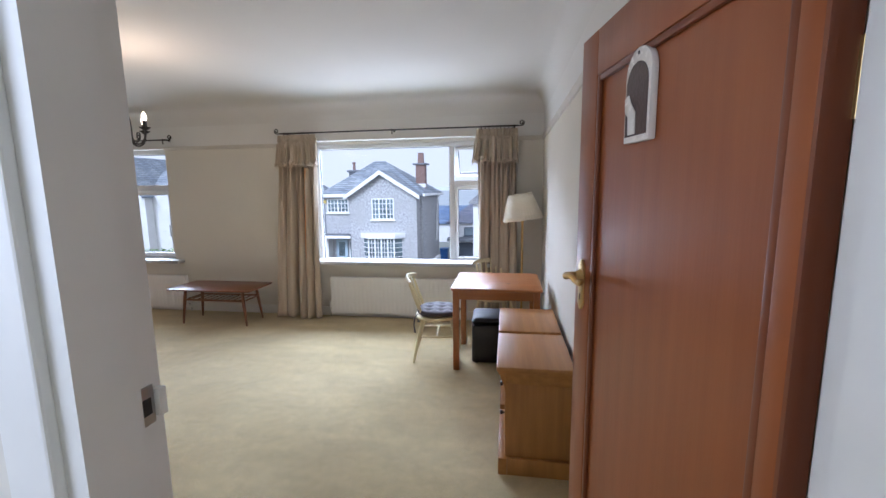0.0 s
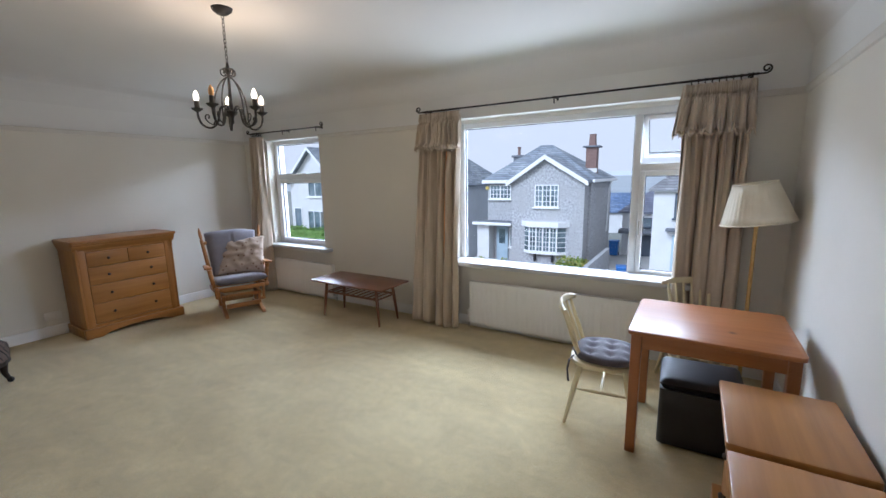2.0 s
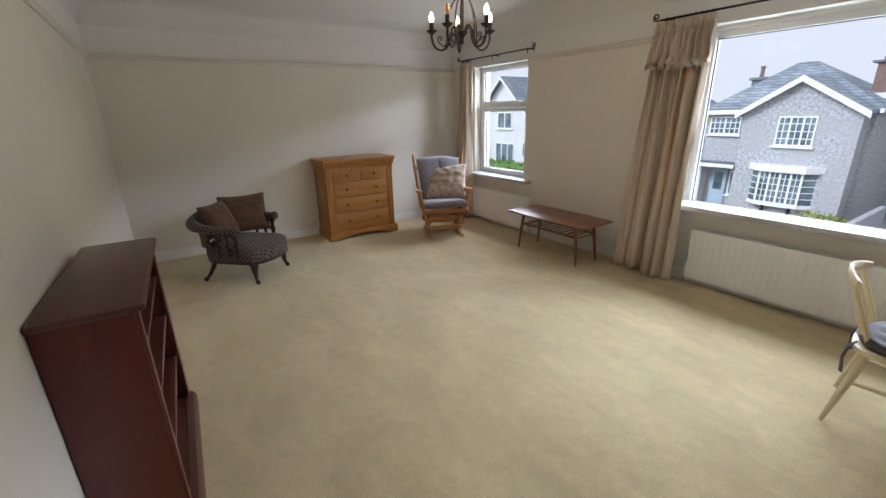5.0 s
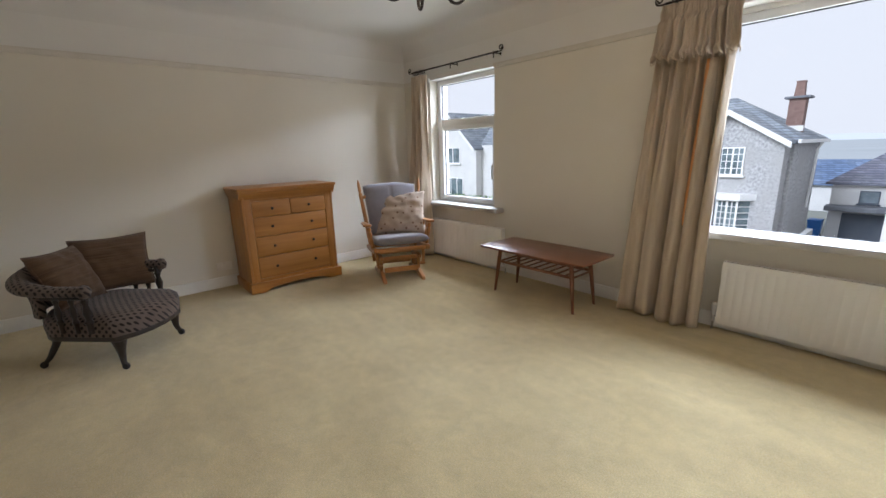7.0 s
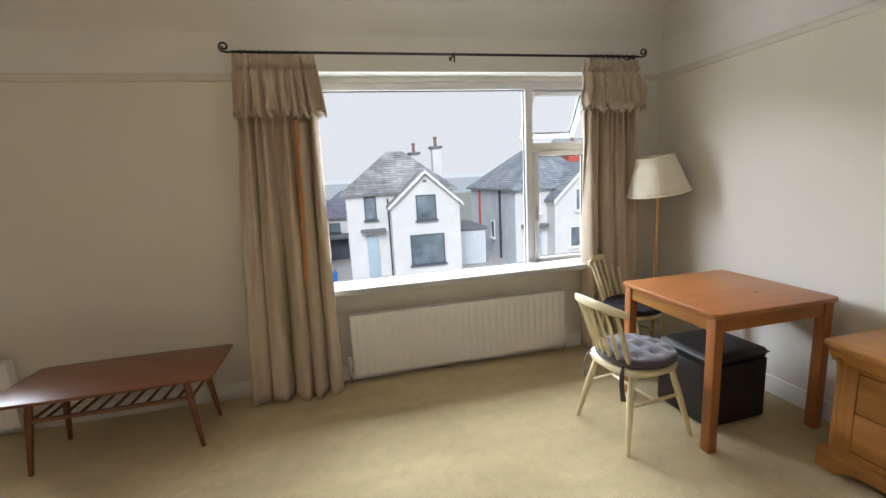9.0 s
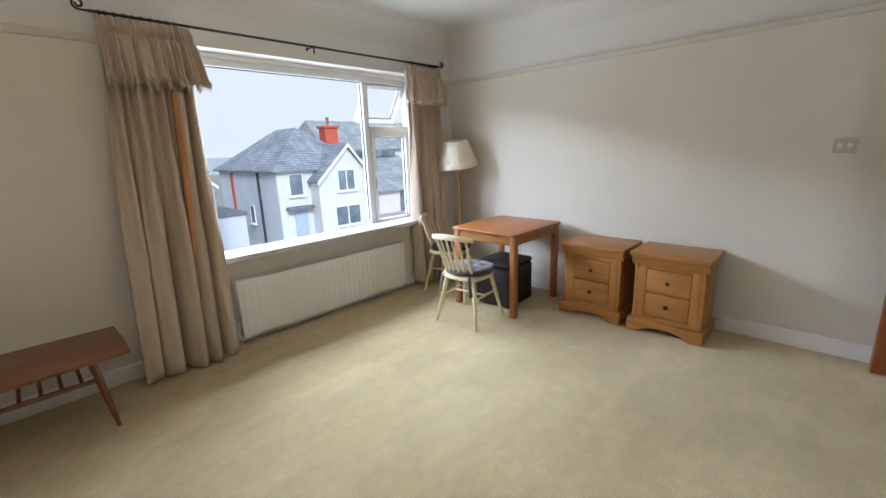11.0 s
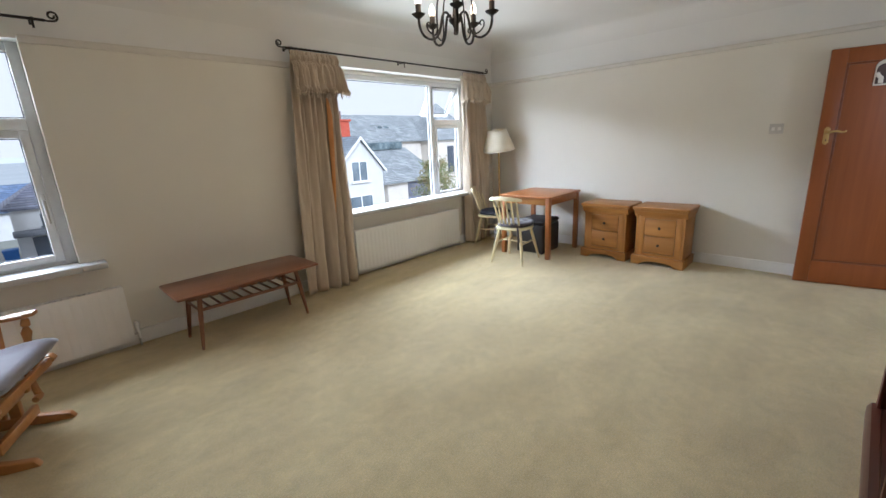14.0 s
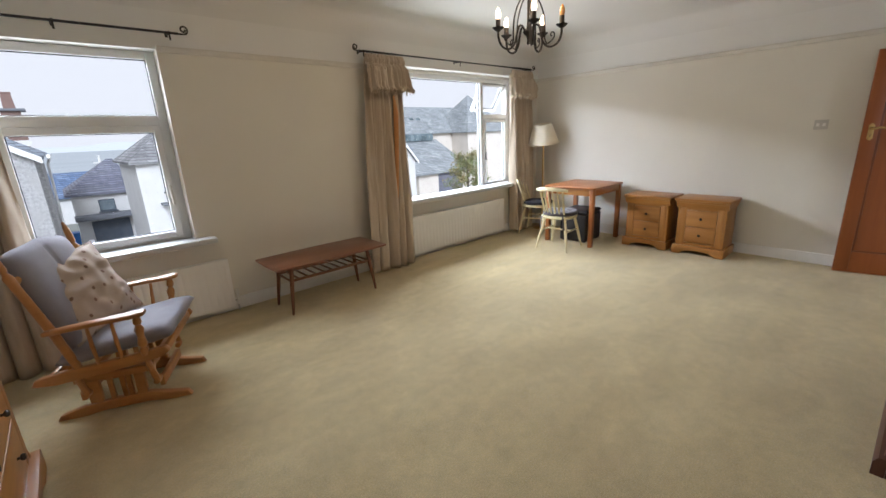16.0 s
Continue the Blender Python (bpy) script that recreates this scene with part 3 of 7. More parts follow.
def room_door():
    """One-panel door standing open, hinged by the corner."""
    hinge, free = Vector((3.158, 0.768, 0)), Vector((3.018, 1.497, 0))
    ang = math.degrees(math.atan2(free.y - hinge.y, free.x - hinge.x))
    w = (free - hinge).length
    d = thing("door_1", pose(hinge.x, hinge.y, 0.008, 0, 0, ang), "brown varnished one-panel wooden door standing open", "door", "", "structure")
    t, h, st = 0.04, 1.985, 0.105
    part("stile", box(0, 0.035, -t / 2, t / 2, 0, h, 0.003), M_DOORWOOD, d)
    part("stile", box(w - st, w, -t / 2, t / 2, 0, h, 0.003), M_DOORWOOD, d)
    part("bottom_rail", box(0.035, w - st, -t / 2, t / 2, 0, 0.2, 0.003), M_DOORWOOD, d)
    part("top_rail", box(0.035, w - st, -t / 2, t / 2, h - 0.115, h, 0.003), M_DOORWOOD, d)
    part("panel", box(0.035, w - st, -0.008, 0.008, 0.2, h - 0.115), M_DOORWOOD, d)
    # the shade on the hinge edge is put into its darker wood colour
    part("hinge_edge", box(-0.006, 0.0, -t / 2, t / 2, 0, h), M_DOORDARK, d, "hinge edge with its shade put into darker wood")
    for sg in (1, -1):
        for a, b, c, e in ((0.035, 0.051, 0.2, h - 0.115), (w - st - 0.016, w - st, 0.2, h - 0.115), (0.051, w - st - 0.016, 0.2, 0.216), (0.051, w - st - 0.016, h - 0.131, h - 0.115)):
            part("bead", box(a, b, *sorted((sg * 0.008, sg * 0.019)), c, e, 0.004), M_DOORDARK, d)
        hx, hz = w - 0.055, 1.303
        plate = []
        for px, pz in ((0.0, 0.074), (0.008, 0.072), (0.012, 0.064), (0.019, 0.060), (0.0215, 0.050), (0.019, 0.042), (0.019, -0.042), (0.0215, -0.050), (0.019, -0.060), (0.012, -0.064), (0.008, -0.072), (0.0, -0.074)):
            plate.append((hx + px, hz + pz))
        plate += [(2 * hx - px, pz) for px, pz in plate[-2:0:-1]]
        hd = part("door_handle", prism(plate, "y", *sorted((sg * t / 2, sg * (t / 2 + 0.006))), 0.0015), M_BRASS, d, "polished brass lever handle on a scalloped back plate")
        part("boss", lathe([(0.017, 0.0), (0.017, 0.004), (0.013, 0.010), (0.011, 0.016)], 18, (hx, sg * (t / 2 + 0.005), hz + 0.028), Matrix.Rotation(radians(-90 * sg), 4, "X")), M_BRASS, hd)
        pts = smooth([(hx, sg * (t / 2 + 0.008), hz + 0.028), (hx, sg * (t / 2 + 0.042), hz + 0.028), (hx - 0.014, sg * (t / 2 + 0.053), hz + 0.029), (hx - 0.05, sg * (t / 2 + 0.052), hz + 0.036), (hx - 0.088, sg * (t / 2 + 0.048), hz + 0.027), (hx - 0.108, sg * (t / 2 + 0.047), hz + 0.030), (hx - 0.112, sg * (t / 2 + 0.047), hz + 0.040)], 3)
        part("lever", tube(pts, [0.0105] * 7 + [0.0095] * 3 + [0.0085] * 3 + [0.008] * 3 + [0.0075] * 3, 10), M_BRASS, hd)
        part("keyhole", box(hx - 0.003, hx + 0.003, *sorted((sg * (t / 2 + 0.006), sg * (t / 2 + 0.0066))), hz - 0.045, hz - 0.027), M_GASKET, hd, "", 0)
        for dz in (-0.060, 0.060):
            part("screw", lathe([(0.0035, 0.0), (0.003, 0.0012)], 10, (hx, sg * (t / 2 + 0.006), hz + dz), Matrix.Rotation(radians(-90 * sg), 4, "X")), M_BRASS, hd)
    part("latch_plate", box(w - 0.001, w + 0.002, -0.011, 0.011, 1.2, 1.34), M_BRASS, d)
    for hz in (0.25, 1.7):
        part("hinge", lathe([(0.007, hz - 0.045), (0.007, hz + 0.045)], 10, (-0.008, -t / 2 - 0.004, 0)), M_BRASS, d)
    # plaque hung on the face that looks into the room
    side = 1
    arc = [(math.cos(a), math.sin(a)) for a in [math.pi * k / 14 for k in range(15)]]
    pw, ph = 0.053, 0.192
    out = [(pw, 0)] + [(pw * c, ph - pw + pw * s) for c, s in arc] + [(-pw, 0)]
    inn = [(pw * 0.84, 0.013)] + [(pw * 0.84 * c, ph - pw - 0.022 + pw * 0.86 * s) for c, s in arc] + [(-pw * 0.84, 0.013)]
    pm = d.matrix_world @ pose(0.41, 0.0085 * side, 1.677)
    pl = thing("door_plaque", pm, "arched glazed ceramic plaque with a small white figure", "plaque")
    part("tile", prism(out, "y", 0.0, 0.016, 0.003), M_CERAMIC, pl)
    part("dark_ground", prism(inn, "y", 0.0155, 0.0175), M_CERAMICDARK, pl)
    fig = [(0.02, 0.012), (0.022, 0.04), (0.034, 0.05), (0.036, 0.07), (0.022, 0.075), (0.012, 0.06), (-0.004, 0.046), (-0.006, 0.012)]
    part("white_figure", prism([(1.15 * u + 0.004, 1.35 * v) for u, v in fig], "y", 0.0172, 0.0205, 0.0015), M_CERAMIC, pl)
    part("nail_hole", prism([(0.004 * c, ph - 0.012 + 0.004 * s) for c, s in [(math.cos(k), math.sin(k)) for k in [i * math.tau / 10 for i in range(10)]]], "y", 0.0155, 0.0166), M_GASKET, pl)


room_door()


# ---------------------------------------------------------------- windows
def bar_frame(name, parent, x0, x1, z0, z1, wd, y0, y1, mat=None, m=None, bev=0.005, label=""):
    bm = bmesh.new()
    add_box(bm, x0, x0 + wd, y0, y1, z0, z1, bev)
    add_box(bm, x1 - wd, x1, y0, y1, z0, z1, bev)
    add_box(bm, x0 + wd, x1 - wd, y0, y1, z0, z0 + wd, bev)
    add_box(bm, x0 + wd, x1 - wd, y0, y1, z1 - wd, z1, bev)
    if m is not None:
        bmesh.ops.transform(bm, matrix=m, verts=bm.verts)
    return part(name, bm, mat or M_UPVC, parent, label)


def pane(parent, x0, x1, z0, z1, y, m=None):
    bm = box(x0, x1, y - 0.004, y + 0.004, z0, z1)
    if m is not None:
        bmesh.ops.transform(bm, matrix=m, verts=bm.verts)
    p = part("pane", bm, M_GLASS, parent, "clear glass pane", 0)
    p.visible_shadow = False
    g = bmesh.new()
    e = 0.006
    for a, b, c, d in ((x0, x0 + e, z0, z1), (x1 - e, x1, z0, z1), (x0 + e, x1 - e, z0, z0 + e), (x0 + e, x1 - e, z1 - e, z1)):
        add_box(g, a, b, y - 0.008, y + 0.008, c, d)
    if m is not None:
        bmesh.ops.transform(g, matrix=m, verts=g.verts)
    part("gasket", g, M_GASKET, parent, "black rubber glazing gasket", 0)
    return p


def sill(parent, x0, x1, z, y0, y1):
    return part("window_sill", box(x0, x1, y0, y1, z - 0.045, z, 0.008), M_SILL, parent, "white painted window board")


GY, GY2 = 5.30, 5.245
win1 = thing("window_1", pose(0, 0, 0), "wide white plastic window with a fixed pane and an open top light", "window", "", "structure")
x0, x1, z0, z1 = W1
bar_frame("window_frame", win1, x0, x1, z0, 2.165, 0.055, GY - 0.035, GY + 0.035)
part("head_board", box(x0, x1, GY - 0.05, GY + 0.03, 2.165, z1, 0.004), M_TRIM, win1, "painted head board above the frame")
part("mullion", box(2.088, 2.150, GY - 0.034, GY + 0.034, z0 + 0.055, 2.11, 0.005), M_UPVC, win1)
part("transom", box(2.150, x1 - 0.055, GY - 0.033, GY + 0.033, 1.635, 1.70, 0.005), M_UPVC, win1)
pane(win1, x0 + 0.055, 2.088, z0 + 0.055, 2.11, GY)
bar_frame("casement", win1, 2.153, x1 - 0.058, z0 + 0.058, 1.632, 0.040, GY - 0.045, GY + 0.02, label="white side-hung casement")
pane(win1, 2.193, x1 - 0.098, z0 + 0.098, 1.592, GY - 0.01)
tilt = Matrix.Translation((0, GY, 2.105)) @ Matrix.Rotation(radians(31), 4, "X") @ Matrix.Translation((0, -GY, -2.105))
bar_frame("top_light", win1, 2.153, x1 - 0.058, 1.703, 2.105, 0.036, GY - 0.02, GY + 0.03, m=tilt, label="top-hung light pushed open")
pane(win1, 2.189, x1 - 0.094, 1.739, 2.069, GY + 0.005, tilt)
part("stay", tube([(2.62, GY - 0.02, 1.98), (2.62, GY + 0.09, 1.86)], 0.005, 6), M_STEEL, win1)
part("catch", box(2.163, 2.177, GY - 0.075, GY - 0.044, 1.08, 1.2, 0.004), M_STEEL, win1, "grey casement handle")
sill(win1, x0 + 0.002, x1 - 0.002, z0 + 0.065, 4.985, GY - 0.036)
for xa, xb in ((x0 - 0.03, x0 + 0.002), (x1 - 0.002, x1 + 0.03)):
    part("sill_horn", box(xa, xb, 4.985, YN, z0 + 0.02, z0 + 0.065, 0.008), M_SILL, win1)

win2 = thing("window_2", pose(0, 0, 0), "white plastic window with a top light and deep reveal", "window", "", "structure")
x0, x1, z0, z1 = W2
bar_frame("window_frame", win2, x0, x1, z0, z1, 0.06, GY2 - 0.02, GY2 + 0.05)
part("transom", box(x0 + 0.06, x1 - 0.06, GY2 - 0.02, GY2 + 0.05, 1.62, 1.697, 0.005), M_UPVC, win2)
pane(win2, x0 + 0.06, x1 - 0.06, 1.697, z1 - 0.06, GY2 + 0.01)
bar_frame("casement", win2, x0 + 0.062, x1 - 0.062, z0 + 0.062, 1.618, 0.05, GY2 - 0.04, GY2 + 0.03, label="white side-hung casement")
pane(win2, x0 + 0.112, x1 - 0.112, z0 + 0.112, 1.568, GY2)
hh = part("catch", box(x1 - 0.098, x1 - 0.076, GY2 - 0.052, GY2 - 0.04, 1.06, 1.2, 0.004), M_UPVC, win2, "white espagnolette handle plate")
part("lever", box(x1 - 0.095, x1 - 0.08, GY2 - 0.085, GY2 - 0.07, 1.0, 1.16, 0.005), M_STEEL, hh)
sill(win2, x0 + 0.002, x1 - 0.002, z0 + 0.04, 4.985, GY2 - 0.041)
part("sill_horn", box(x1 - 0.002, x1 + 0.14, 4.985, YN, z0 - 0.005, z0 + 0.04, 0.008), M_SILL, win2)
part("sill_horn", box(x0 - 0.03, x0 + 0.002, 4.985, YN, z0 - 0.005, z0 + 0.04, 0.008), M_SILL, win2)


# ---------------------------------------------------------------- radiators
def radiator(x0, x1, z0, z1, valve_side):
    w = x1 - x0
    r = thing("radiator", pose(x0, YN, z0), "white enamelled steel panel radiator under the window", "radiator", "radiators")
    yb, yf = -0.035, -0.095
    part("back_panel", box(0, w, yb - 0.012, yb, 0.0, z1 - z0, 0.004), M_RAD, r)
    bm = bmesh.new()
    n = max(4, round(w / 0.055))
    prof = []
    for i in range(n):
        u = i * w / n
        p = w / n
        prof += [(u + 0.0 * p, yf), (u + 0.34 * p, yf), (u + 0.44 * p, yf + 0.003), (u + 0.56 * p, yf + 0.003), (u + 0.66 * p, yf)]
    prof.append((w, yf))
    hz = z1 - z0
    lo, hi = 0.035, hz - 0.035
    rows = []
    for z, flat in ((0.0, 1), (lo, 1), (lo + 0.012, 0), (hi - 0.012, 0), (hi, 1), (hz, 1)):
        rows.append([bm.verts.new((u, yf if flat else y, z)) for u, y in prof])
    for a, b in zip(rows, rows[1:]):
        for i in range(len(prof) - 1):
            bm.faces.new((a[i], a[i + 1], b[i + 1], b[i]))
    add_box(bm, 0, w, yf + 0.0095, yf + 0.014, 0, hz)
    part("front_panel", bm, M_RAD, r)
    part("side_cover", box(-0.004, 0.0, yf - 0.001, yb, 0.01, hz + 0.002), M_RAD, r)
    part("side_cover", box(w, w + 0.004, yf - 0.001, yb, 0.01, hz + 0.002), M_RAD, r)
    g = bmesh.new()
    add_box(g, 0, w, yf - 0.001, yf + 0.006, hz, hz + 0.006)
    add_box(g, 0, w, yb - 0.006, yb, hz, hz + 0.006)
    for i in range(int(w / 0.03)):
        add_box(g, 0.01 + i * 0.03, 0.022 + i * 0.03, yf + 0.006, yb - 0.006, hz + 0.001, hz + 0.004)
    part("top_grille", g, M_RAD, r)
    for sx in ((-0.03, w + 0.03) if valve_side == 0 else ((w + 0.035,) if valve_side > 0 else (-0.03,))):
        v = part("valve", lathe([(0.011, 0.0), (0.011, 0.05), (0.016, 0.055), (0.016, 0.085), (0.019, 0.09), (0.019, 0.13), (0.012, 0.14)], 14, (sx, -0.06, -z0 + 0.06)), M_TRIM, r, "white radiator valve")
        part("pipe", tube([(sx, -0.06, -z0), (sx, -0.06, -z0 + 0.065)], 0.0075, 8), M_STEEL, v)
        part("union", tube([(sx, -0.06, 0.04), (w if sx > 0 else 0, -0.06, 0.04)], 0.009, 8), M_STEEL, v)
    for bx in (0.15, w - 0.15):
        part("bracket", box(bx, bx + 0.03, yb, 0.0, 0.05, hz - 0.05), M_RAD, r)
    return r


radiator(0.60, 2.28, 0.062, 0.515, 0)
radiator(-2.62, -1.46, 0.062, 0.49, 1)


# ---------------------------------------------------------------- curtain rails and curtains
def spiral(cx, y, cz, sg, turns=1.35, r0=0.012, r1=0.042, base=0.0):
    pts = []
    for k in range(26):
        f = k / 25
        a = math.pi * 1.5 + (1 - f) * 0 + f * turns * math.tau
        r = r1 + (r0 - r1) * f
        pts.append((cx + sg * r * math.cos(a), y, cz + r1 + r * math.sin(a)))
    return pts


def curtain_pole(x0, x1, z, brackets, rings, label):
    p = thing("curtain_pole", pose(0, 5.0, z), label, "curtain pole", "curtain poles")
    part("pole", tube([(x0 + 0.05, 0, 0), (x1 - 0.05, 0, 0)], 0.0085, 10), M_IRON, p)
    for xe, sg in ((x0 + 0.05, -1), (x1 - 0.05, 1)):
        pts = [(xe, 0, 0), (xe + sg * 0.02, 0, -0.002)] + [(q[0], 0, q[2]) for q in spiral(xe + sg * 0.04, 0, 0.0, sg, 1.3, 0.010, 0.030)]
        part("finial", tube(pts, 0.006, 8), M_IRON, p, "wrought iron scroll finial")
    for bx in brackets:
        bm = tube([(bx, 0.0, -0.004), (bx, 0.04, 0.0), (bx, 0.075, 0.002), (bx, YN - 5.0, 0.002)], 0.0055, 8)
        add_box(bm, bx - 0.010, bx + 0.010, YN - 5.0 - 0.004, YN - 5.0, -0.012, 0.016, 0.002)
        add_tube(bm, [(bx, 0, -0.05), (bx, 0, 0.012)], 0.006, 8)
        part("bracket", bm, M_IRON, p)
    for rx in rings:
        bm = bmesh.new()
        circ = [(rx + 0.004 * math.sin(3 * k), 0.021 * math.cos(k * math.tau / 14), -0.011 + 0.021 * math.sin(k * math.tau / 14)) for k in range(15)]
        add_tube(bm, circ, 0.0036, 6, False)
        part("ring", bm, M_IRON, p)
    return p


def spread(a, b, n):
    return [a + (b - a) * (i + 0.5) / n for i in range(n)]


curtain_pole(0.0, 2.948, 2.285, (0.1, 1.454, 2.86), spread(0.10, 0.50, 9) + spread(2.47, 2.86, 9), "long black wrought iron curtain pole with scroll ends")
curtain_pole(-2.955, -1.453, 2.26, (-2.2, -1.56), spread(-2.87, -2.67, 6), "short black wrought iron curtain pole with scroll ends")


def curtain(xt0, xt1, xb0, xb1, z1, folds, seed, flare, lining, label, yc=4.985, frilled=True):
    """Gathered curtain with a frilled attached valance."""
    rnd = random.Random(seed)
    ph = [rnd.uniform(0, 6.28) for _ in range(6)]
    c = thing("curtain", pose(0, yc, 0), label, "curtain", "curtains")

    def warp(u):
        return u + 0.030 * math.sin(6.1 * u + ph[0]) + 0.020 * math.sin(13.0 * u + ph[1])

    def drape(u, v):
        f = v ** 0.8
        g = min(1.0, max(0.0, (v - 0.08) / 0.6))
        g = g * g * (3 - 2 * g)
        w1 = warp(u)
        x = (xt0 + (xt1 - xt0) * u) * (1 - f) + (xb0 + (xb1 - xb0) * u) * f
        low = math.sin(folds * 0.62 * math.tau * (w1 + 0.02 * v) + ph[2])
        # narrow pleats at the head run together into a few broad rolls at the hem
        y = (1 - 0.6 * g) * 0.034 * math.sin(folds * 1.35 * math.tau * w1 + ph[3]) + (0.2 + 0.8 * g) * 0.062 * (low - 0.35 * low * low)
        y += 0.018 * g * math.sin(folds * 1.24 * math.tau * w1 + ph[4])
        x += 0.022 * g * math.cos(folds * 0.62 * math.tau * (w1 + 0.02 * v) + ph[2])
        y += 0.022 * noise.noise((u * folds * 1.3 + ph[0], v * 1.6, seed)) + 0.011 * noise.noise((u * folds * 4 + ph[1], v * 9, seed))
        return Vector((x, y - 0.005 - 0.02 * f, z1 - 0.02 - (z1 - 0.035) * v + 0.010 * f * math.sin(7 * u + ph[5])))

    bm = add_sheet(bmesh.new(), drape, folds * 14, 40)
    d = part("drape", bm, M_CURTAIN, c, "", 0)
    d.data.shade_smooth()
    so = d.modifiers.new("thickness", "SOLIDIFY")
    so.thickness, so.offset = 0.004, 0.0
    w = xt1 - xt0

    def frill(u, v):
        x = xt0 - 0.012 + (w + 0.024) * u
        x += flare * v * (u - 0.5) * 2 * (0.35 if (u < 0.5) == (lining > 0) else 1.0)
        k = abs(v - 0.24)
        amp = 0.010 + 0.026 * max(0.0, v - 0.15)
        y = -0.045 - 0.05 * math.sin(min(1, v * 1.3) * math.pi * 0.55) + amp * math.sin((folds + 1) * math.tau * warp(u) + ph[1]) + 0.5 * amp * math.sin((folds * 1.7 + 2) * math.tau * warp(u) + ph[3])
        y += 0.026 * math.exp(-(k / 0.05) ** 2)
        # pinched header above the gathering tape, puffed hem below
        y += 0.011 * math.exp(-(k / 0.16) ** 2) * math.sin(folds * 5.3 * math.tau * u + 1.4 * math.sin(9 * u + ph[5]))
        y -= 0.022 * math.exp(-((v - 0.93) / 0.05) ** 2) * (1 + 0.6 * math.sin(folds * 4.1 * math.tau * u + ph[4]))
        y += 0.030 * noise.noise((u * folds * 2.6 + ph[2], v * 2.4, seed + 5)) * min(1, 4 * abs(v - 0.22)) + 0.012 * noise.noise((u * folds * 7 + ph[4], v * 5, seed))
        return Vector((x, y, z1 + 0.012 - 0.36 * v - 0.012 * math.sin((folds + 3) * math.tau * u + ph[0]) * v))

    for i in range(9):
        px = xt0 + w * (i + 0.5) / 9
        part("hook", tube([(px, 0.0, z1 - 0.02), (px, 0.004, z1 + 0.02)], 0.002, 5), M_IRON, c)
    if not frilled:
        return c
    bm = add_sheet(bmesh.new(), frill, folds * 30, 28)
    e = part("valance", bm, M_CURTAIN, c, "gathered frill with a fringed edge", 0)
    e.data.shade_smooth()
    so = e.modifiers.new("thickness", "SOLIDIFY")
    so.thickness, so.offset = 0.004, 0.0
    fr = bmesh.new()
    for i in range(folds * 16):
        u = (i + 0.5) / (folds * 16)
        a = frill(u, 1.0)
        add_tube(fr, [a, a + Vector((rnd.uniform(-0.004, 0.004), rnd.uniform(-0.005, 0.005), -rnd.uniform(0.016, 0.03)))], [0.0028, 0.0014], 4, False)
    tagged(part("fringe", fr, M_CURTAIN, e), kind="stuff")
    if lining:
        # the leading edge is turned back in one fold: lining on one flank, cloth on the other
        def flank(u, v):
            p = drape(0.70 + 0.05 * u - 0.02 * v * v, 0.16 + 0.50 * v)
            e = min(1.0, 6 * v) * (1 - v) ** 0.5
            return Vector((p.x, -0.045 - 0.055 * u * e, p.z))

        def cover(u, v):
            q = flank(1.0, v)
            p = drape(0.83 - 0.02 * v * v, 0.16 + 0.50 * v)
            return q.lerp(Vector((p.x, min(p.y, 0.0), p.z)), u) + Vector((0.002, -0.02 * math.sin(u * math.pi), 0))

        for nm, fn, mat, lab in (("lining", flank, M_LINING, "orange lining showing at a fold"), ("turned_edge", cover, M_CURTAIN, "")):
            q = part(nm, add_sheet(bmesh.new(), fn, 6, 30), mat, c, lab, 0)
            q.data.shade_smooth()
            so = q.modifiers.new("thickness", "SOLIDIFY")
            so.thickness = 0.003
    return c


curtain(0.075, 0.525, -0.06, 0.50, 2.245, 7, 3, 0.045, 1, "oatmeal linen curtain with a frilled top, drawn open")
curtain(2.45, 2.88, 2.47, 2.88, 2.245, 6, 8, 0.05, 0, "oatmeal linen curtain with a frilled top, drawn open", 5.03)
curtain(-2.88, -2.62, -2.94, -2.61, 2.225, 4, 12, 0.02, 0, "narrow oatmeal linen curtain hanging in the corner", 4.985, False)

# ---------------------------------------------------------------- furniture
def rounded(x0, x1, y0, y1, r, n=6):
    """Outline of a rectangle with round corners."""
    out = []
    for cx, cy, a0 in ((x1 - r, y1 - r, 0), (x0 + r, y1 - r, 90), (x0 + r, y0 + r, 180), (x1 - r, y0 + r, 270)):
        for k in range(n + 1):
            a = radians(a0 + 90 * k / n)
            out.append((cx + r * math.cos(a), cy + r * math.sin(a)))
    return out


# ---- dining table
def dining_table():
    t = thing("dining_table", pose(2.70, 4.0, 0), "square orange pine dining table with straight legs", "table")
    hx, hy, h = 0.39, 0.355, 0.75
    part("tabletop", prism(rounded(-hx, hx, -hy, hy, 0.035), "z", h - 0.026, h, 0.006), M_PINE, t)
    for sx in (-1, 1):
        for sy in (-1, 1):
            cx, cy = sx * (hx - 0.045), sy * (hy - 0.045)
            part("leg", box(cx - 0.027, cx + 0.027, cy - 0.027, cy + 0.027, 0, h - 0.026, 0.007), M_PINEV, t)
    for sy in (-1, 1):
        part("apron", box(-hx + 0.072, hx - 0.072, *sorted((sy * (hy - 0.05), sy * (hy - 0.03))), h - 0.105, h - 0.026, 0.002), M_PINE, t)
    for sx in (-1, 1):
        part("apron", box(*sorted((sx * (hx - 0.05), sx * (hx - 0.03))), -hy + 0.072, hy - 0.072, h - 0.105, h - 0.026, 0.002), M_OAK, t)


dining_table()


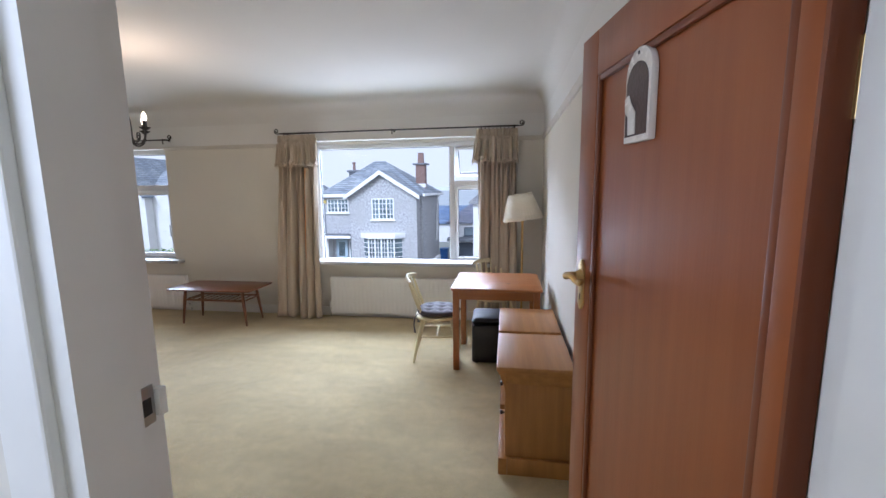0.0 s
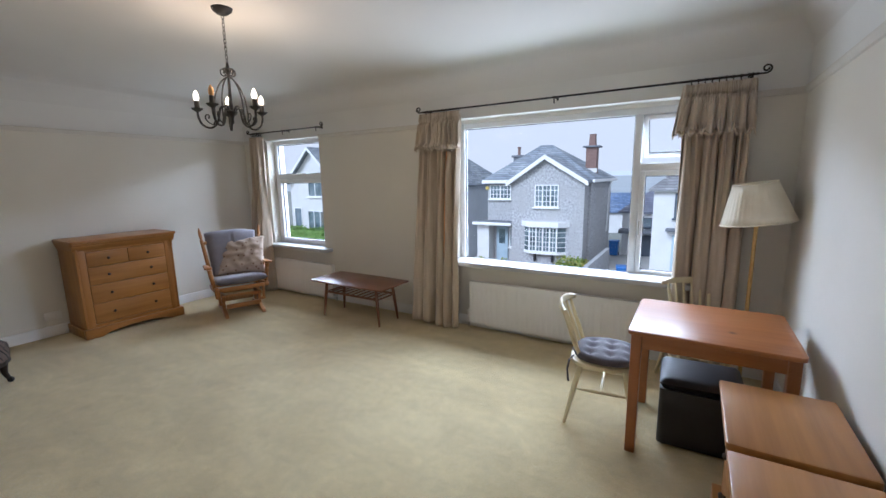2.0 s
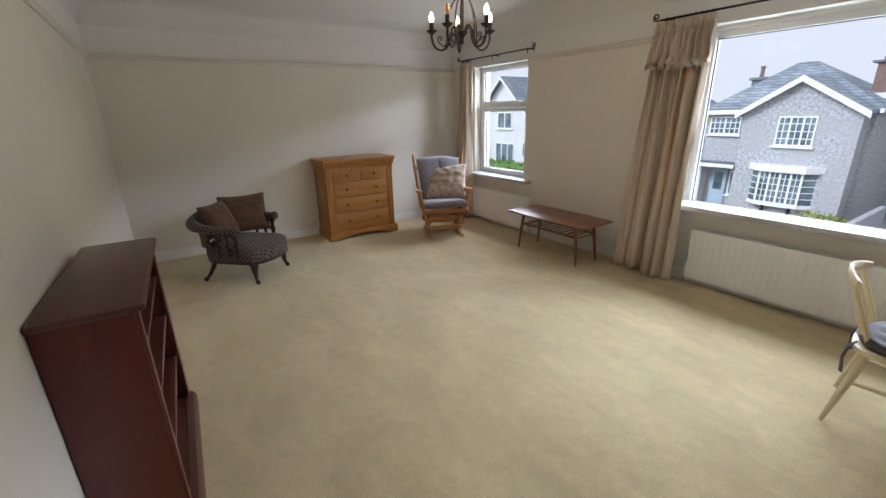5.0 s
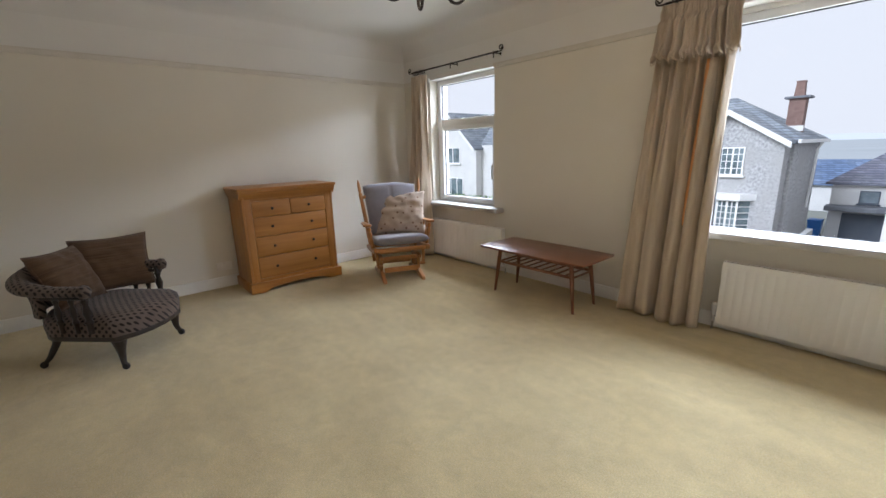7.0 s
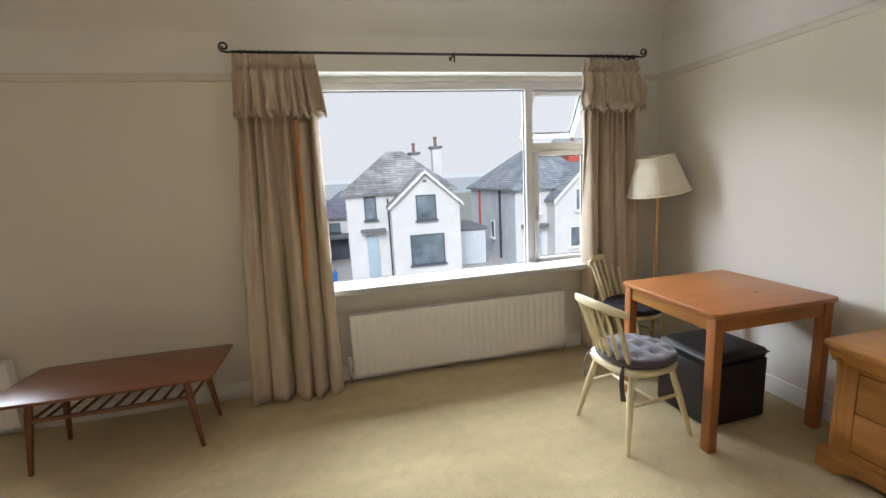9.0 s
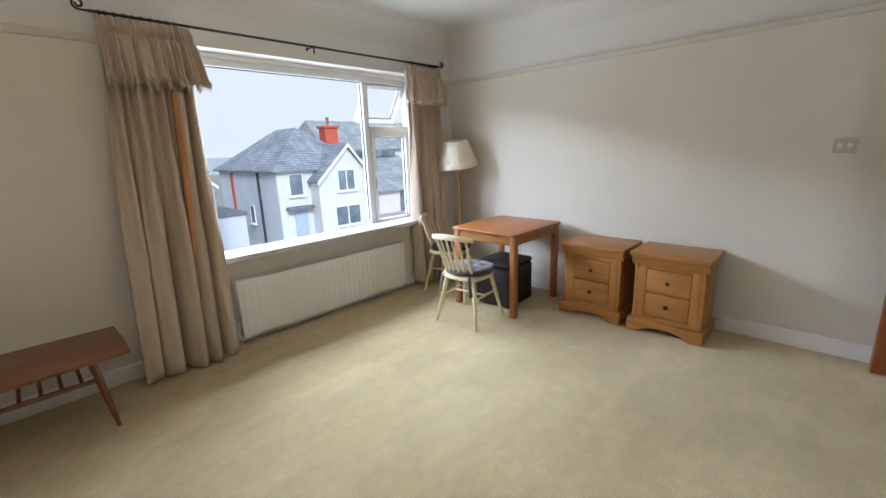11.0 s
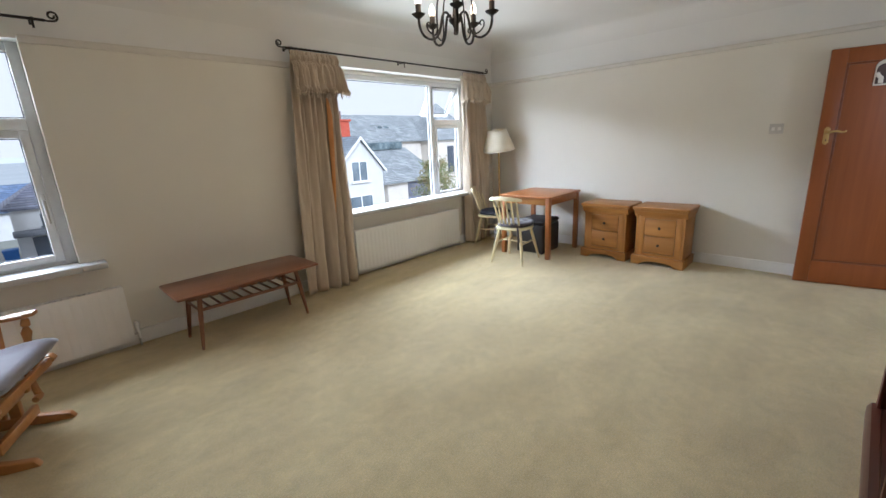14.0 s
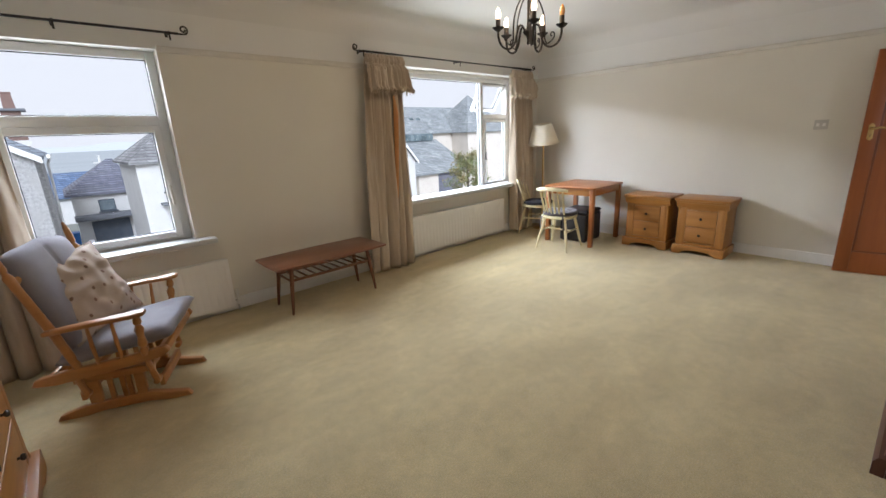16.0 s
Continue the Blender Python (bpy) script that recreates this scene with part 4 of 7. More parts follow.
# ---- spindle-back chair, facing +x
def spindle_chair(m, label):
    c = thing("dining_chair", m, label, "chair", "chairs at the table")
    sz = 0.425

    def seat_out(s):
        out = []
        for k in range(36):
            a = k * math.tau / 36
            ca, sa = math.cos(a), math.sin(a)
            out.append((0.205 * s * math.copysign(abs(ca) ** 0.75, ca), (0.205 - 0.012 * ca) * s * math.copysign(abs(sa) ** 0.75, sa)))
        return out

    part("seat", prism(seat_out(1.0), "z", sz - 0.028, sz, 0.009), M_CREAMWOOD, c)
    feet = {}
    for sx in (-1, 1):
        for sy in (-1, 1):
            top, low = Vector((sx * 0.13, sy * 0.13, sz - 0.02)), Vector((sx * 0.215, sy * 0.205, 0))
            feet[sx, sy] = (top, low)
            pts = [top.lerp(low, f) for f in (0, 0.25, 0.5, 0.75, 1.0)]
            part("leg", tube(pts, [0.015, 0.0185, 0.018, 0.0145, 0.011], 10), M_CREAMWOOD, c)
    at = {k: v[0].lerp(v[1], 0.42) for k, v in feet.items()}
    for sy in (-1, 1):
        part("stretcher", tube([at[-1, sy], at[-1, sy].lerp(at[1, sy], 0.5), at[1, sy]], [0.008, 0.011, 0.008], 8), M_CREAMWOOD, c)
    part("stretcher", tube([at[-1, -1].lerp(at[1, -1], 0.5), at[-1, 1].lerp(at[1, 1], 0.5)], 0.009, 8), M_CREAMWOOD, c)
    n, top_z = 6, 0.775

    def crest(u):
        y = (u - 0.5) * 0.40
        return Vector((-0.285 + 0.055 * (2 * u - 1) ** 2, y, top_z - 0.02 * (2 * u - 1) ** 2))

    for i in range(n):
        u = (i + 0.5) / n
        b = Vector((-0.165 + 0.05 * (2 * u - 1) ** 2, (u - 0.5) * 0.29, sz - 0.005))
        e = crest(0.06 + 0.88 * u)
        outer = i in (0, n - 1)
        part("spindle", tube([b, b.lerp(e, 0.35), b.lerp(e, 0.7), e], [0.009, 0.0125, 0.0095, 0.007] if not outer else [0.012, 0.0145, 0.012, 0.009], 8), M_CREAMWOOD, c)
    bm = bmesh.new()
    ring = []
    for k in range(15):
        p = crest(k / 14)
        hgt = 0.024 - 0.008 * (2 * k / 14 - 1) ** 2
        ring.append([bm.verts.new(p + Vector((dx, 0, dz))) for dx, dz in ((-0.009, -hgt), (0.009, -hgt), (0.010, hgt * 0.7), (0.0, hgt), (-0.010, hgt * 0.7))])
    for q, w in zip(ring, ring[1:]):
        for k in range(5):
            bm.faces.new((q[k], q[(k + 1) % 5], w[(k + 1) % 5], w[k]))
    bm.faces.new(ring[0][::-1]), bm.faces.new(ring[-1])
    bmesh.ops.recalc_face_normals(bm, faces=bm.faces)
    part("crest_rail", bm, M_CREAMWOOD, c, "", 60)
    return c, sz


def tufted(m, sz, mat, label, ties=True):
    """Button-tufted seat pad with tie ribbons."""
    s = thing("seat_cushion", m @ pose(0.012, 0, sz), label, "cushion", "seat cushions")
    buttons = [(a, b) for a in (-0.09, 0.03, 0.14) for b in (-0.11, 0.0, 0.11)]

    def shape(u, v, side):
        a, b = 2 * u - 1, 2 * v - 1
        x, y = a * math.sqrt(1 - b * b / 2) * 0.205, b * math.sqrt(1 - a * a / 2) * 0.205
        x, y = x * 1.03, y * 1.03
        e = max(0.0, 1 - max(abs(a), abs(b)) ** 5)
        hgt = 0.034 * e ** 0.5
        for bx, by in buttons:
            hgt -= 0.021 * e * math.exp(-((x - bx) ** 2 + (y - by) ** 2) / 0.0011)
        return Vector((x, y, 0.029 + hgt if side > 0 else 0.029 - 0.027 * e ** 0.3))

    part("pad", add_pad(bmesh.new(), shape, 34, 34), mat, s, "", 0).data.shade_smooth()
    for bx, by in buttons:
        part("button", lathe([(0.0, 0.0), (0.007, 0.001), (0.006, 0.005), (0.0, 0.006)], 8, (bx, by, 0.041)), mat, s)
    if ties:
        for sy in (-1, 1):
            pts = [(-0.19, sy * 0.12, 0.02), (-0.215, sy * 0.14, -0.01), (-0.225, sy * 0.15, -0.07), (-0.215, sy * 0.155, -0.15)]
            part("tie", tube(pts, [0.006, 0.012, 0.011, 0.014], 6, 0.35), mat, s, "dark tie ribbon")
    return s


m1 = pose(2.137, 4.0, 0, 0, 0, 6)
c1, seat_z = spindle_chair(m1, "cream painted spindle-back chair drawn up to the table")
tufted(m1, seat_z, M_DARKCUSH, "charcoal button-tufted seat cushion with ties")
m2 = pose(2.66, 4.70, 0, 0, 0, -72)
spindle_chair(m2, "cream painted spindle-back chair beside the curtain")
tufted(m2, seat_z, M_BLACKCUSH, "flat black button-tufted seat cushion", False)


# ---- ottoman
def ottoman():
    o = thing("ottoman", pose(2.685, 4.02, 0, 0, 0, 2), "black leather storage cube under the table", "ottoman")
    part("body", prism(rounded(-0.21, 0.21, -0.19, 0.19, 0.03), "z", 0.015, 0.362, 0.006), M_LEATHER, o)
    def lid(u, v, side):
        a, b = 2 * u - 1, 2 * v - 1
        e = max(0.0, 1 - max(abs(a), abs(b)) ** 8)
        return Vector((a * 0.211, b * 0.191, 0.40 + (0.028 * e ** 0.4 if side > 0 else -0.042 * e ** 0.25)))
    part("lid", add_pad(bmesh.new(), lid, 20, 20), M_LEATHER, o, "padded black leather lid", 60)
    part("seam", tube([(x, y, 0.40) for x, y in rounded(-0.211, 0.211, -0.191, 0.191, 0.01, 2) + [(0.211, 0.181)]], 0.002, 5), M_LEATHER, o)
    for sx in (-1, 1):
        for sy in (-1, 1):
            part("foot", lathe([(0.018, 0), (0.018, 0.016)], 10, (sx * 0.17, sy * 0.15, 0)), M_GASKET, o)


ottoman()


# ---- oak case furniture, front towards +x, back on x = 0
def arched_plinth(w, t, h, drop):
    pts = [(-w / 2, 0), (-w / 2 + 0.13 * w + 0.02, 0)]
    for k in range(11):
        f = k / 10
        pts.append((-w / 2 + 0.13 * w + 0.02 + f * (0.74 * w - 0.04), drop * min(1, math.sin(f * math.pi) ** 0.45)))
    pts += [(w / 2 - 0.13 * w - 0.02, 0), (w / 2, 0), (w / 2, h), (-w / 2, h)]
    return pts


def flared_side(d, h, flare):
    """Side outline that curves out at foot and head, from back to front."""
    pts = [(0, 0)]
    for k in range(15):
        z = h * k / 14
        f = max(0.0, (0.16 - k / 14) / 0.16)
        g = max(0.0, (k / 14 - 0.86) / 0.14)
        pts.append((d + flare * (f ** 1.6 + 0.8 * g ** 1.6), z))
    pts.append((0, h))
    return pts


def knob(parent, x, y, z):
    k = part("knob", lathe([(0.006, 0.0), (0.006, 0.008), (0.013, 0.013), (0.015, 0.02), (0.011, 0.027), (0.0, 0.029)], 14, (x, y, z), Matrix.Rotation(radians(90), 4, "Y")), M_DARKWOOD, parent, "small dark bronze knob")
    return k


def oak_chest(m, w, d, h, rows, label, name, category, group=""):
    c = thing(name, m, label, category, group)
    top_h, base_h = 0.03, 0.10
    body_w, body_d = w - 0.07, d - 0.05
    part("back_panel", box(0.0, 0.012, -body_w / 2, body_w / 2, base_h * 0.5, h - 0.09), M_OAKV, c, "", 0)
    for s in (-1, 1):
        bm = add_prism(bmesh.new(), flared_side(body_d, h - 0.085, 0.028), "y", *sorted((s * body_w / 2, s * (body_w / 2 - 0.022))), 0.002)
        part("side_panel", bm, M_OAKV, c)
        part("pilaster", box(body_d - 0.02, body_d + 0.002, *sorted((s * (body_w / 2 - 0.0225), s * (body_w / 2 - 0.085))), base_h, h - 0.085, 0.003), M_OAKV, c)
    # moulded cornice under the top
    prof = [(body_d, h - 0.105), (body_d + 0.006, h - 0.105), (body_d + 0.012, h - 0.085), (body_d + 0.026, h - 0.068), (body_d + 0.028, h - 0.052), (body_d + 0.040, h - 0.042), (body_d + 0.040, h - top_h), (body_d, h - top_h)]
    part("cornice", prism(prof, "y", -body_w / 2 - 0.02, body_w / 2 + 0.02), M_OAK, c)
    for s in (-1, 1):
        y0 = s * body_w / 2
        pr = [(y0, h - 0.105), (y0 + s * 0.006, h - 0.105), (y0 + s * 0.012, h - 0.085), (y0 + s * 0.02, h - 0.068), (y0 + s * 0.021, h - 0.052), (y0 + s * 0.027, h - 0.042), (y0 + s * 0.027, h - top_h), (y0, h - top_h)]
        part("cornice", prism(pr, "x", 0.002, body_d - 0.001), M_OAK, c)
    part("top", prism(rounded(0, d, -w / 2, w / 2, 0.012, 3), "z", h - top_h, h, 0.007), M_OAK, c)
    # arched foot board with a flared face
    bm = add_prism(bmesh.new(), arched_plinth(w - 0.02, 0, base_h, 0.05), "x", body_d - 0.012, body_d + 0.038, 0.004)
    part("plinth", bm, M_OAK, c)
    for s in (-1, 1):
        part("plinth", box(0.0, body_d - 0.0125, *sorted((s * body_w / 2, s * (w / 2 - 0.012))), 0, base_h, 0.004), M_OAKV, c)
    part("rail", box(body_d - 0.02, body_d, -body_w / 2 + 0.085, body_w / 2 - 0.085, base_h, base_h + 0.03), M_OAK, c, "", 0)
    part("frieze", box(body_d - 0.02, body_d, -body_w / 2 + 0.085, body_w / 2 - 0.085, h - 0.125, h - 0.085), M_OAK, c, "", 0)
    z0, z1 = base_h + 0.034, h - 0.129
    part("interior", box(0.02, body_d - 0.02, -body_w / 2 + 0.024, body_w / 2 - 0.024, base_h, h - 0.1), M_OAKV, c, "", 0)
    tot = sum(r[0] for r in rows)
    z = z0
    for hgt, cols in rows:
        zz = z + (z1 - z0) * hgt / tot
        yw = body_w - 0.17
        for k in range(cols):
            ya = -yw / 2 + yw * k / cols + 0.003
            yb = -yw / 2 + yw * (k + 1) / cols - 0.003
            dr = part("drawer", box(body_d - 0.018, body_d + 0.004, ya, yb, z + 0.003, zz - 0.003, 0.004), M_OAK, c)
            if cols == 1 and w > 0.8:
                for s in (-1, 1):
                    knob(dr, body_d + 0.004, s * yw * 0.27, (z + zz) / 2)
            else:
                knob(dr, body_d + 0.004, (ya + yb) / 2, (z + zz) / 2)
        z = zz
    return c


# chest on the west wall faces east; bedside cabinets on the east wall face west
oak_chest(pose(XW + 0.02, 3.265, 0, 0, 0, 0), 0.99, 0.50, 1.035, [(1.12, 1), (1.05, 1), (1.0, 1), (0.82, 2)], "golden oak chest of five drawers with small dark knobs", "chest_of_drawers", "chest of drawers")
oak_chest(pose(XE - 0.035, 2.615, 0, 0, 0, 180), 0.55, 0.415, 0.64, [(1.0, 1), (1.0, 1)], "golden oak two-drawer bedside cabinet against the wall", "bedside_cabinet", "bedside cabinet", "bedside cabinets")
oak_chest(pose(XE - 0.035, 3.205, 0, 0, 0, 180), 0.55, 0.415, 0.64, [(1.0, 1), (1.0, 1)], "golden oak two-drawer bedside cabinet next to the table", "bedside_cabinet", "bedside cabinet", "bedside cabinets")


# ---- coffee table
def coffee_table():
    t = thing("coffee_table", pose(-0.708, 4.725, 0), "teak coffee table with pointed ends and a slatted shelf", "coffee table")
    h = 0.45
    L, W = 0.54, 0.245
    out = [(-L, -W), (-L * 0.4, -W - 0.016), (L * 0.4, -W - 0.016), (L, -W), (L + 0.006, 0.0), (L, W), (L * 0.4, W + 0.016), (-L * 0.4, W + 0.016), (-L, W), (-L - 0.006, 0.0)]
    part("tabletop", prism(out, "z", h - 0.02, h, 0.005), M_TEAK, t)
    for sx in (-1, 1):
        for sy in (-1, 1):
            top, low = Vector((sx * 0.375, sy * 0.14, h - 0.02)), Vector((sx * 0.425, sy * 0.165, 0))
            pts = [top.lerp(low, f) for f in (0, 0.3, 0.65, 1)]
            part("leg", tube(pts, [0.017, 0.019, 0.016, 0.011], 12), M_TEAKV, t)
        part("end_rail", box(sx * 0.385 - 0.009, sx * 0.385 + 0.009, -0.15, 0.15, h - 0.06, h - 0.02, 0.003), M_TEAK, t)
        part("stretcher", tube([(sx * 0.392, -0.163, 0.295), (sx * 0.392, 0.163, 0.295)], 0.009, 8), M_TEAK, t)
    for sy in (-1, 1):
        part("shelf_rail", box(-0.392, 0.392, sy * 0.15 - 0.008, sy * 0.15 + 0.008, 0.288, 0.312, 0.004), M_TEAK, t)
    for k in range(9):
        x = -0.32 + 0.08 * k
        part("slat", box(x - 0.009, x + 0.009, -0.142, 0.142, 0.296, 0.306, 0.003), M_TEAKV, t)


coffee_table()


# ---- floor lamp
def floor_lamp():
    l = thing("floor_lamp", pose(2.955, 4.82, 0), "brass floor lamp with a pleated cream shade in the corner", "floor lamp")
    part("base", lathe([(0.13, 0), (0.13, 0.012), (0.11, 0.025), (0.03, 0.035), (0.02, 0.06)], 28), M_BRASS, l)
    part("pole", lathe([(0.013, 0.03), (0.013, 0.45), (0.018, 0.46), (0.018, 0.48), (0.013, 0.49), (0.013, 1.22), (0.02, 1.24), (0.02, 1.30)], 16), M_BRASS, l)
    tl = Matrix.Translation((0, 0, 1.3)) @ Matrix.Rotation(radians(-8), 4, "Y") @ Matrix.Translation((0, 0, -1.3))
    bm = bmesh.new()
    n = 120
    prof = [(0.218, 1.262), (0.199, 1.315), (0.175, 1.39), (0.152, 1.46), (0.128, 1.535)]
    add_lathe(bm, prof, n, (0, 0, 0), tl, 0.014, 40)
    bmesh.ops.delete(bm, geom=[f for f in bm.faces if len(f.verts) > 4], context="FACES")
    s = part("shade", bm, M_SHADE, l, "pleated cream fabric shade", 0)
    s.data.shade_smooth()
    so = s.modifiers.new("thickness", "SOLIDIFY")
    so.thickness = 0.003
    for r, z in ((0.219, 1.262), (0.129, 1.535)):
        part("shade_trim", tube([tl @ Vector((r * math.cos(k * math.tau / 40), r * math.sin(k * math.tau / 40), z)) for k in range(41)], 0.005, 6), M_SHADE, l)
    part("bulb_holder", lathe([(0.018, 1.30), (0.018, 1.36), (0.03, 1.40), (0.03, 1.44), (0.0, 1.47)], 14), M_TRIM, l)


floor_lamp()


# ---- bookcase, open towards +y
def bookcase():
    b = thing("bookcase", pose(0.332, YS + 0.022, 0, 0, 0, -2.1), "low dark red mahogany bookcase with empty open shelves", "bookcase")
    w, d, h = 0.89, 0.27, 1.0
    for s in (-1, 1):
        part("side_panel", box(*sorted((s * w / 2, s * (w / 2 - 0.02))), 0, d - 0.012, 0.07, h - 0.024, 0.003), M_MAHOG, b)
    part("top", prism(rounded(-w / 2 - 0.022, w / 2 + 0.022, -0.003, d + 0.022, 0.02, 4), "z", h - 0.024, h, 0.008), M_MAHOGX, b)
    part("back_panel", box(-w / 2 + 0.02, w / 2 - 0.02, 0.002, 0.01, 0.07, h - 0.024), M_MAHOG, b, "", 0)
    for z in (0.07, 0.335, 0.575, 0.79):
        part("shelf", box(-w / 2 + 0.0205, w / 2 - 0.0205, 0.0105, d - 0.016, z, z + 0.018, 0.002), M_MAHOGX, b)
        # highlight along the shelf edge, drawn as a thin pale strip
        part("edge_glint", box(-w / 2 + 0.0355, w / 2 - 0.0355, d - 0.0158, d - 0.013, z + 0.012, z + 0.0175), M_EDGEGLINT, b, "shelf edge highlight put into a pale strip", 0)
    part("frieze", box(-w / 2 + 0.02, w / 2 - 0.02, d - 0.03, d - 0.014, h - 0.07, h - 0.024), M_MAHOGX, b, "", 0)
    pr = [(d - 0.012, 0), (d + 0.03, 0), (d + 0.03, 0.06), (d + 0.016, 0.085), (d - 0.012, 0.092)]
    bm = prism([(q, z) for q, z in pr], "x", -w / 2 - 0.02, w / 2 + 0.02)
    part("plinth", bm, M_MAHOGX, b)
    for s in (-1, 1):
        part("plinth", box(*sorted((s * (w / 2 + 0.001), s * (w / 2 + 0.02))), 0, d - 0.0125, 0, 0.085, 0.005), M_MAHOGX, b)
        part("edge_glint", box(*sorted((s * (w / 2 + 0.001), s * (w / 2 - 0.003))), d + 0.0005, d + 0.003, 0.095, h - 0.026), M_EDGEGLINT, b, "front edge highlight put into a pale strip", 0)
        part("front_edge", box(*sorted((s * w / 2, s * (w / 2 - 0.035))), d - 0.012, d, 0.09, h - 0.024, 0.003), M_MAHOG, b)


bookcase()


# ---- soft square pillows
def pillow(m, w, h, t, mat, label, seed, crease=0.0):
    rnd = random.Random(seed)
    ox, oy = rnd.uniform(0, 9), rnd.uniform(0, 9)
    p = thing("pillow", m, label, "pillow")

    def shape(u, v, side):
        a, b = 2 * u - 1, 2 * v - 1
        pull = 1 - 0.05 * (1 - a * a) - 0.05 * (1 - b * b) + 0.04 * (abs(a * b)) ** 2
        e = ((1 - a ** 4) * (1 - b ** 4))
        th = t / 2 * max(0.0, e) ** 0.55
        wr = crease * noise.noise((a * 3.1 + ox, b * 4.3 + oy, side)) * max(0.0, e) ** 0.4
        return Vector((side * th + wr, a * w / 2 * pull, b * h / 2 * pull + h / 2))

    part("cover", add_pad(bmesh.new(), shape, 30, 30), mat, p, "", 0).data.shade_smooth()
    rim = [shape(k / 20, 0, 1) for k in range(20)] + [shape(1, k / 20, 1) for k in range(20)] + [shape(1 - k / 20, 1, 1) for k in range(20)] + [shape(0, 1 - k / 20, 1) for k in range(21)]
    part("piping", tube(rim, 0.004, 6), mat, p)
    return p


# ---- tub chair, facing +x
def tub_chair():
    m = pose(-2.165, 1.715, 0, 0, 0, 45)
    c = thing("tub_chair", m, "low antique tub chair in spotted brown tapestry on turned legs", "armchair")

    def horseshoe(f, r=1.0, front=0.16):
        """f from 0 to 1 round the back from one arm front to the other."""
        if f < 0.22:
            return Vector((front - (front + 0.13) * f / 0.22, -0.31 * r, 0))
        if f > 0.78:
            return Vector((front - (front + 0.13) * (1 - f) / 0.22, 0.31 * r, 0))
        a = (f - 0.22) / 0.56 * math.pi
        return Vector((-0.13 - 0.22 * r * math.sin(a), -0.31 * r * math.cos(a), 0))

    outline = [(p.x, p.y) for p in (horseshoe(k / 30, 1.0, 0.27) for k in range(31))]
    outline = [(x * 1.0, y * 0.96) for x, y in outline] + [(0.345, 0.2), (0.375, 0.1), (0.385, 0.0), (0.375, -0.1), (0.345, -0.2)]
    part("seat_rail", prism(outline, "z", 0.205, 0.24, 0.008), M_DARKWOOD, c, "ebonised seat rail")

    def seat(u, v):
        a = u * math.tau
        n = len(outline)
        k = u * n
        i = int(k) % n
        j = (i + 1) % n
        f = k - int(k)
        ex, ey = outline[i][0] * (1 - f) + outline[j][0] * f, outline[i][1] * (1 - f) + outline[j][1] * f
        rr = [1.0, 1.015, 1.0, 0.9, 0.6, 0.25, 0.02]
        zz = [0.24, 0.29, 0.34, 0.372, 0.396, 0.406, 0.408]
        q = v * 6
        b = min(5, int(q))
        g = q - b
        s, z = rr[b] * (1 - g) + rr[b + 1] * g, zz[b] * (1 - g) + zz[b + 1] * g
        return Vector((ex * s, ey * s, z))

    part("seat", add_sheet(bmesh.new(), seat, 68, 12, True), M_TUB, c, "spotted brown sprung seat", 0).data.shade_smooth()
    # padded rail round back and arms, higher and fuller at the back
    pts, rad = [], []
    for k in range(41):
        f = k / 40
        p = horseshoe(f, 1.04)
        back = max(0.0, math.sin((f - 0.15) / 0.7 * math.pi)) if 0.15 < f < 0.85 else 0.0
        pts.append(Vector((p.x - 0.085 * back, p.y * (1 + 0.10 * back), 0.552 + 0.044 * back)))
        rad.append(0.034 + 0.02 * back ** 0.7)
    bm = bmesh.new()
    add_tube(bm, pts, rad, 14)
    for p in (pts[0], pts[-1]):
        add_lathe(bm, [(0.0, -0.045), (0.03, -0.034), (0.041, 0.0), (0.03, 0.034), (0.0, 0.045)], 14, p)
    part("arm_pad", bm, M_TUB, c, "rolled spotted back and arm pad")
    def back(u, v):
        f = 0.24 + 0.52 * u
        p = horseshoe(f, 0.97)
        bk = max(0.0, math.sin((f - 0.15) / 0.7 * math.pi))
        return Vector((p.x - 0.085 * bk * v + 0.03 * math.sin(v * math.pi), p.y * (1 + 0.08 * bk * v), 0.375 + (0.20 + 0.10 * bk) * v))
    b = part("back_panel", add_sheet(bmesh.new(), back, 30, 8), M_TUB, c, "", 0)
    b.data.shade_smooth()
    so = b.modifiers.new("thickness", "SOLIDIFY")
    so.thickness = 0.035
    for f in (0.02, 0.09, 0.17, 0.98, 0.91, 0.83):
        p = horseshoe(f, 0.98)
        thick = 1.35 if f in (0.02, 0.98) else 1.0
        pr = [(0.014, 0.27), (0.014, 0.33), (0.021, 0.345), (0.012, 0.36), (0.019, 0.41), (0.011, 0.46), (0.018, 0.485), (0.012, 0.50), (0.012, 0.545)]
        part("baluster", lathe([(r * thick, z) for r, z in pr], 12, (p.x, p.y, 0)), M_DARKWOOD, c, "turned ebonised baluster")
    part("arm_rail", tube([Vector((q.x, q.y, 0.505)) for q in (horseshoe(k / 30, 1.0) for k in range(31))], 0.013, 8), M_DARKWOOD, c)
    for sy in (-1, 1):
        x, y = 0.262, sy * 0.262
        lg = part("leg", tube(smooth([(x - 0.03, y - sy * 0.03, 0.222), (x - 0.018, y - sy * 0.018, 0.185), (x - 0.014, y - sy * 0.014, 0.13), (x - 0.012, y - sy * 0.012, 0.08), (x, y, 0.036)]), [0.036, 0.038, 0.039, 0.040, 0.040, 0.038, 0.034, 0.030, 0.027, 0.024, 0.022, 0.021, 0.019, 0.018, 0.017, 0.016, 0.015], 12), M_DARKWOOD, c, "swept front leg")
        part("collar", lathe([(0.03, 0.18), (0.043, 0.187), (0.043, 0.197), (0.03, 0.204)], 14, (x - 0.019, y - sy * 0.019, 0)), M_DARKWOOD, lg)
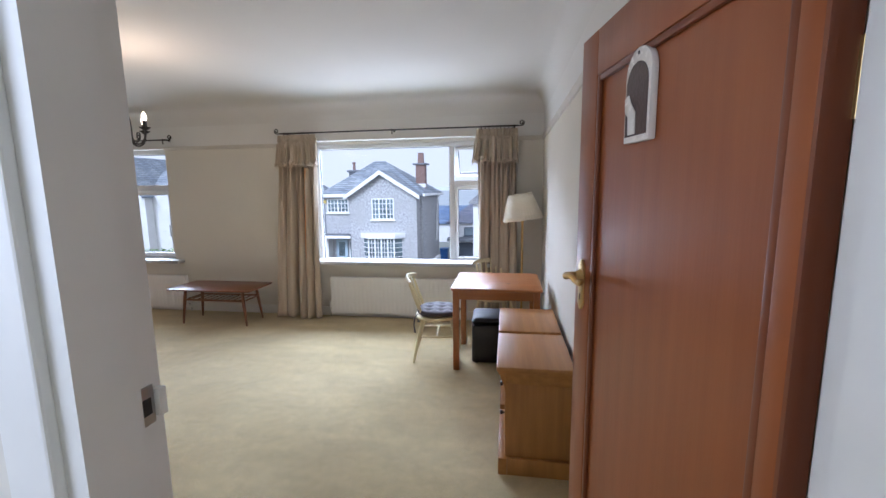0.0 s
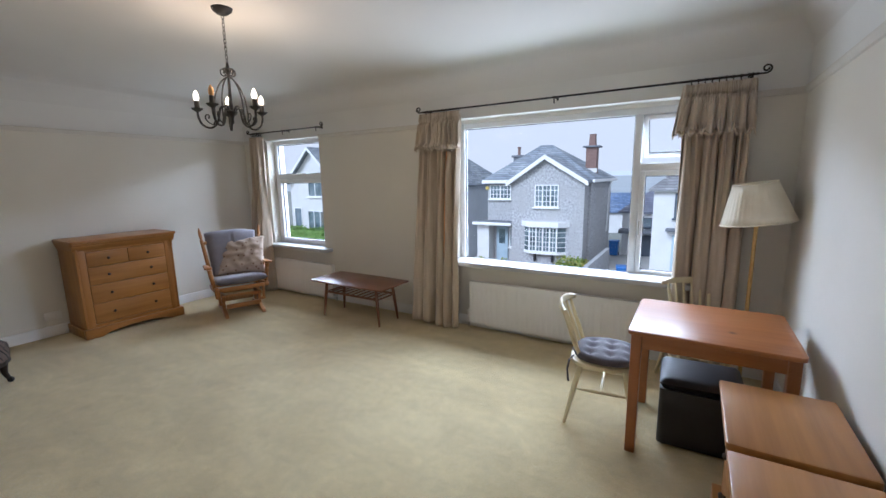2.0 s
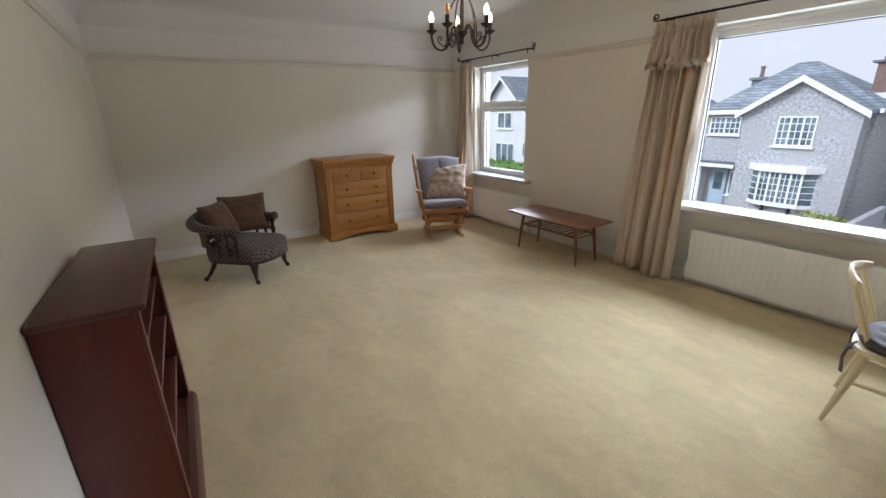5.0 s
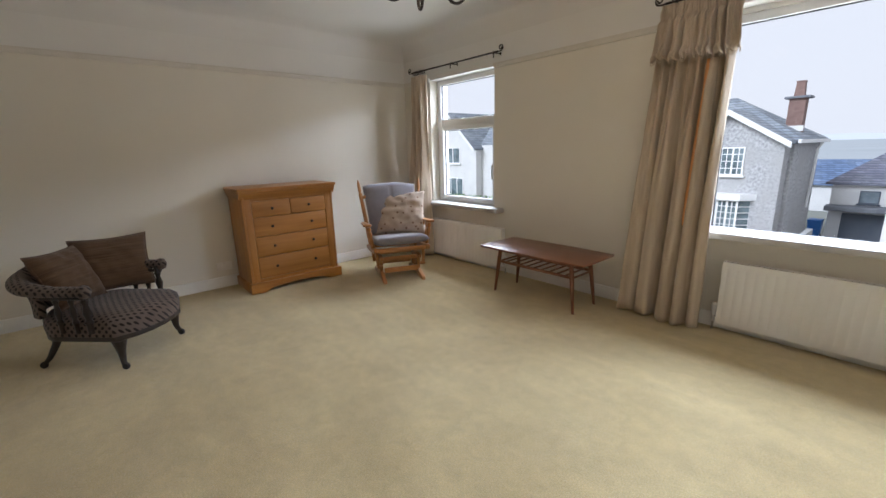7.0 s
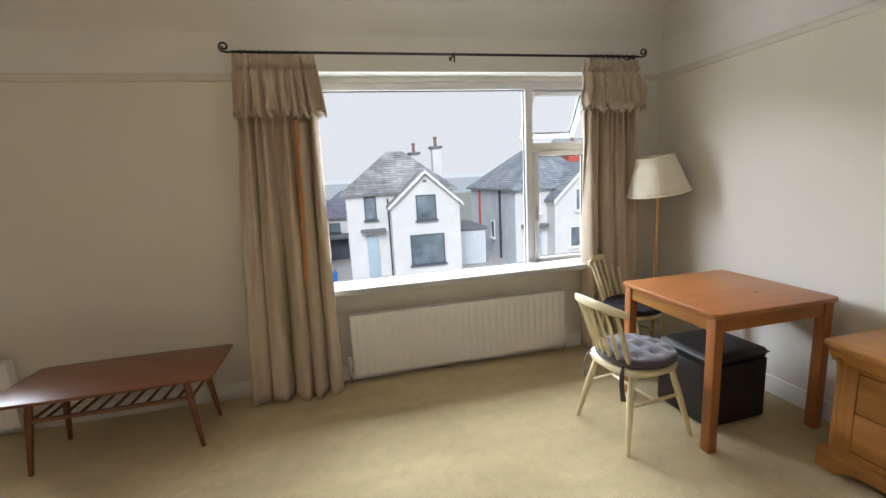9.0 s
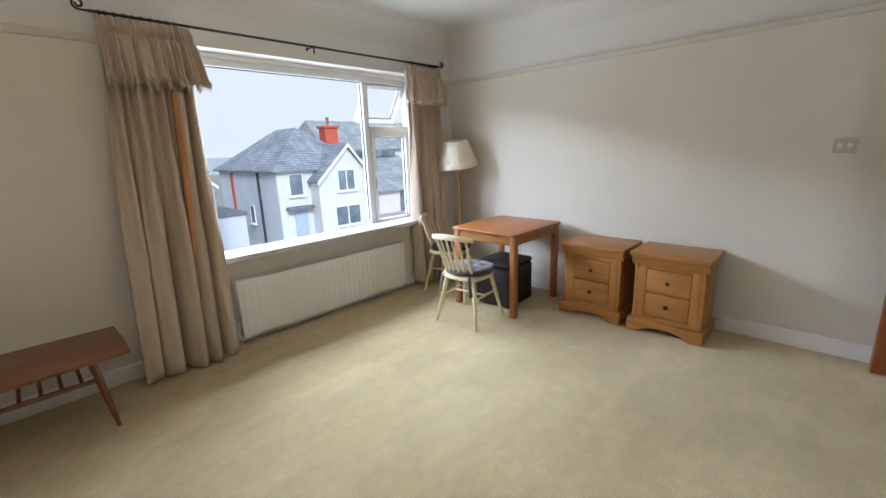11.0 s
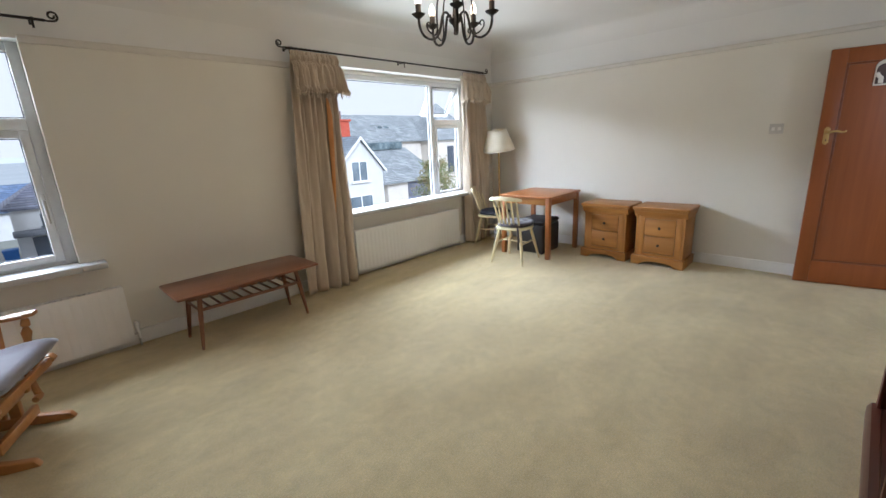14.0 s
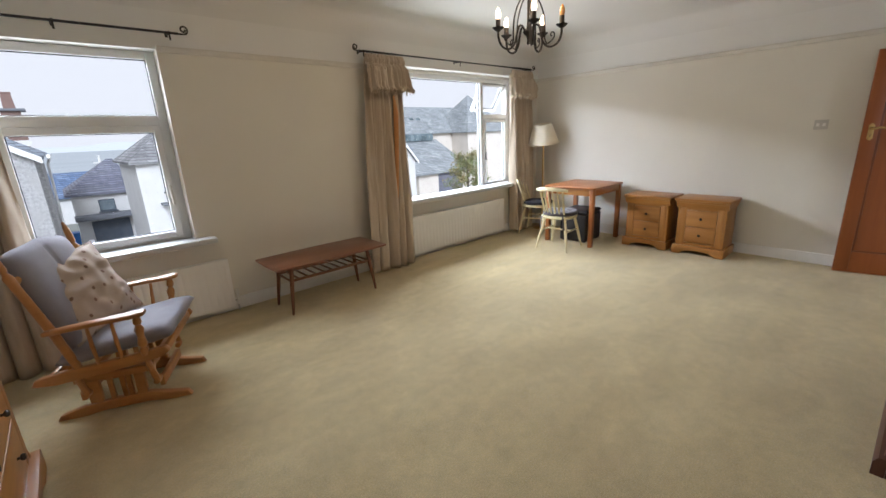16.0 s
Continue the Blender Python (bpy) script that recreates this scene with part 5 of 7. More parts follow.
        part("castor", lathe([(0.020, -0.011), (0.023, -0.006), (0.023, 0.006), (0.020, 0.011)], 16, (x + 0.010, y, 0.023), Matrix.Rotation(radians(90), 4, "X")), M_IRON, lg, "dark metal castor")
        lg = part("leg", tube([(-0.20, sy * 0.215, 0.225), (-0.225, sy * 0.23, 0.15), (-0.265, sy * 0.25, 0.07), (-0.295, sy * 0.265, 0.034)], [0.026, 0.022, 0.017, 0.013], 10), M_DARKWOOD, c, "swept back leg")
        part("castor", lathe([(0.020, -0.011), (0.023, -0.006), (0.023, 0.006), (0.020, 0.011)], 16, (-0.305, sy * 0.265, 0.023), Matrix.Rotation(radians(90), 4, "X")), M_IRON, lg, "dark metal castor")
    pillow(pose(-2.33, 1.785, 0.41, 0, -17, 2), 0.44, 0.385, 0.15, M_BROWNCORD, "brown corduroy pillow leaning on the chair back", 2, 0.012)
    pillow(pose(-2.155, 1.585, 0.412, 0, -24, 50), 0.36, 0.375, 0.16, M_BROWNCORD, "brown ribbed pillow leaning on the chair arm", 4, 0.012)


tub_chair()


# ---- glider rocking chair, facing +x
def rocking_chair():
    m = pose(-2.27, 4.22, 0, 0, 0, -23.5)
    c = thing("rocking_chair", m, "honey beech glider rocking chair with grey cushions", "rocking chair")

    def turned(a, b, r, k=1.0):
        a, b = Vector(a), Vector(b)
        fs = [0, 0.08, 0.16, 0.2, 0.3, 0.5, 0.68, 0.8, 0.84, 0.92, 1.0]
        rs = [0.8, 1.0, 0.95, 0.6, 1.15, 0.8, 1.15, 0.6, 1.0, 0.95, 0.75]
        return tube([a.lerp(b, f) for f in fs], [r * q * k for q in rs], 12)

    for s in (-1, 1):
        y = s * 0.205
        run = [(-0.34, 0.0), (-0.32, 0.03), (-0.22, 0.055), (-0.05, 0.075), (0.12, 0.075), (0.22, 0.05), (0.31, 0.035), (0.33, 0.0), (0.2, 0.0), (0.12, 0.014), (-0.12, 0.014), (-0.2, 0.0)]
        part("runner", prism(run, "y", y - 0.02, y + 0.02, 0.006), M_HONEY, c)
        part("base_post", box(-0.17, -0.11, y - 0.018, y + 0.018, 0.07, 0.225, 0.005), M_HONEY, c)
        part("base_post", box(0.06, 0.11, y - 0.018, y + 0.018, 0.07, 0.225, 0.005), M_HONEY, c)
        part("base_rail", box(-0.22, 0.17, y - 0.02, y + 0.02, 0.205, 0.245, 0.008), M_HONEY, c)
        for x in (-0.06, 0.0, 0.03):
            part("glide_slat", box(x - 0.012, x + 0.012, y - 0.012, y + 0.012, 0.07, 0.21, 0.003), M_HONEY, c)
        y2 = s * 0.255
        for x in (-0.19, 0.15):
            part("swing_arm", tube([(x, y2, 0.335), (x + 0.03, y2 - s * 0.01, 0.15)], 0.017, 10), M_HONEY, c)
            part("pivot", lathe([(0.016, -0.03), (0.02, 0.0), (0.016, 0.03)], 12, (x + 0.03, y2 - s * 0.025, 0.15), Matrix.Rotation(radians(90), 4, "X")), M_HONEY, c)
        sr = [(-0.36, 0.265), (-0.34, 0.30), (-0.20, 0.325), (0.10, 0.35), (0.27, 0.375), (0.29, 0.345), (0.26, 0.315), (0.05, 0.285), (-0.25, 0.255)]
        part("side_rail", prism(sr, "y", *sorted((s * 0.255, s * 0.298)), 0.008), M_HONEY, c)
        arm = [(-0.22, 0.02), (-0.12, 0.032), (0.05, 0.032), (0.18, 0.045), (0.235, 0.03), (0.235, -0.03), (0.18, -0.045), (0.05, -0.03), (-0.22, -0.022)]
        bm = prism([(x, q + s * 0.335) for x, q in arm], "z", 0.575, 0.60, 0.009)
        bmesh.ops.transform(bm, matrix=Matrix.Translation((0, 0, 0.58)) @ Matrix.Rotation(radians(-5), 4, "Y") @ Matrix.Translation((0, 0, -0.58)), verts=bm.verts)
        part("armrest", bm, M_HONEY, c)
        part("arm_post", turned((0.17, s * 0.288, 0.345), (0.185, s * 0.325, 0.585), 0.021), M_HONEY, c, "turned front arm post")
        for x in (-0.05, 0.06):
            part("arm_spindle", tube([(x, s * 0.285, 0.33), (x + 0.005, s * 0.31, 0.45), (x + 0.01, s * 0.325, 0.575)], [0.008, 0.011, 0.008], 8), M_HONEY, c)
        bp = [(-0.14, 0.27, 0.29), (-0.20, 0.295, 0.56), (-0.265, 0.325, 0.82), (-0.28, 0.332, 0.88), (-0.285, 0.334, 0.90), (-0.29, 0.336, 0.92), (-0.305, 0.343, 0.99), (-0.315, 0.347, 1.035)]
        part("back_post", tube([(x, s * q, z) for x, q, z in bp], [0.021, 0.022, 0.02, 0.022, 0.012, 0.019, 0.016, 0.006], 12), M_HONEY, c, "turned back post")
    for x in (-0.21, 0.18):
        part("cross_rail", box(x - 0.014, x + 0.014, -0.185, 0.185, 0.08, 0.135, 0.005), M_HONEY, c)
        part("cross_board", box(x * 0.8 - 0.012, x * 0.8 + 0.012, -0.185, 0.185, 0.20, 0.245, 0.006), M_HONEY, c)
    part("cross_rail", box(0.25, 0.275, -0.255, 0.255, 0.32, 0.365, 0.006), M_HONEY, c)
    part("cross_rail", box(-0.30, -0.275, -0.255, 0.255, 0.26, 0.30, 0.006), M_HONEY, c)
    part("top_rail", tube([(-0.27, -0.325, 0.84), (-0.30, -0.16, 0.885), (-0.305, 0, 0.90), (-0.30, 0.16, 0.885), (-0.27, 0.325, 0.84)], 0.02, 10), M_HONEY, c)
    for k in range(5):
        y = -0.16 + 0.08 * k
        part("back_slat", tube([(-0.20, y, 0.32), (-0.26, y, 0.6), (-0.30, y, 0.88)], 0.009, 8), M_HONEY, c)

    def seat(u, v, side):
        a, b = 2 * u - 1, 2 * v - 1
        e = max(0.0, (1 - abs(a) ** 6) * (1 - abs(b) ** 6))
        x = a * 0.28 + 0.04
        z = 0.405 + 0.04 * a
        return Vector((x, b * 0.285, z + (0.055 if side > 0 else -0.045) * e ** 0.4 + 0.008 * noise.noise((a * 2, b * 2, side))))

    part("seat_cushion", add_pad(bmesh.new(), seat, 26, 26), M_GREYCLOTH, c, "grey-mauve padded seat cushion", 0).data.shade_smooth()

    def rest(u, v, side):
        a, b = 2 * u - 1, 2 * v - 1
        e = max(0.0, (1 - abs(a) ** 6) * (1 - abs(b) ** 8))
        z = 0.43 + (0.565 - 0.03 * a * a * max(0, b)) * (v)
        x = -0.155 - 0.165 * v
        th = 0.055 * e ** 0.45
        th -= 0.012 * e * math.exp(-((a / 0.04) ** 2)) * (1 if side > 0 else 0)
        th -= 0.006 * e * (abs(math.sin(a * 9.0)) ** 0.5) * max(0.0, b - 0.55)
        return Vector((x + side * th, a * (0.255 + 0.045 * v), z + 0.004 * math.sin(a * 6) * v))

    part("back_cushion", add_pad(bmesh.new(), rest, 30, 30), M_GREYCLOTH, c, "grey-mauve padded back cushion", 0).data.shade_smooth()
    pillow(m @ pose(-0.075, 0.055, 0.440, 0, -26, -13), 0.57, 0.49, 0.14, M_PILLOW, "beige pillow printed with small brown motifs", 7, 0.022)


rocking_chair()


# ---- chandelier
def chandelier():
    cx, cy = -0.03, 2.92
    squat = 0.87
    ZT = 1.985 + (ZC - 1.95) / squat
    c = thing("chandelier", pose(cx, cy, 1.95) @ Matrix.Diagonal((1, 1, squat, 1)) @ pose(0, 0, -1.985), "black wrought iron five-arm chandelier with candle bulbs, one unlit", "chandelier")
    part("ceiling_rose", lathe([(0.0, ZT - 0.045), (0.03, ZT - 0.042), (0.055, ZT - 0.02), (0.062, ZT)], 24), M_IRON, c)
    z = ZT - 0.045
    k = 0
    while z > 2.435:
        pts = []
        for j in range(13):
            a = j * math.tau / 12
            u, w = 0.008 * math.cos(a), 0.017 * math.sin(a)
            pts.append((u, 0, z - 0.014 + w) if k % 2 else (0, u, z - 0.014 + w))
        part("chain_link", add_tube(bmesh.new(), pts, 0.0022, 6, False), M_IRON, c)
        z -= 0.027
        k += 1
    part("stem", lathe([(0.0, 2.01), (0.009, 2.02), (0.007, 2.05), (0.014, 2.07), (0.03, 2.085), (0.034, 2.10), (0.012, 2.115), (0.008, 2.16), (0.008, 2.36), (0.02, 2.38), (0.03, 2.40), (0.012, 2.41), (0.006, 2.44)], 16), M_IRON, c)
    for i in range(5):
        a = math.tau * i / 5 + radians(9)
        ca, sa = math.cos(a), math.sin(a)

        def at(r, zz):
            return Vector((0.7 * r * ca, 0.7 * r * sa, zz))
        hoop = [at(0.012, 2.345), at(0.05, 2.325), at(0.10, 2.27), at(0.135, 2.19), at(0.145, 2.10), at(0.145, 2.04), at(0.165, 2.005)]
        part("hoop", tube(smooth(hoop), 0.0048, 6), M_IRON, c)
        arm = [at(0.03, 2.10), at(0.06, 2.135), at(0.09, 2.13), at(0.108, 2.09), at(0.125, 2.03), at(0.165, 1.99), at(0.215, 1.985), at(0.262, 2.01), at(0.285, 2.055), at(0.288, 2.10)]
        part("arm", tube(smooth(arm), 0.007, 8), M_IRON, c)
        curl = [at(0.165, 2.005), at(0.20, 2.02), at(0.225, 2.045), at(0.225, 2.07), at(0.205, 2.077), at(0.195, 2.06), at(0.207, 2.05)]
        part("scroll", tube(smooth(curl), 0.0045, 6), M_IRON, c)
        top = [at(0.01, 2.36), at(0.04, 2.352), at(0.062, 2.37), at(0.058, 2.395), at(0.036, 2.398), at(0.03, 2.38), at(0.044, 2.375)]
        part("crown_scroll", tube(smooth(top), 0.0045, 6), M_IRON, c)
        p = at(0.288, 0)
        h = part("candle_holder", lathe([(0.010, 2.095), (0.016, 2.10), (0.03, 2.112), (0.036, 2.12), (0.018, 2.118)], 16, p), M_IRON, c)
        part("candle_tube", lathe([(0.0145, 2.116), (0.0145, 2.172), (0.011, 2.174)], 14, p), M_TUBE, h)
        lit = i != 4
        part("bulb", lathe([(0.010, 2.173), (0.015, 2.184), (0.0168, 2.199), (0.014, 2.220), (0.007, 2.238), (0.0, 2.247)], 14, p), M_BULB if lit else M_BULBOFF, h, "glowing candle bulb" if lit else "unlit amber candle bulb")
        if lit:
            d = bpy.data.lights.new("candle_light", "POINT")
            d.energy, d.shadow_soft_size, d.color = CANDLE, 0.06, (1.0, 0.68, 0.40)
            lo = new("candle_light", d)
            lo.matrix_world = pose(cx + 0.2 * ca, cy + 0.2 * sa, 2.235)


chandelier()


# ---- switch and sockets
def wall_plate(m, w, h, kind, label, plate=M_SWITCH, rockers=True):
    s = thing(kind, m, label, kind.replace("_", " "))
    part("plate", box(-w / 2, w / 2, -0.009, 0.0, -h / 2, h / 2, 0.003), plate, s)
    for k in (-1, 1) if rockers else ():
        r = part("rocker", box(k * w * 0.22 - 0.012, k * w * 0.22 + 0.012, -0.013, -0.009, -0.014, 0.014, 0.002), M_SWITCH2, s)
    part("screw", lathe([(0.003, 0), (0.003, 0.001)], 8, (0, -0.0095, h * 0.4), Matrix.Rotation(radians(90), 4, "X")), M_STEEL, s)
    return s


wall_plate(pose(XE, 1.80, 1.385, 0, 0, -90), 0.105, 0.09, "light_switch", "ivory double wall switch plate")
wall_plate(pose(XW, 2.68, 0.22, 0, 0, 90), 0.146, 0.086, "power_socket", "ivory double power socket above the skirting", M_SWITCH2)
wall_plate(pose(XW, 0.97, 0.53, 0, 0, 90), 0.09, 0.10, "blank_plate", "painted-over blanking plate on the wall", M_WALL, False)



# ---------------------------------------------------------------- outside
GZ = -4.0
M_ASPHALT = surf("asphalt", (0.045, 0.046, 0.048), (0.07, 0.07, 0.072), 2.0, 0.85, 0.4, 60)
M_PAVING = surf("grey_paving", (0.36, 0.355, 0.34), (0.46, 0.45, 0.43), 1.2, 0.85, 0.4, 25)
M_BRICKPAVE = surf("red_brick_paving", (0.20, 0.085, 0.06), (0.30, 0.14, 0.10), 5, 0.85, 0.4, 20)
M_GRASS = surf("lawn", (0.055, 0.10, 0.025), (0.09, 0.15, 0.04), 3, 0.9, 0.8, 40)
M_LAND = surf("far_land", (0.20, 0.215, 0.19), (0.27, 0.28, 0.255), 0.05, 0.95)
M_SEA = surf("grey_sea", (0.36, 0.39, 0.41), (0.42, 0.45, 0.47), 0.02, 0.85, 0.0, 0.4)
M_PEBBLE = surf("grey_pebbledash", (0.30, 0.30, 0.305), (0.56, 0.56, 0.565), 9.0, 0.9, 1.0, 26, contrast=0.16, c3=(0.42, 0.415, 0.41), coarse=0.8, dist=0.03)
M_RENDER = surf("white_render", (0.62, 0.615, 0.60), (0.70, 0.695, 0.68), 1.2, 0.85, 0.3, 30)
M_CREAMRENDER = surf("pale_cream_render", (0.66, 0.61, 0.54), (0.74, 0.69, 0.62), 1.2, 0.85, 0.3, 30)
M_GREYRENDER = surf("grey_render", (0.54, 0.575, 0.61), (0.62, 0.655, 0.69), 1.0, 0.85, 0.3, 30)
M_WHITEWOOD = surf("white_outdoor_paint", (0.78, 0.78, 0.77), (0.83, 0.83, 0.82), 3, 0.45)
M_BRICK = surf("red_brick", (0.17, 0.105, 0.088), (0.25, 0.165, 0.14), 7, 0.85, 0.5, 20)
M_REDPAINT = surf("red_painted_brick", (0.46, 0.085, 0.05), (0.56, 0.12, 0.075), 4, 0.8, 0.3, 20)
M_POT = surf("terracotta", (0.32, 0.125, 0.085), (0.42, 0.17, 0.12), 6, 0.8)
M_LEAF = surf("shrub_leaves", (0.10, 0.17, 0.025), (0.20, 0.28, 0.045), 4, 0.7, per_object=1.0, c3=(0.42, 0.38, 0.08), coarse=2.0)
M_BANK = surf("bank_leaves", (0.11, 0.20, 0.035), (0.19, 0.31, 0.07), 5, 0.7)
M_TREELEAF = surf("tree_leaves", (0.17, 0.22, 0.08), (0.28, 0.32, 0.15), 3, 0.7, c3=(0.40, 0.31, 0.15), coarse=1.2)
M_BARK = surf("bark", (0.07, 0.055, 0.04), (0.12, 0.095, 0.07), 12, 0.9, 0.6, 30)
M_BIN = surf("blue_bin_plastic", (0.02, 0.11, 0.36), (0.03, 0.15, 0.44), 4, 0.45)
# grey-blue reflections on these panes are put into the glass colour
M_DARKPANE = surf("dark_house_glass", (0.09, 0.115, 0.14), (0.22, 0.265, 0.30), 1.2, 0.06, contrast=0.18)
M_PANE2 = surf("pale_house_glass", (0.06, 0.085, 0.095), (0.20, 0.255, 0.275), 1.6, 0.06, contrast=0.16)
M_BLUEDOOR = surf("blue_grey_door", (0.36, 0.45, 0.51), (0.42, 0.52, 0.58), 3, 0.5)
M_GREYDOOR = surf("dark_grey_door", (0.06, 0.075, 0.10), (0.09, 0.105, 0.13), 3, 0.5)
M_CANOPY = surf("lead_canopy", (0.13, 0.14, 0.16), (0.19, 0.20, 0.22), 3, 0.7)
M_DRAIN = surf("black_drainpipe", (0.03, 0.03, 0.033), (0.05, 0.05, 0.052), 8, 0.5)


def slate(name, c1, c2, c3):
    """Slate courses, with single slates of differing tone."""
    m = surf(name, c1, c2, 3.0, 0.75, 0.3, 14, c3=c3, coarse=0.7)
    n, l = m.node_tree.nodes, m.node_tree.links
    b = n["Principled BSDF"]
    tc = n.new("ShaderNodeTexCoord")
    sep, com = n.new("ShaderNodeSeparateXYZ"), n.new("ShaderNodeCombineXYZ")
    l.new(tc.outputs["Object"], sep.inputs[0])
    add = n.new("ShaderNodeMath")
    l.new(sep.outputs["X"], add.inputs[0])
    l.new(sep.outputs["Y"], add.inputs[1])
    l.new(add.outputs[0], com.inputs["X"])
    l.new(sep.outputs["Z"], com.inputs["Y"])
    br = n.new("ShaderNodeTexBrick")
    br.inputs["Scale"].default_value = 1.5
    br.inputs["Color1"].default_value, br.inputs["Color2"].default_value, br.inputs["Mortar"].default_value = (0.8, 0.8, 0.8, 1), (1.2, 1.2, 1.2, 1), (0.45, 0.45, 0.45, 1)
    br.inputs["Mortar Size"].default_value, br.inputs["Row Height"].default_value, br.inputs["Brick Width"].default_value = 0.022, 0.2, 0.6
    l.new(com.outputs[0], br.inputs["Vector"])
    mu = n.new("ShaderNodeVectorMath")
    mu.operation = "MULTIPLY"
    l.new(b.inputs["Base Color"].links[0].from_socket, mu.inputs[0])
    l.new(br.outputs["Color"], mu.inputs[1])
    l.new(mu.outputs[0], b.inputs["Base Color"])
    return m


M_SLATE = slate("blue_grey_slate", (0.19, 0.215, 0.25), (0.26, 0.29, 0.33), (0.32, 0.35, 0.38))
M_SLATE2 = slate("weathered_slate", (0.19, 0.19, 0.20), (0.27, 0.27, 0.28), (0.42, 0.425, 0.43))
M_SLATE3 = slate("purple_grey_slate", (0.14, 0.145, 0.20), (0.20, 0.205, 0.26), (0.19, 0.20, 0.24))

M_SLATE5 = slate("pale_grey_slate", (0.24, 0.265, 0.275), (0.32, 0.345, 0.355), (0.37, 0.39, 0.40))
M_SLATE4 = slate("blue_slate", (0.10, 0.15, 0.26), (0.14, 0.20, 0.33), (0.17, 0.23, 0.35))
GG = 1.5 - 5.5 * 1.12
M_SEA.node_tree.nodes["Principled BSDF"].inputs["Specular IOR Level"].default_value = 0.1
structure("ground", box(-2500, 2500, 5.6, 4000, GG - 0.5, GG - 0.02), M_LAND, "ground sheet of the street and the land beyond", 0)
structure("road", box(-200, 200, 12.5, 19.3, GG - 0.02, GG + 0.0), M_ASPHALT, "dark asphalt street", 0)
structure("pavement", box(-200, 200, 19.3, 21.3, GG - 0.02, GG + 0.06), M_PAVING, "grey paved footway with a kerb", 0)
structure("driveway", box(-60, 60, 21.3, 37.0, GG - 0.02, GG + 0.05), M_PAVING, "paved front gardens and drives", 0)
structure("lawn", box(-60, 9, 5.7, 12.4, GG - 0.02, GG + 0.05), M_GRASS, "front lawn below the windows", 0)
structure("water", box(-2500, 2500, 160, 3900, GG - 0.019, GG + 0.5), M_SEA, "calm grey sea towards the horizon", 0)


def far_hill():
    bm = bmesh.new()
    lo, hi = [], []
    for i in range(61):
        x = -2400 + 80 * i
        h = 14 + 26 * noise.noise((i * 0.13, 2.0, 0)) + 10 * noise.noise((i * 0.4, 7.0, 0))
        lo.append(bm.verts.new((x, 3000, GZ)))
        hi.append(bm.verts.new((x, 3150, GZ + max(2, 18 + h))))
    for i in range(60):
        bm.faces.new((lo[i], lo[i + 1], hi[i + 1], hi[i]))
    return bm


# haze over the shore is put into its pale colour and glow
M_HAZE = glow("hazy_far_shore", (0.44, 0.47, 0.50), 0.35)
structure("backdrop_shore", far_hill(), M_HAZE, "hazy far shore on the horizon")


def hip_roof(x0, x1, y0, y1, ze, zr, ridge, over=0.25):
    """A hipped roof with eaves; ridge is ((x, y), (x, y))."""
    x0, x1, y0, y1 = x0 - over, x1 + over, y0 - over, y1 + over
    bm = bmesh.new()
    b = [bm.verts.new((x, y, ze - 0.12)) for x, y in ((x0, y0), (x1, y0), (x1, y1), (x0, y1))]
    e = [bm.verts.new((x, y, ze)) for x, y in ((x0, y0), (x1, y0), (x1, y1), (x0, y1))]
    (ax, ay), (bx, by) = ridge
    r = [bm.verts.new((ax, ay, zr)), bm.verts.new((bx, by, zr))]
    if abs(ax - bx) >= abs(ay - by):
        bm.faces.new((e[0], e[1], r[1], r[0])), bm.faces.new((e[1], e[2], r[1])), bm.faces.new((e[2], e[3], r[0], r[1])), bm.faces.new((e[3], e[0], r[0]))
    else:
        bm.faces.new((e[0], e[1], r[0])), bm.faces.new((e[1], e[2], r[1], r[0])), bm.faces.new((e[2], e[3], r[1])), bm.faces.new((e[3], e[0], r[0], r[1]))
    bm.faces.new(b[::-1])
    for k in range(4):
        bm.faces.new((b[k], b[(k + 1) % 4], e[(k + 1) % 4], e[k]))
    return bm


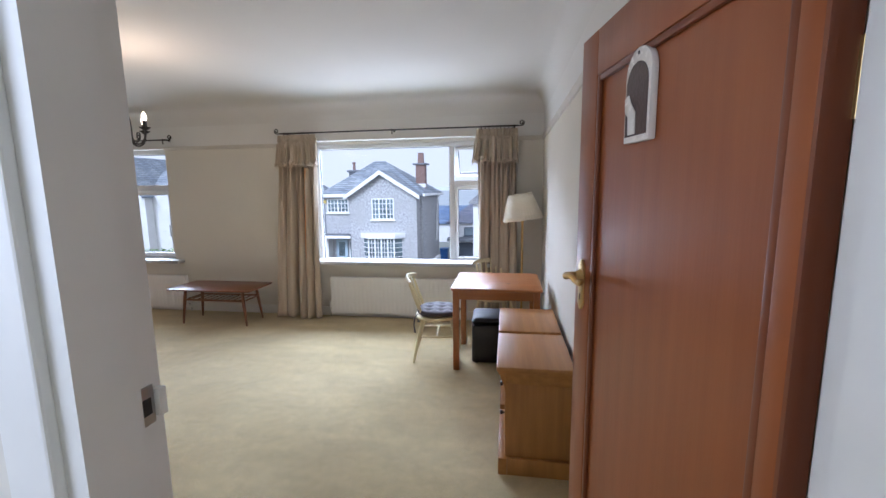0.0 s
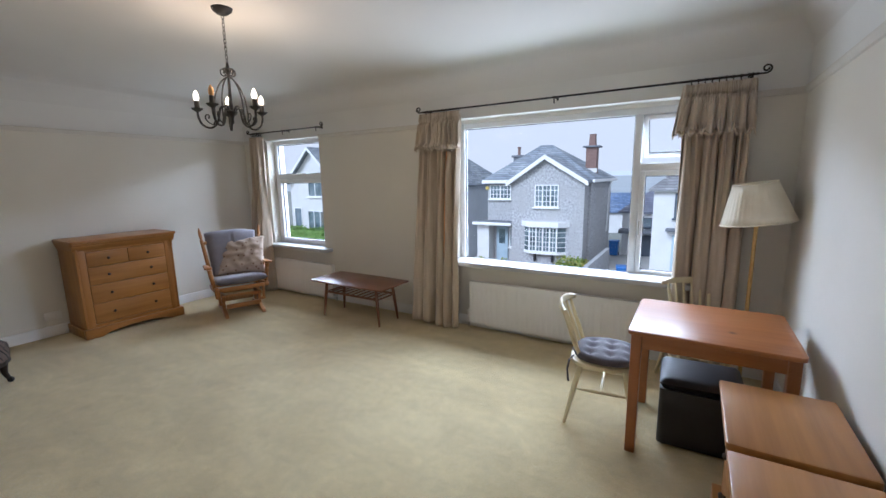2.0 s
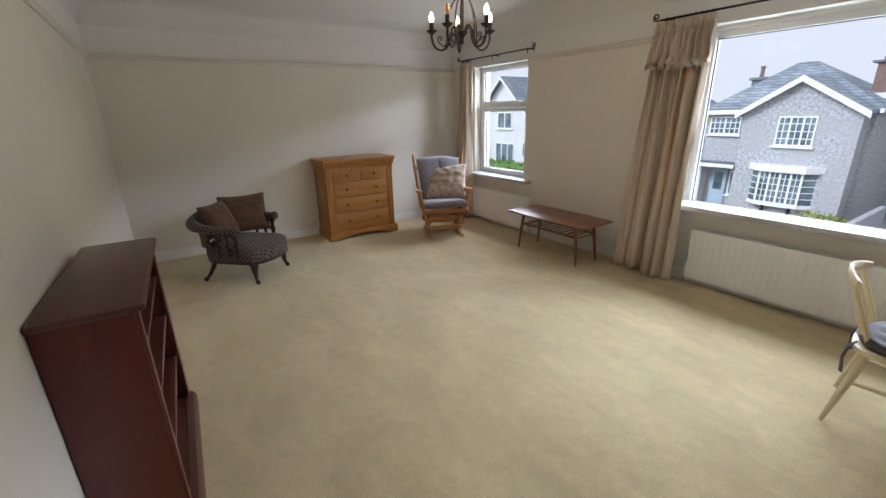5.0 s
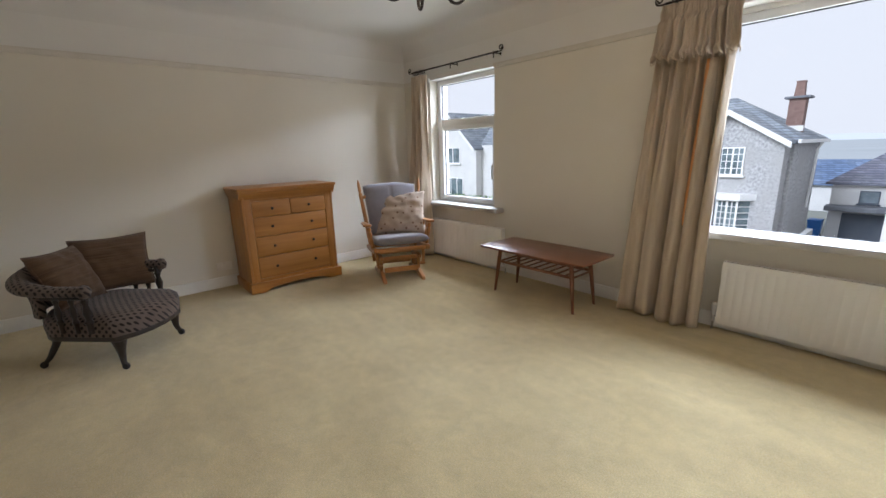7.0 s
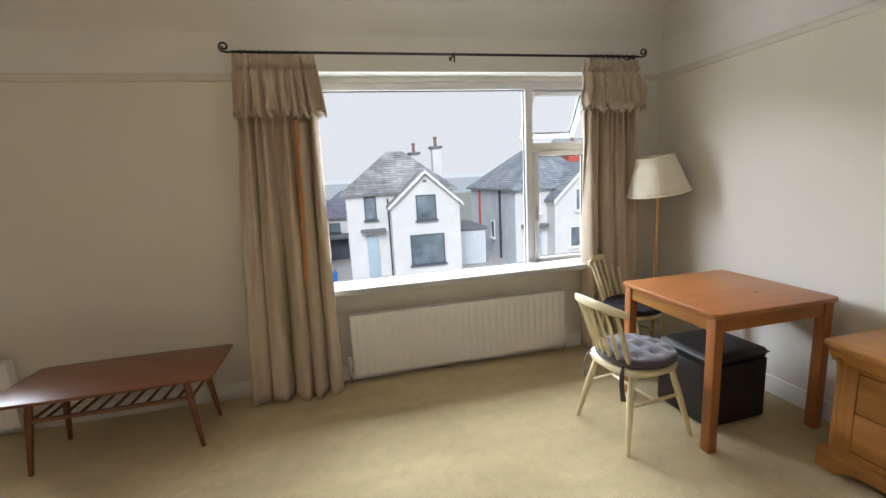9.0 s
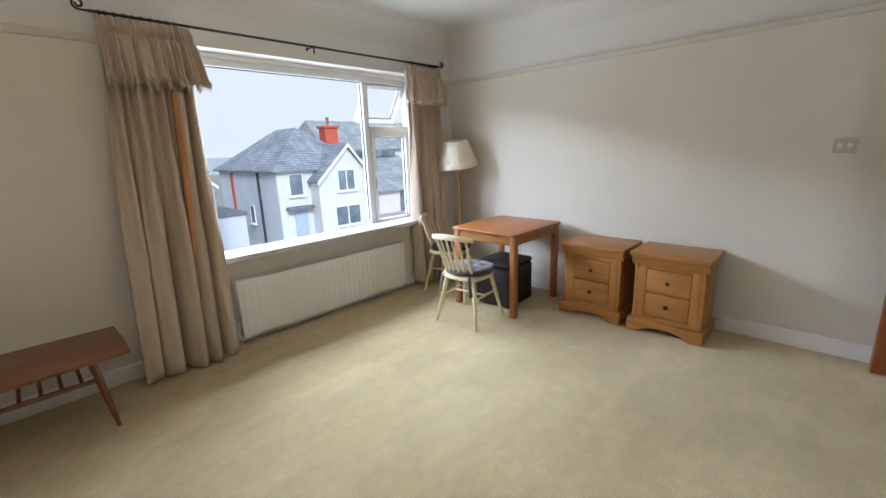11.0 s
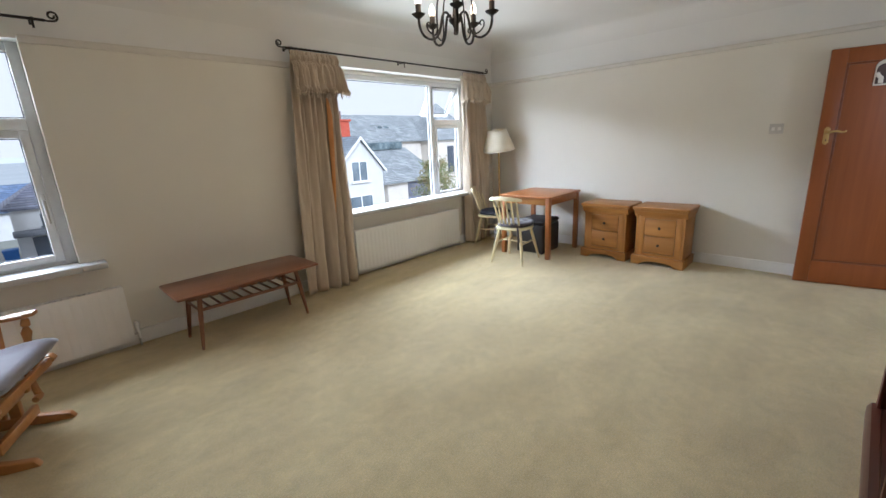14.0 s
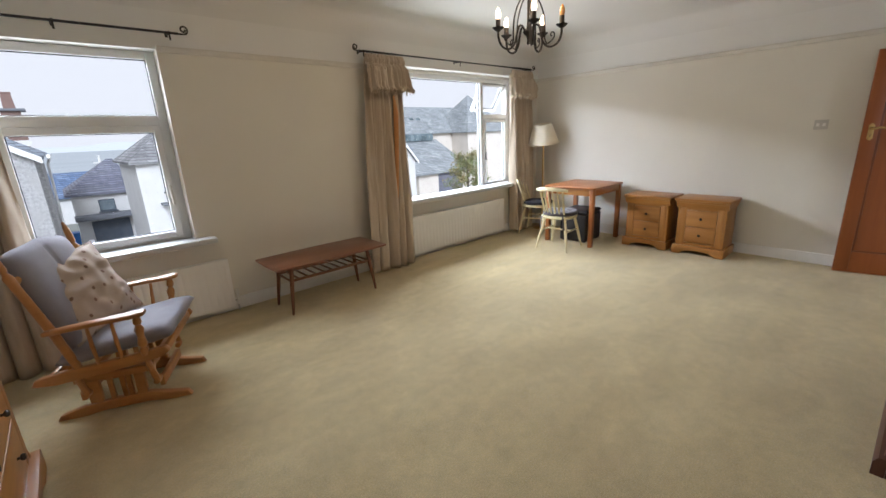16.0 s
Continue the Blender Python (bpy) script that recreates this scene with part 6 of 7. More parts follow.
def house_window(h, x0, x1, z0, z1, y, cols=2, bars=0, dark=True, sill_w=0.08, frame_w=0.06, face="y"):
    """A window in a facade: frame, mullions, glazing bars, panes and sill. face x: in a side wall at x = y."""
    w = x1 - x0
    f = bmesh.new()

    def put(bm, a, b, c, d, e, g):
        if face == "y":
            add_box(bm, a, b, y + c, y + d, e, g)
        else:
            add_box(bm, y + c, y + d, a, b, e, g)

    for a, b, e, g in ((x0, x0 + frame_w, z0, z1), (x1 - frame_w, x1, z0, z1), (x0 + frame_w, x1 - frame_w, z0, z0 + frame_w), (x0 + frame_w, x1 - frame_w, z1 - frame_w, z1)):
        put(f, a, b, -0.05, 0.05, e, g)
    for i in range(1, cols):
        xm = x0 + w * i / cols
        put(f, xm - 0.035, xm + 0.035, -0.045, 0.05, z0 + frame_w, z1 - frame_w)
    if bars:
        cw = w / cols
        for i in range(cols):
            for j in range(1, bars):
                xm = x0 + cw * i + cw * j / bars
                put(f, xm - 0.017, xm + 0.017, -0.038, -0.005, z0 + frame_w, z1 - frame_w)
        nr = max(2, round((z1 - z0) / 0.3))
        for j in range(1, nr):
            zz = z0 + (z1 - z0) * j / nr
            put(f, x0 + frame_w, x1 - frame_w, -0.036, -0.005, zz - 0.016, zz + 0.016)
    win = part("window", f, M_WHITEWOOD if bars or not dark else (M_GREYDOOR if dark == 2 else M_WHITEWOOD), h, "", 0)
    for i in range(cols):
        g = bmesh.new()
        put(g, x0 + w * i / cols + 0.02, x0 + w * (i + 1) / cols - 0.02, -0.022, -0.008, z0 + 0.03, z1 - 0.03)
        part("pane", g, M_DARKPANE if dark else M_PANE2, win, "", 0)
    s = bmesh.new()
    put(s, x0 - 0.08, x1 + 0.08, -0.16, 0.02, z0 - sill_w, z0)
    part("sill", s, M_GREYDOOR if dark == 2 else M_WHITEWOOD, win, "", 0)
    return win


def gable_wall(x0, x1, xa, ze, za, y0, y1, zg=GZ):
    return prism([(x0, zg), (x1, zg), (x1, ze), (xa, za), (x0, ze)], "y", y0, y1)


def gable_roof(x0, x1, xa, ze, za, y0, y1, t=0.12, over=0.18):
    """Two slabs from the eaves to the apex."""
    bm = bmesh.new()
    for xe, s in ((x0, -1), (x1, 1)):
        sl = (za - ze) / abs(xa - xe)
        xo, zo = xe + s * over, ze - sl * over
        add_prism(bm, [(xa, za + 0.05), (xo, zo + 0.05), (xo, zo + 0.05 + t), (xa, za + 0.05 + t)], "y", y0, y1)
    return bm


def bargeboard(x0, x1, xa, ze, za, y, over=0.2, wd=0.2):
    bm = bmesh.new()
    for xe, s in ((x0, -1), (x1, 1)):
        sl = (za - ze) / abs(xa - xe)
        xo, zo = xe + s * over, ze - sl * over
        add_prism(bm, [(xa, za + 0.14), (xo, zo + 0.14), (xo, zo + 0.14 - wd), (xa, za + 0.14 - wd)], "y", y - 0.06, y)
    return bm


def chimney(h, x, y, z0, z1, w, d, mat, pots=1, capmat=None, potmat=None):
    c = part("chimney", box(x - w / 2, x + w / 2, y - d / 2, y + d / 2, z0, z1), mat, h, "", 0)
    part("cap", box(x - w / 2 - 0.12, x + w / 2 + 0.12, y - d / 2 - 0.1, y + d / 2 + 0.1, z1, z1 + 0.14, 0.02), capmat or M_CANOPY, c)
    for i in range(pots):
        px = x + (i - (pots - 1) / 2) * 0.3
        part("chimney_pot", lathe([(0.13, z1 + 0.14), (0.10, z1 + 0.2), (0.09, z1 + 0.58), (0.12, z1 + 0.62), (0.12, z1 + 0.7)], 12, (px, y, 0)), potmat or M_BRICK, c)
    return c


K = 1.12


def across(x, y, z=1.5):
    """Sets things across the street out from a point of view in the room, at their true distance."""
    return Matrix.Translation((x, y, z)) @ Matrix.Scale(K, 4) @ Matrix.Translation((-x, -y, -z))


def put_house(label, x, y):
    return thing("house", across(x, y), label, "house", "houses across the street")


# grey pebbledash house
h = put_house("grey pebbledash house with a gabled bay and slate roof", 2.43, 1.2)
part("wall", box(-8.6, -2.35, 25.0, 31.0, GZ, 1.3), M_PEBBLE, h, "grey pebbledash wall", 0)
part("wall", gable_wall(-6.6, -2.5, -4.6, 1.3, 2.55, 24.0, 25.0), M_PEBBLE, h, "grey pebbledash gable", 0)
part("roof", hip_roof(-8.6, -2.35, 25.0, 31.0, 1.42, 3.55, ((-6.25, 28.0), (-5.5, 28.0))), M_SLATE, h, "blue-grey slate roof", 0)
part("roof", gable_roof(-6.6, -2.5, -4.6, 1.3, 2.6, 23.7, 28.0, over=0.25), M_SLATE, h, "slate roof of the gable", 0)
part("bargeboard", bargeboard(-6.6, -2.5, -4.6, 1.3, 2.6, 23.7, 0.25, 0.24), M_WHITEWOOD, h, "white painted bargeboard", 0)
part("gutter", box(-8.85, -6.7, 24.62, 24.76, 1.2, 1.4, 0.02), M_WHITEWOOD, h, "", 0)
part("gutter", box(-2.12, -2.0, 24.0, 31.2, 1.22, 1.38, 0.02), M_WHITEWOOD, h, "", 0)
part("drainpipe", tube([(-2.05, 29.5, 1.25), (-2.2, 29.5, 0.9), (-2.28, 29.5, -2.0)], 0.06, 8), M_WHITEWOOD, h)
ch = part("chimney", box(-3.15, -2.55, 26.9, 27.5, 1.2, 3.2), M_BRICK, h, "brown brick chimney", 0)
part("cap", box(-3.32, -2.38, 26.75, 27.65, 3.2, 3.3, 0.02), M_CANOPY, ch)
part("chimney_pot", lathe([(0.27, 3.3), (0.22, 3.9), (0.24, 3.92), (0.24, 3.97), (0.18, 3.97)], 4, (-2.85, 27.2, 0), Matrix.Rotation(radians(45), 4, "Z")), M_BRICK, ch, "tapered square pot", 0)
part("flashing", box(-3.22, -2.48, 26.85, 26.9, 1.75, 2.0), M_RENDER, ch, "pale mortar flashing", 0)
chimney(h, -8.1, 29.0, 1.4, 2.9, 0.6, 0.6, M_CANOPY, 1)
house_window(h, -5.22, -3.86, -0.12, 1.12, 24.0, 3, 2, False)
w = house_window(h, -8.45, -7.05, 0.25, 1.1, 25.0, 2, 3, False)
bay = part("bay_window", prism([(-5.85, 24.02), (-5.4, 23.62), (-3.8, 23.62), (-3.35, 24.02)], "z", -2.75, -2.62), M_WHITEWOOD, h, "white shallow bay window", 0)
part("bay_roof", prism([(-6.0, 24.02), (-5.5, 23.45), (-3.7, 23.45), (-3.2, 24.02)], "z", -1.2, -0.92), M_WHITEWOOD, bay, "", 0)
for xx in (-5.1, -4.1):
    part("bracket", box(xx - 0.03, xx + 0.03, 23.7, 24.0, -3.2, -2.75), M_DRAIN, bay, "", 0)
part("bay_glass", prism([(-5.8, 24.02), (-5.38, 23.68), (-3.82, 23.68), (-3.4, 24.02)], "z", -2.62, -1.2), M_PANE2, bay, "", 0)
fb = bmesh.new()
for i in range(9):
    xx = -5.38 + 1.56 * i / 8
    big = i % 2 == 0
    add_box(fb, xx - (0.04 if big else 0.014), xx + (0.04 if big else 0.014), 23.63, 23.67, -2.62, -1.2)
for j in range(6):
    zz = -2.6 + 1.38 * j / 5
    e = 0.04 if j in (0, 5) else 0.013
    add_box(fb, -5.34, -3.86, 23.632, 23.668, zz - e, zz + e)
    for sx, px in ((-1, -5.8), (1, -3.4)):
        add_tube(fb, [(px, 24.0, zz), (-4.6 + sx * 0.79, 23.64, zz)], 0.02, 4)
part("bay_bars", fb, M_WHITEWOOD, bay, "", 0)
part("porch_wall", box(-9.0, -8.2, 24.3, 25.0, GZ, -1.25), M_RENDER, h, "white rendered porch", 0)
part("porch_roof", box(-9.1, -6.6, 23.9, 25.0, -1.25, -1.08, 0.02), M_CANOPY, h, "flat porch roof with a brick-red edge")
part("porch_fascia", box(-9.12, -6.58, 23.85, 23.9, -1.27, -1.1, 0.01), M_WHITEWOOD, h, "white porch fascia")
dr = part("front_door", box(-7.95, -7.2, 24.9, 25.0, GZ + 0.3, -1.45, 0.01), M_BLUEDOOR, h, "blue-grey glazed front door")
part("door_glass", box(-7.78, -7.38, 24.885, 24.905, -2.5, -1.6), M_PANE2, dr, "", 0)
house_window(h, -7.1, -6.72, -2.7, -1.5, 24.97, 1, 0, False)
part("boundary_wall", box(-9.5, -2.6, 21.4, 21.65, GZ, -3.25), M_BRICK, h, "low red brick garden wall", 0)
part("side_wall", box(-1.55, -1.35, 19.6, 25.5, GZ, -2.45), M_PEBBLE, h, "pebbledash side wall", 0)
for x, y in ((-8.4, 23.6), (-7.0, 23.7)):
    p = thing("flower_pot", across(2.43, 1.2) @ pose(x, y, GZ + 0.06), "terracotta flower pot with a small plant by the door", "flower pot", "flower pots")
    part("pot", lathe([(0.16, 0), (0.22, 0.36), (0.25, 0.37), (0.25, 0.42), (0.2, 0.42), (0.19, 0.36)], 14), M_POT, p)
    lf = bmesh.new()
    rnd = random.Random(int(x * 10))
    for k in range(60):
        a, r = rnd.uniform(0, 6.28), rnd.uniform(0, 0.25)
        c = Vector((r * math.cos(a), r * math.sin(a), rnd.uniform(0.4, 0.75)))
        u, v = Vector((rnd.uniform(-1, 1), rnd.uniform(-1, 1), rnd.uniform(-1, 1))).normalized() * 0.07, Vector((rnd.uniform(-1, 1), rnd.uniform(-1, 1), rnd.uniform(-1, 1))).normalized() * 0.05
        lf.faces.new([lf.verts.new(q) for q in (c - u, c + v, c + u, c - v)])
    part("plant", lf, M_LEAF, p, "", 0)


def leaf_mass(rnd, n, pick, size):
    bm = bmesh.new()
    for _ in range(n):
        c = Vector(pick(rnd))
        u = Vector((rnd.uniform(-1, 1), rnd.uniform(-1, 1), rnd.uniform(-0.7, 0.7))).normalized() * size * rnd.uniform(0.6, 1.3)
        v = u.cross(Vector((rnd.uniform(-1, 1), rnd.uniform(-1, 1), rnd.uniform(-1, 1)))).normalized() * size * rnd.uniform(0.35, 0.7)
        bm.faces.new([bm.verts.new(q) for q in (c - u, c + v, c + u, c - v)])
    return bm


def bush(x, y, z, r, hgt, mat, seed, label):
    rnd = random.Random(seed)
    lobes = [(rnd.uniform(-0.5, 0.5) * r, rnd.uniform(-0.5, 0.5) * r, rnd.uniform(0.35, 0.75) * hgt, rnd.uniform(0.4, 0.62) * r) for _ in range(11)]

    def pick(q):
        a, b, c, s = q.choice(lobes)
        d = Vector((q.gauss(0, 1), q.gauss(0, 1), q.gauss(0, 1))).normalized() * s * q.uniform(0.7, 1.05)
        return (a + d.x, b + d.y, max(0.05, c + d.z * 0.8))

    t = thing("shrub", across(2.43, 1.2) @ pose(x, y, z), label, "shrub")
    part("foliage", leaf_mass(rnd, 2600, pick, 0.075), mat, t, "", 0)
    st = bmesh.new()
    for k in range(5):
        a = k * 1.3
        add_tube(st, [(0.1 * math.cos(a), 0.1 * math.sin(a), 0), (0.35 * r * math.cos(a), 0.35 * r * math.sin(a), hgt * 0.6)], [0.03, 0.012], 5)
    part("stems", st, M_BARK, t)
    return t


bush(-2.3, 21.2, GZ + 0.06, 0.95, 1.75, M_LEAF, 5, "yellow-green rounded garden shrub")
bush(-4.2, 21.0, GZ + 0.06, 0.28, 0.7, M_LEAF, 6, "small yellow garden shrub by the wall")


def wheelie_bin(x, y, rz):
    b = thing("wheeled_bin", across(2.43, 1.2) @ pose(x, y, GZ + 0.06, 0, 0, rz), "blue plastic wheeled bin beside the house", "bin", "wheeled bins")
    bm = bmesh.new()
    lo = [bm.verts.new(q) for q in ((-0.24, -0.26, 0.04), (0.24, -0.26, 0.04), (0.24, 0.26, 0.04), (-0.24, 0.26, 0.04))]
    hi = [bm.verts.new(q) for q in ((-0.29, -0.34, 0.98), (0.29, -0.34, 0.98), (0.29, 0.36, 0.98), (-0.29, 0.36, 0.98))]
    bm.faces.new(lo[::-1]), bm.faces.new(hi)
    for k in range(4):
        bm.faces.new((lo[k], lo[(k + 1) % 4], hi[(k + 1) % 4], hi[k]))
    part("body", bm, M_BIN, b)
    part("lid", box(-0.31, 0.31, -0.38, 0.38, 0.98, 1.06, 0.025), M_BIN, b)
    for sx in (-0.27, 0.27):
        part("wheel", lathe([(0.1, -0.025), (0.1, 0.025)], 14, (sx, 0.3, 0.1), Matrix.Rotation(radians(90), 4, "Y")), M_GASKET, b)


wheelie_bin(-0.3, 23.0, 10)
wheelie_bin(-2.05, 31.6, 0)

h = bpy.data.objects["house"]
part("alarm_box", box(-8.72, -8.5, 24.9, 25.0, 0.82, 1.02, 0.02), surf("yellow_plastic", (0.55, 0.42, 0.10), (0.62, 0.48, 0.14), 5, 0.5), h, "yellow alarm box")
part("planter", box(-6.6, -3.0, 23.1, 23.35, GZ, GZ + 0.42, 0.02), M_BRICK, h, "low brick flower bed")
part("forecourt", box(-9.5, -2.6, 21.65, 23.1, GZ + 0.055, GZ + 0.075), M_BRICKPAVE, h, "red brick forecourt", 0)
part("house_sign", box(-3.85, -3.5, 23.06, 23.1, GZ + 0.12, GZ + 0.32), M_WHITEWOOD, h, "small white sign", 0)
part("drainpipe", tube([(-2.62, 24.9, -1.7), (-2.62, 24.6, -1.72), (-2.62, 24.55, GZ)], 0.05, 8), M_DRAIN, h)

# white garage annexe, set back between the houses
h = thing("house", pose(0, 0, 0), "small white annexe with a garage door and pyramid slate roof", "house", "houses across the street")
part("wall", box(-2.2, 1.2, 36.0, 42.0, GG, -1.3), M_RENDER, h, "white rendered wall", 0)
part("roof", hip_roof(-2.2, 1.2, 36.0, 42.0, -1.2, 0.85, ((0.15, 38.6), (0.5, 38.6)), 0.3), M_SLATE3, h, "purple-grey slate roof", 0)
part("canopy", box(-2.3, 1.0, 34.9, 36.0, -2.8, -2.52, 0.03), M_CANOPY, h)
part("garage_door", box(-1.55, 0.45, 35.9, 36.02, GG + 0.05, -3.0), M_GREYDOOR, h, "dark grey garage door", 0)
house_window(h, -0.95, -0.1, -2.4, -1.65, 36.0, 1, 0, 2)

# white gabled house
h = put_house("white rendered house with a steep gable and hipped slate roof", 0.66, 2.1)
part("wall", box(0.55, 6.5, 25.0, 31.5, GZ, 0.75), M_RENDER, h, "white rendered wall", 0)
part("wall", gable_wall(2.85, 6.6, 4.73, 0.1, 1.75, 24.0, 26.5), M_RENDER, h, "white rendered gable", 0)
part("roof", hip_roof(0.55, 6.5, 25.0, 31.5, 0.86, 3.2, ((3.2, 28.0), (4.2, 28.0))), M_SLATE2, h, "weathered slate roof", 0)
part("roof", gable_roof(2.85, 6.6, 4.73, 0.1, 1.78, 23.8, 27.6), M_SLATE2, h, "slate roof of the gable", 0)
part("bargeboard", bargeboard(2.85, 6.6, 4.73, 0.1, 1.78, 23.8, 0.18, 0.16), M_WHITEWOOD, h, "white painted bargeboard", 0)
chimney(h, 6.2, 27.6, 1.0, 3.25, 0.5, 0.6, M_RENDER, 1)
chimney(h, 5.0, 28.6, 2.2, 3.0, 0.5, 0.6, M_RENDER, 1)
house_window(h, 4.19, 5.28, -0.72, 0.62, 24.0, 1, 0, 2)
house_window(h, 3.77, 5.65, -3.15, -1.5, 24.0, 1, 0, 2)
house_window(h, 1.5, 2.15, -0.6, 0.65, 25.0, 1, 0, 2)
part("canopy", box(1.2, 2.55, 24.4, 25.0, -1.22, -1.1, 0.02), M_CANOPY, h)
part("front_door", box(1.5, 2.12, 24.92, 25.0, GZ + 0.06, -1.45, 0.01), M_BLUEDOOR, h, "blue-grey front door")
part("drainpipe", tube([(2.78, 24.9, 0.5), (2.78, 24.9, GZ)], 0.04, 8), M_DRAIN, h)
part("garden_wall", box(2.7, 7.6, 20.3, 20.5, GZ, -3.35), M_RENDER, h, "low white garden wall", 0)

part("garage_roof", box(6.65, 9.0, 26.5, 31.0, -1.85, -1.65, 0.03), M_CANOPY, h, "flat dark garage roof")
part("garage_wall", box(6.7, 8.9, 26.6, 30.9, GZ, -1.85), M_GREYRENDER, h, "grey-blue garage wall", 0)
part("vent", box(4.62, 4.84, 23.97, 24.0, 1.28, 1.42), M_CANOPY, h, "", 0)

# pale house with gable and long side
h = put_house("pale rendered house with a hipped slate roof and front gable", -0.55, 1.8)
part("wall", box(10.2, 16.2, 25.0, 34.0, GZ, 0.55), M_RENDER, h, "pale rendered wall", 0)
# thin grey coat that paints the shade on the west side
part("shaded_side", box(10.16, 10.2, 25.02, 33.98, GZ, 0.5), M_GREYRENDER, h, "west side with its shade put into a grey coat", 0)
part("wall", gable_wall(12.2, 16.0, 14.3, -0.15, 1.8, 24.0, 26.5), M_RENDER, h, "pale rendered gable", 0)
part("roof", hip_roof(10.2, 16.2, 25.0, 34.0, 0.6, 3.15, ((13.3, 28.2), (13.3, 31.0)), 0.3), M_SLATE, h, "blue-grey slate roof", 0)
part("roof", gable_roof(12.2, 16.0, 14.3, -0.15, 1.85, 23.8, 28.0), M_SLATE, h, "slate roof of the gable", 0)
part("bargeboard", bargeboard(12.2, 16.0, 14.3, -0.15, 1.85, 23.8, 0.18, 0.2), M_WHITEWOOD, h, "white painted bargeboard", 0)
chimney(h, 15.4, 27.6, 0.8, 3.1, 0.95, 0.8, M_REDPAINT, 1, M_REDPAINT)
house_window(h, 13.5, 14.75, -0.85, 0.45, 24.0, 2, 0, True)
house_window(h, 13.15, 15.0, -3.0, -1.75, 24.0, 2, 0, True)
house_window(h, 10.85, 11.75, -0.95, 0.35, 25.0, 1, 0, True)
house_window(h, 28.6, 29.3, -2.8, -1.6, 10.155, 1, 0, True, face="x")
part("porch", box(10.5, 12.1, 24.5, 25.0, -1.75, -1.55, 0.02), M_CANOPY, h)
part("front_door", box(11.0, 11.8, 24.93, 25.0, GZ + 0.06, -1.8, 0.01), M_BLUEDOOR, h, "grey front door")
part("downpipe", box(10.08, 10.16, 31.5, 31.8, -2.6, 0.4), M_REDPAINT, h, "red painted strip", 0)
part("drainpipe", tube([(10.1, 27.4, 0.5), (10.1, 27.4, GZ)], 0.08, 8), M_DRAIN, h)

# long modern house
h = put_house("long house with broad slate roofs and a low garage wing", -1.8, 1.4)
part("wall", box(22.0, 40.0, 36.0, 44.0, GZ, 1.6), M_CREAMRENDER, h, "pale cream rendered wall", 0)
part("roof", hip_roof(20.0, 40.0, 36.0, 44.0, 1.7, 4.6, ((20.5, 40.0), (36.0, 40.0)), 0.4), M_SLATE5, h, "broad slate roof", 0)
part("roof", hip_roof(31.0, 37.5, 33.5, 40.0, 1.65, 5.7, ((34.2, 36.5), (34.3, 36.5)), 0.3), M_SLATE5, h, "pyramid slate roof", 0)
part("wall", box(31.0, 37.5, 33.5, 36.0, GZ, 1.6), M_CREAMRENDER, h, "pale cream rendered wall", 0)
part("clerestory", box(22.0, 27.5, 35.2, 36.0, 0.9, 1.6), M_PANE2, h, "strip of clerestory glass", 0)
part("garage_wall", box(21.5, 27.6, 30.6, 35.5, GZ, -1.8), M_CREAMRENDER, h, "cream rendered garage wall", 0)
bm = bmesh.new()
add_prism(bm, [(35.6, 0.85), (30.2, -2.05), (30.2, -1.9), (35.6, 1.0)], "x", 20.8, 28.2)
part("garage_roof", bm, M_SLATE5, h, "sloping slate garage roof", 0)
part("garage_door", box(23.9, 27.1, 30.55, 30.62, GZ + 0.06, -2.05), M_SLATE3, h, "slate grey garage door", 0)
for k in range(2):
    part("roof_window", prism([(36.6 + 0.0, 2.2), (38.0, 3.2), (38.0, 3.3), (36.6, 2.3)], "x", 26.5 + k * 0.9, 27.1 + k * 0.9), M_PANE2, h, "", 0)
part("shutter", box(32.6, 33.6, 33.44, 33.5, -2.0, 0.9), M_GREYDOOR, h, "green-grey shutter", 0)

# blue-roofed house far behind
h = put_house("distant low house with a blue-grey roof", -2.34, 1.23)
part("wall", box(-9.0, 3.0, 44.0, 50.0, GZ, -2.0), M_RENDER, h, "", 0)
part("roof", hip_roof(-9.0, 3.0, 44.0, 50.0, -1.9, -0.2, ((-6.0, 47.0), (0.0, 47.0)), 0.3), M_SLATE4, h, "", 0)
chimney(h, 0.3, 47.0, -0.6, 0.35, 0.6, 0.6, M_RENDER, 1, M_RENDER, M_RENDER)

# white house with red wing
h = put_house("white rendered house with a red painted wing and gabled slate roof", 1.43, 1.7)
part("wall", gable_wall(-26.0, -20.6, -23.3, 1.4, 3.9, 24.0, 31.0), M_RENDER, h, "white rendered gable", 0)
part("roof", gable_roof(-26.0, -20.6, -23.3, 1.4, 3.95, 23.6, 31.0), M_SLATE, h, "slate roof", 0)
part("bargeboard", bargeboard(-26.0, -20.6, -23.3, 1.4, 3.95, 23.6, 0.2, 0.2), M_WHITEWOOD, h, "", 0)
part("wall", box(-20.6, -19.35, 24.6, 31.0, GZ, 1.6), M_RENDER, h, "white rendered wall", 0)
part("wall", box(-19.35, -17.6, 25.0, 31.0, GZ, 1.6), surf("faded_red_paint", (0.42, 0.15, 0.11), (0.50, 0.20, 0.15), 4, 0.8, 0.3, 20), h, "red painted wing", 0)
part("roof", hip_roof(-23.0, -18.2, 25.0, 31.0, 1.7, 3.4, ((-22.0, 28.0), (-20.0, 28.0)), 0.3), M_SLATE, h, "slate roof of the wing", 0)
chimney(h, -19.0, 28.5, 2.6, 4.0, 0.8, 0.6, M_RENDER, 2)
house_window(h, -23.9, -22.3, 0.3, 1.5, 24.0, 2, 0, False)
house_window(h, -24.1, -22.0, -2.4, -0.8, 24.0, 3, 0, False)
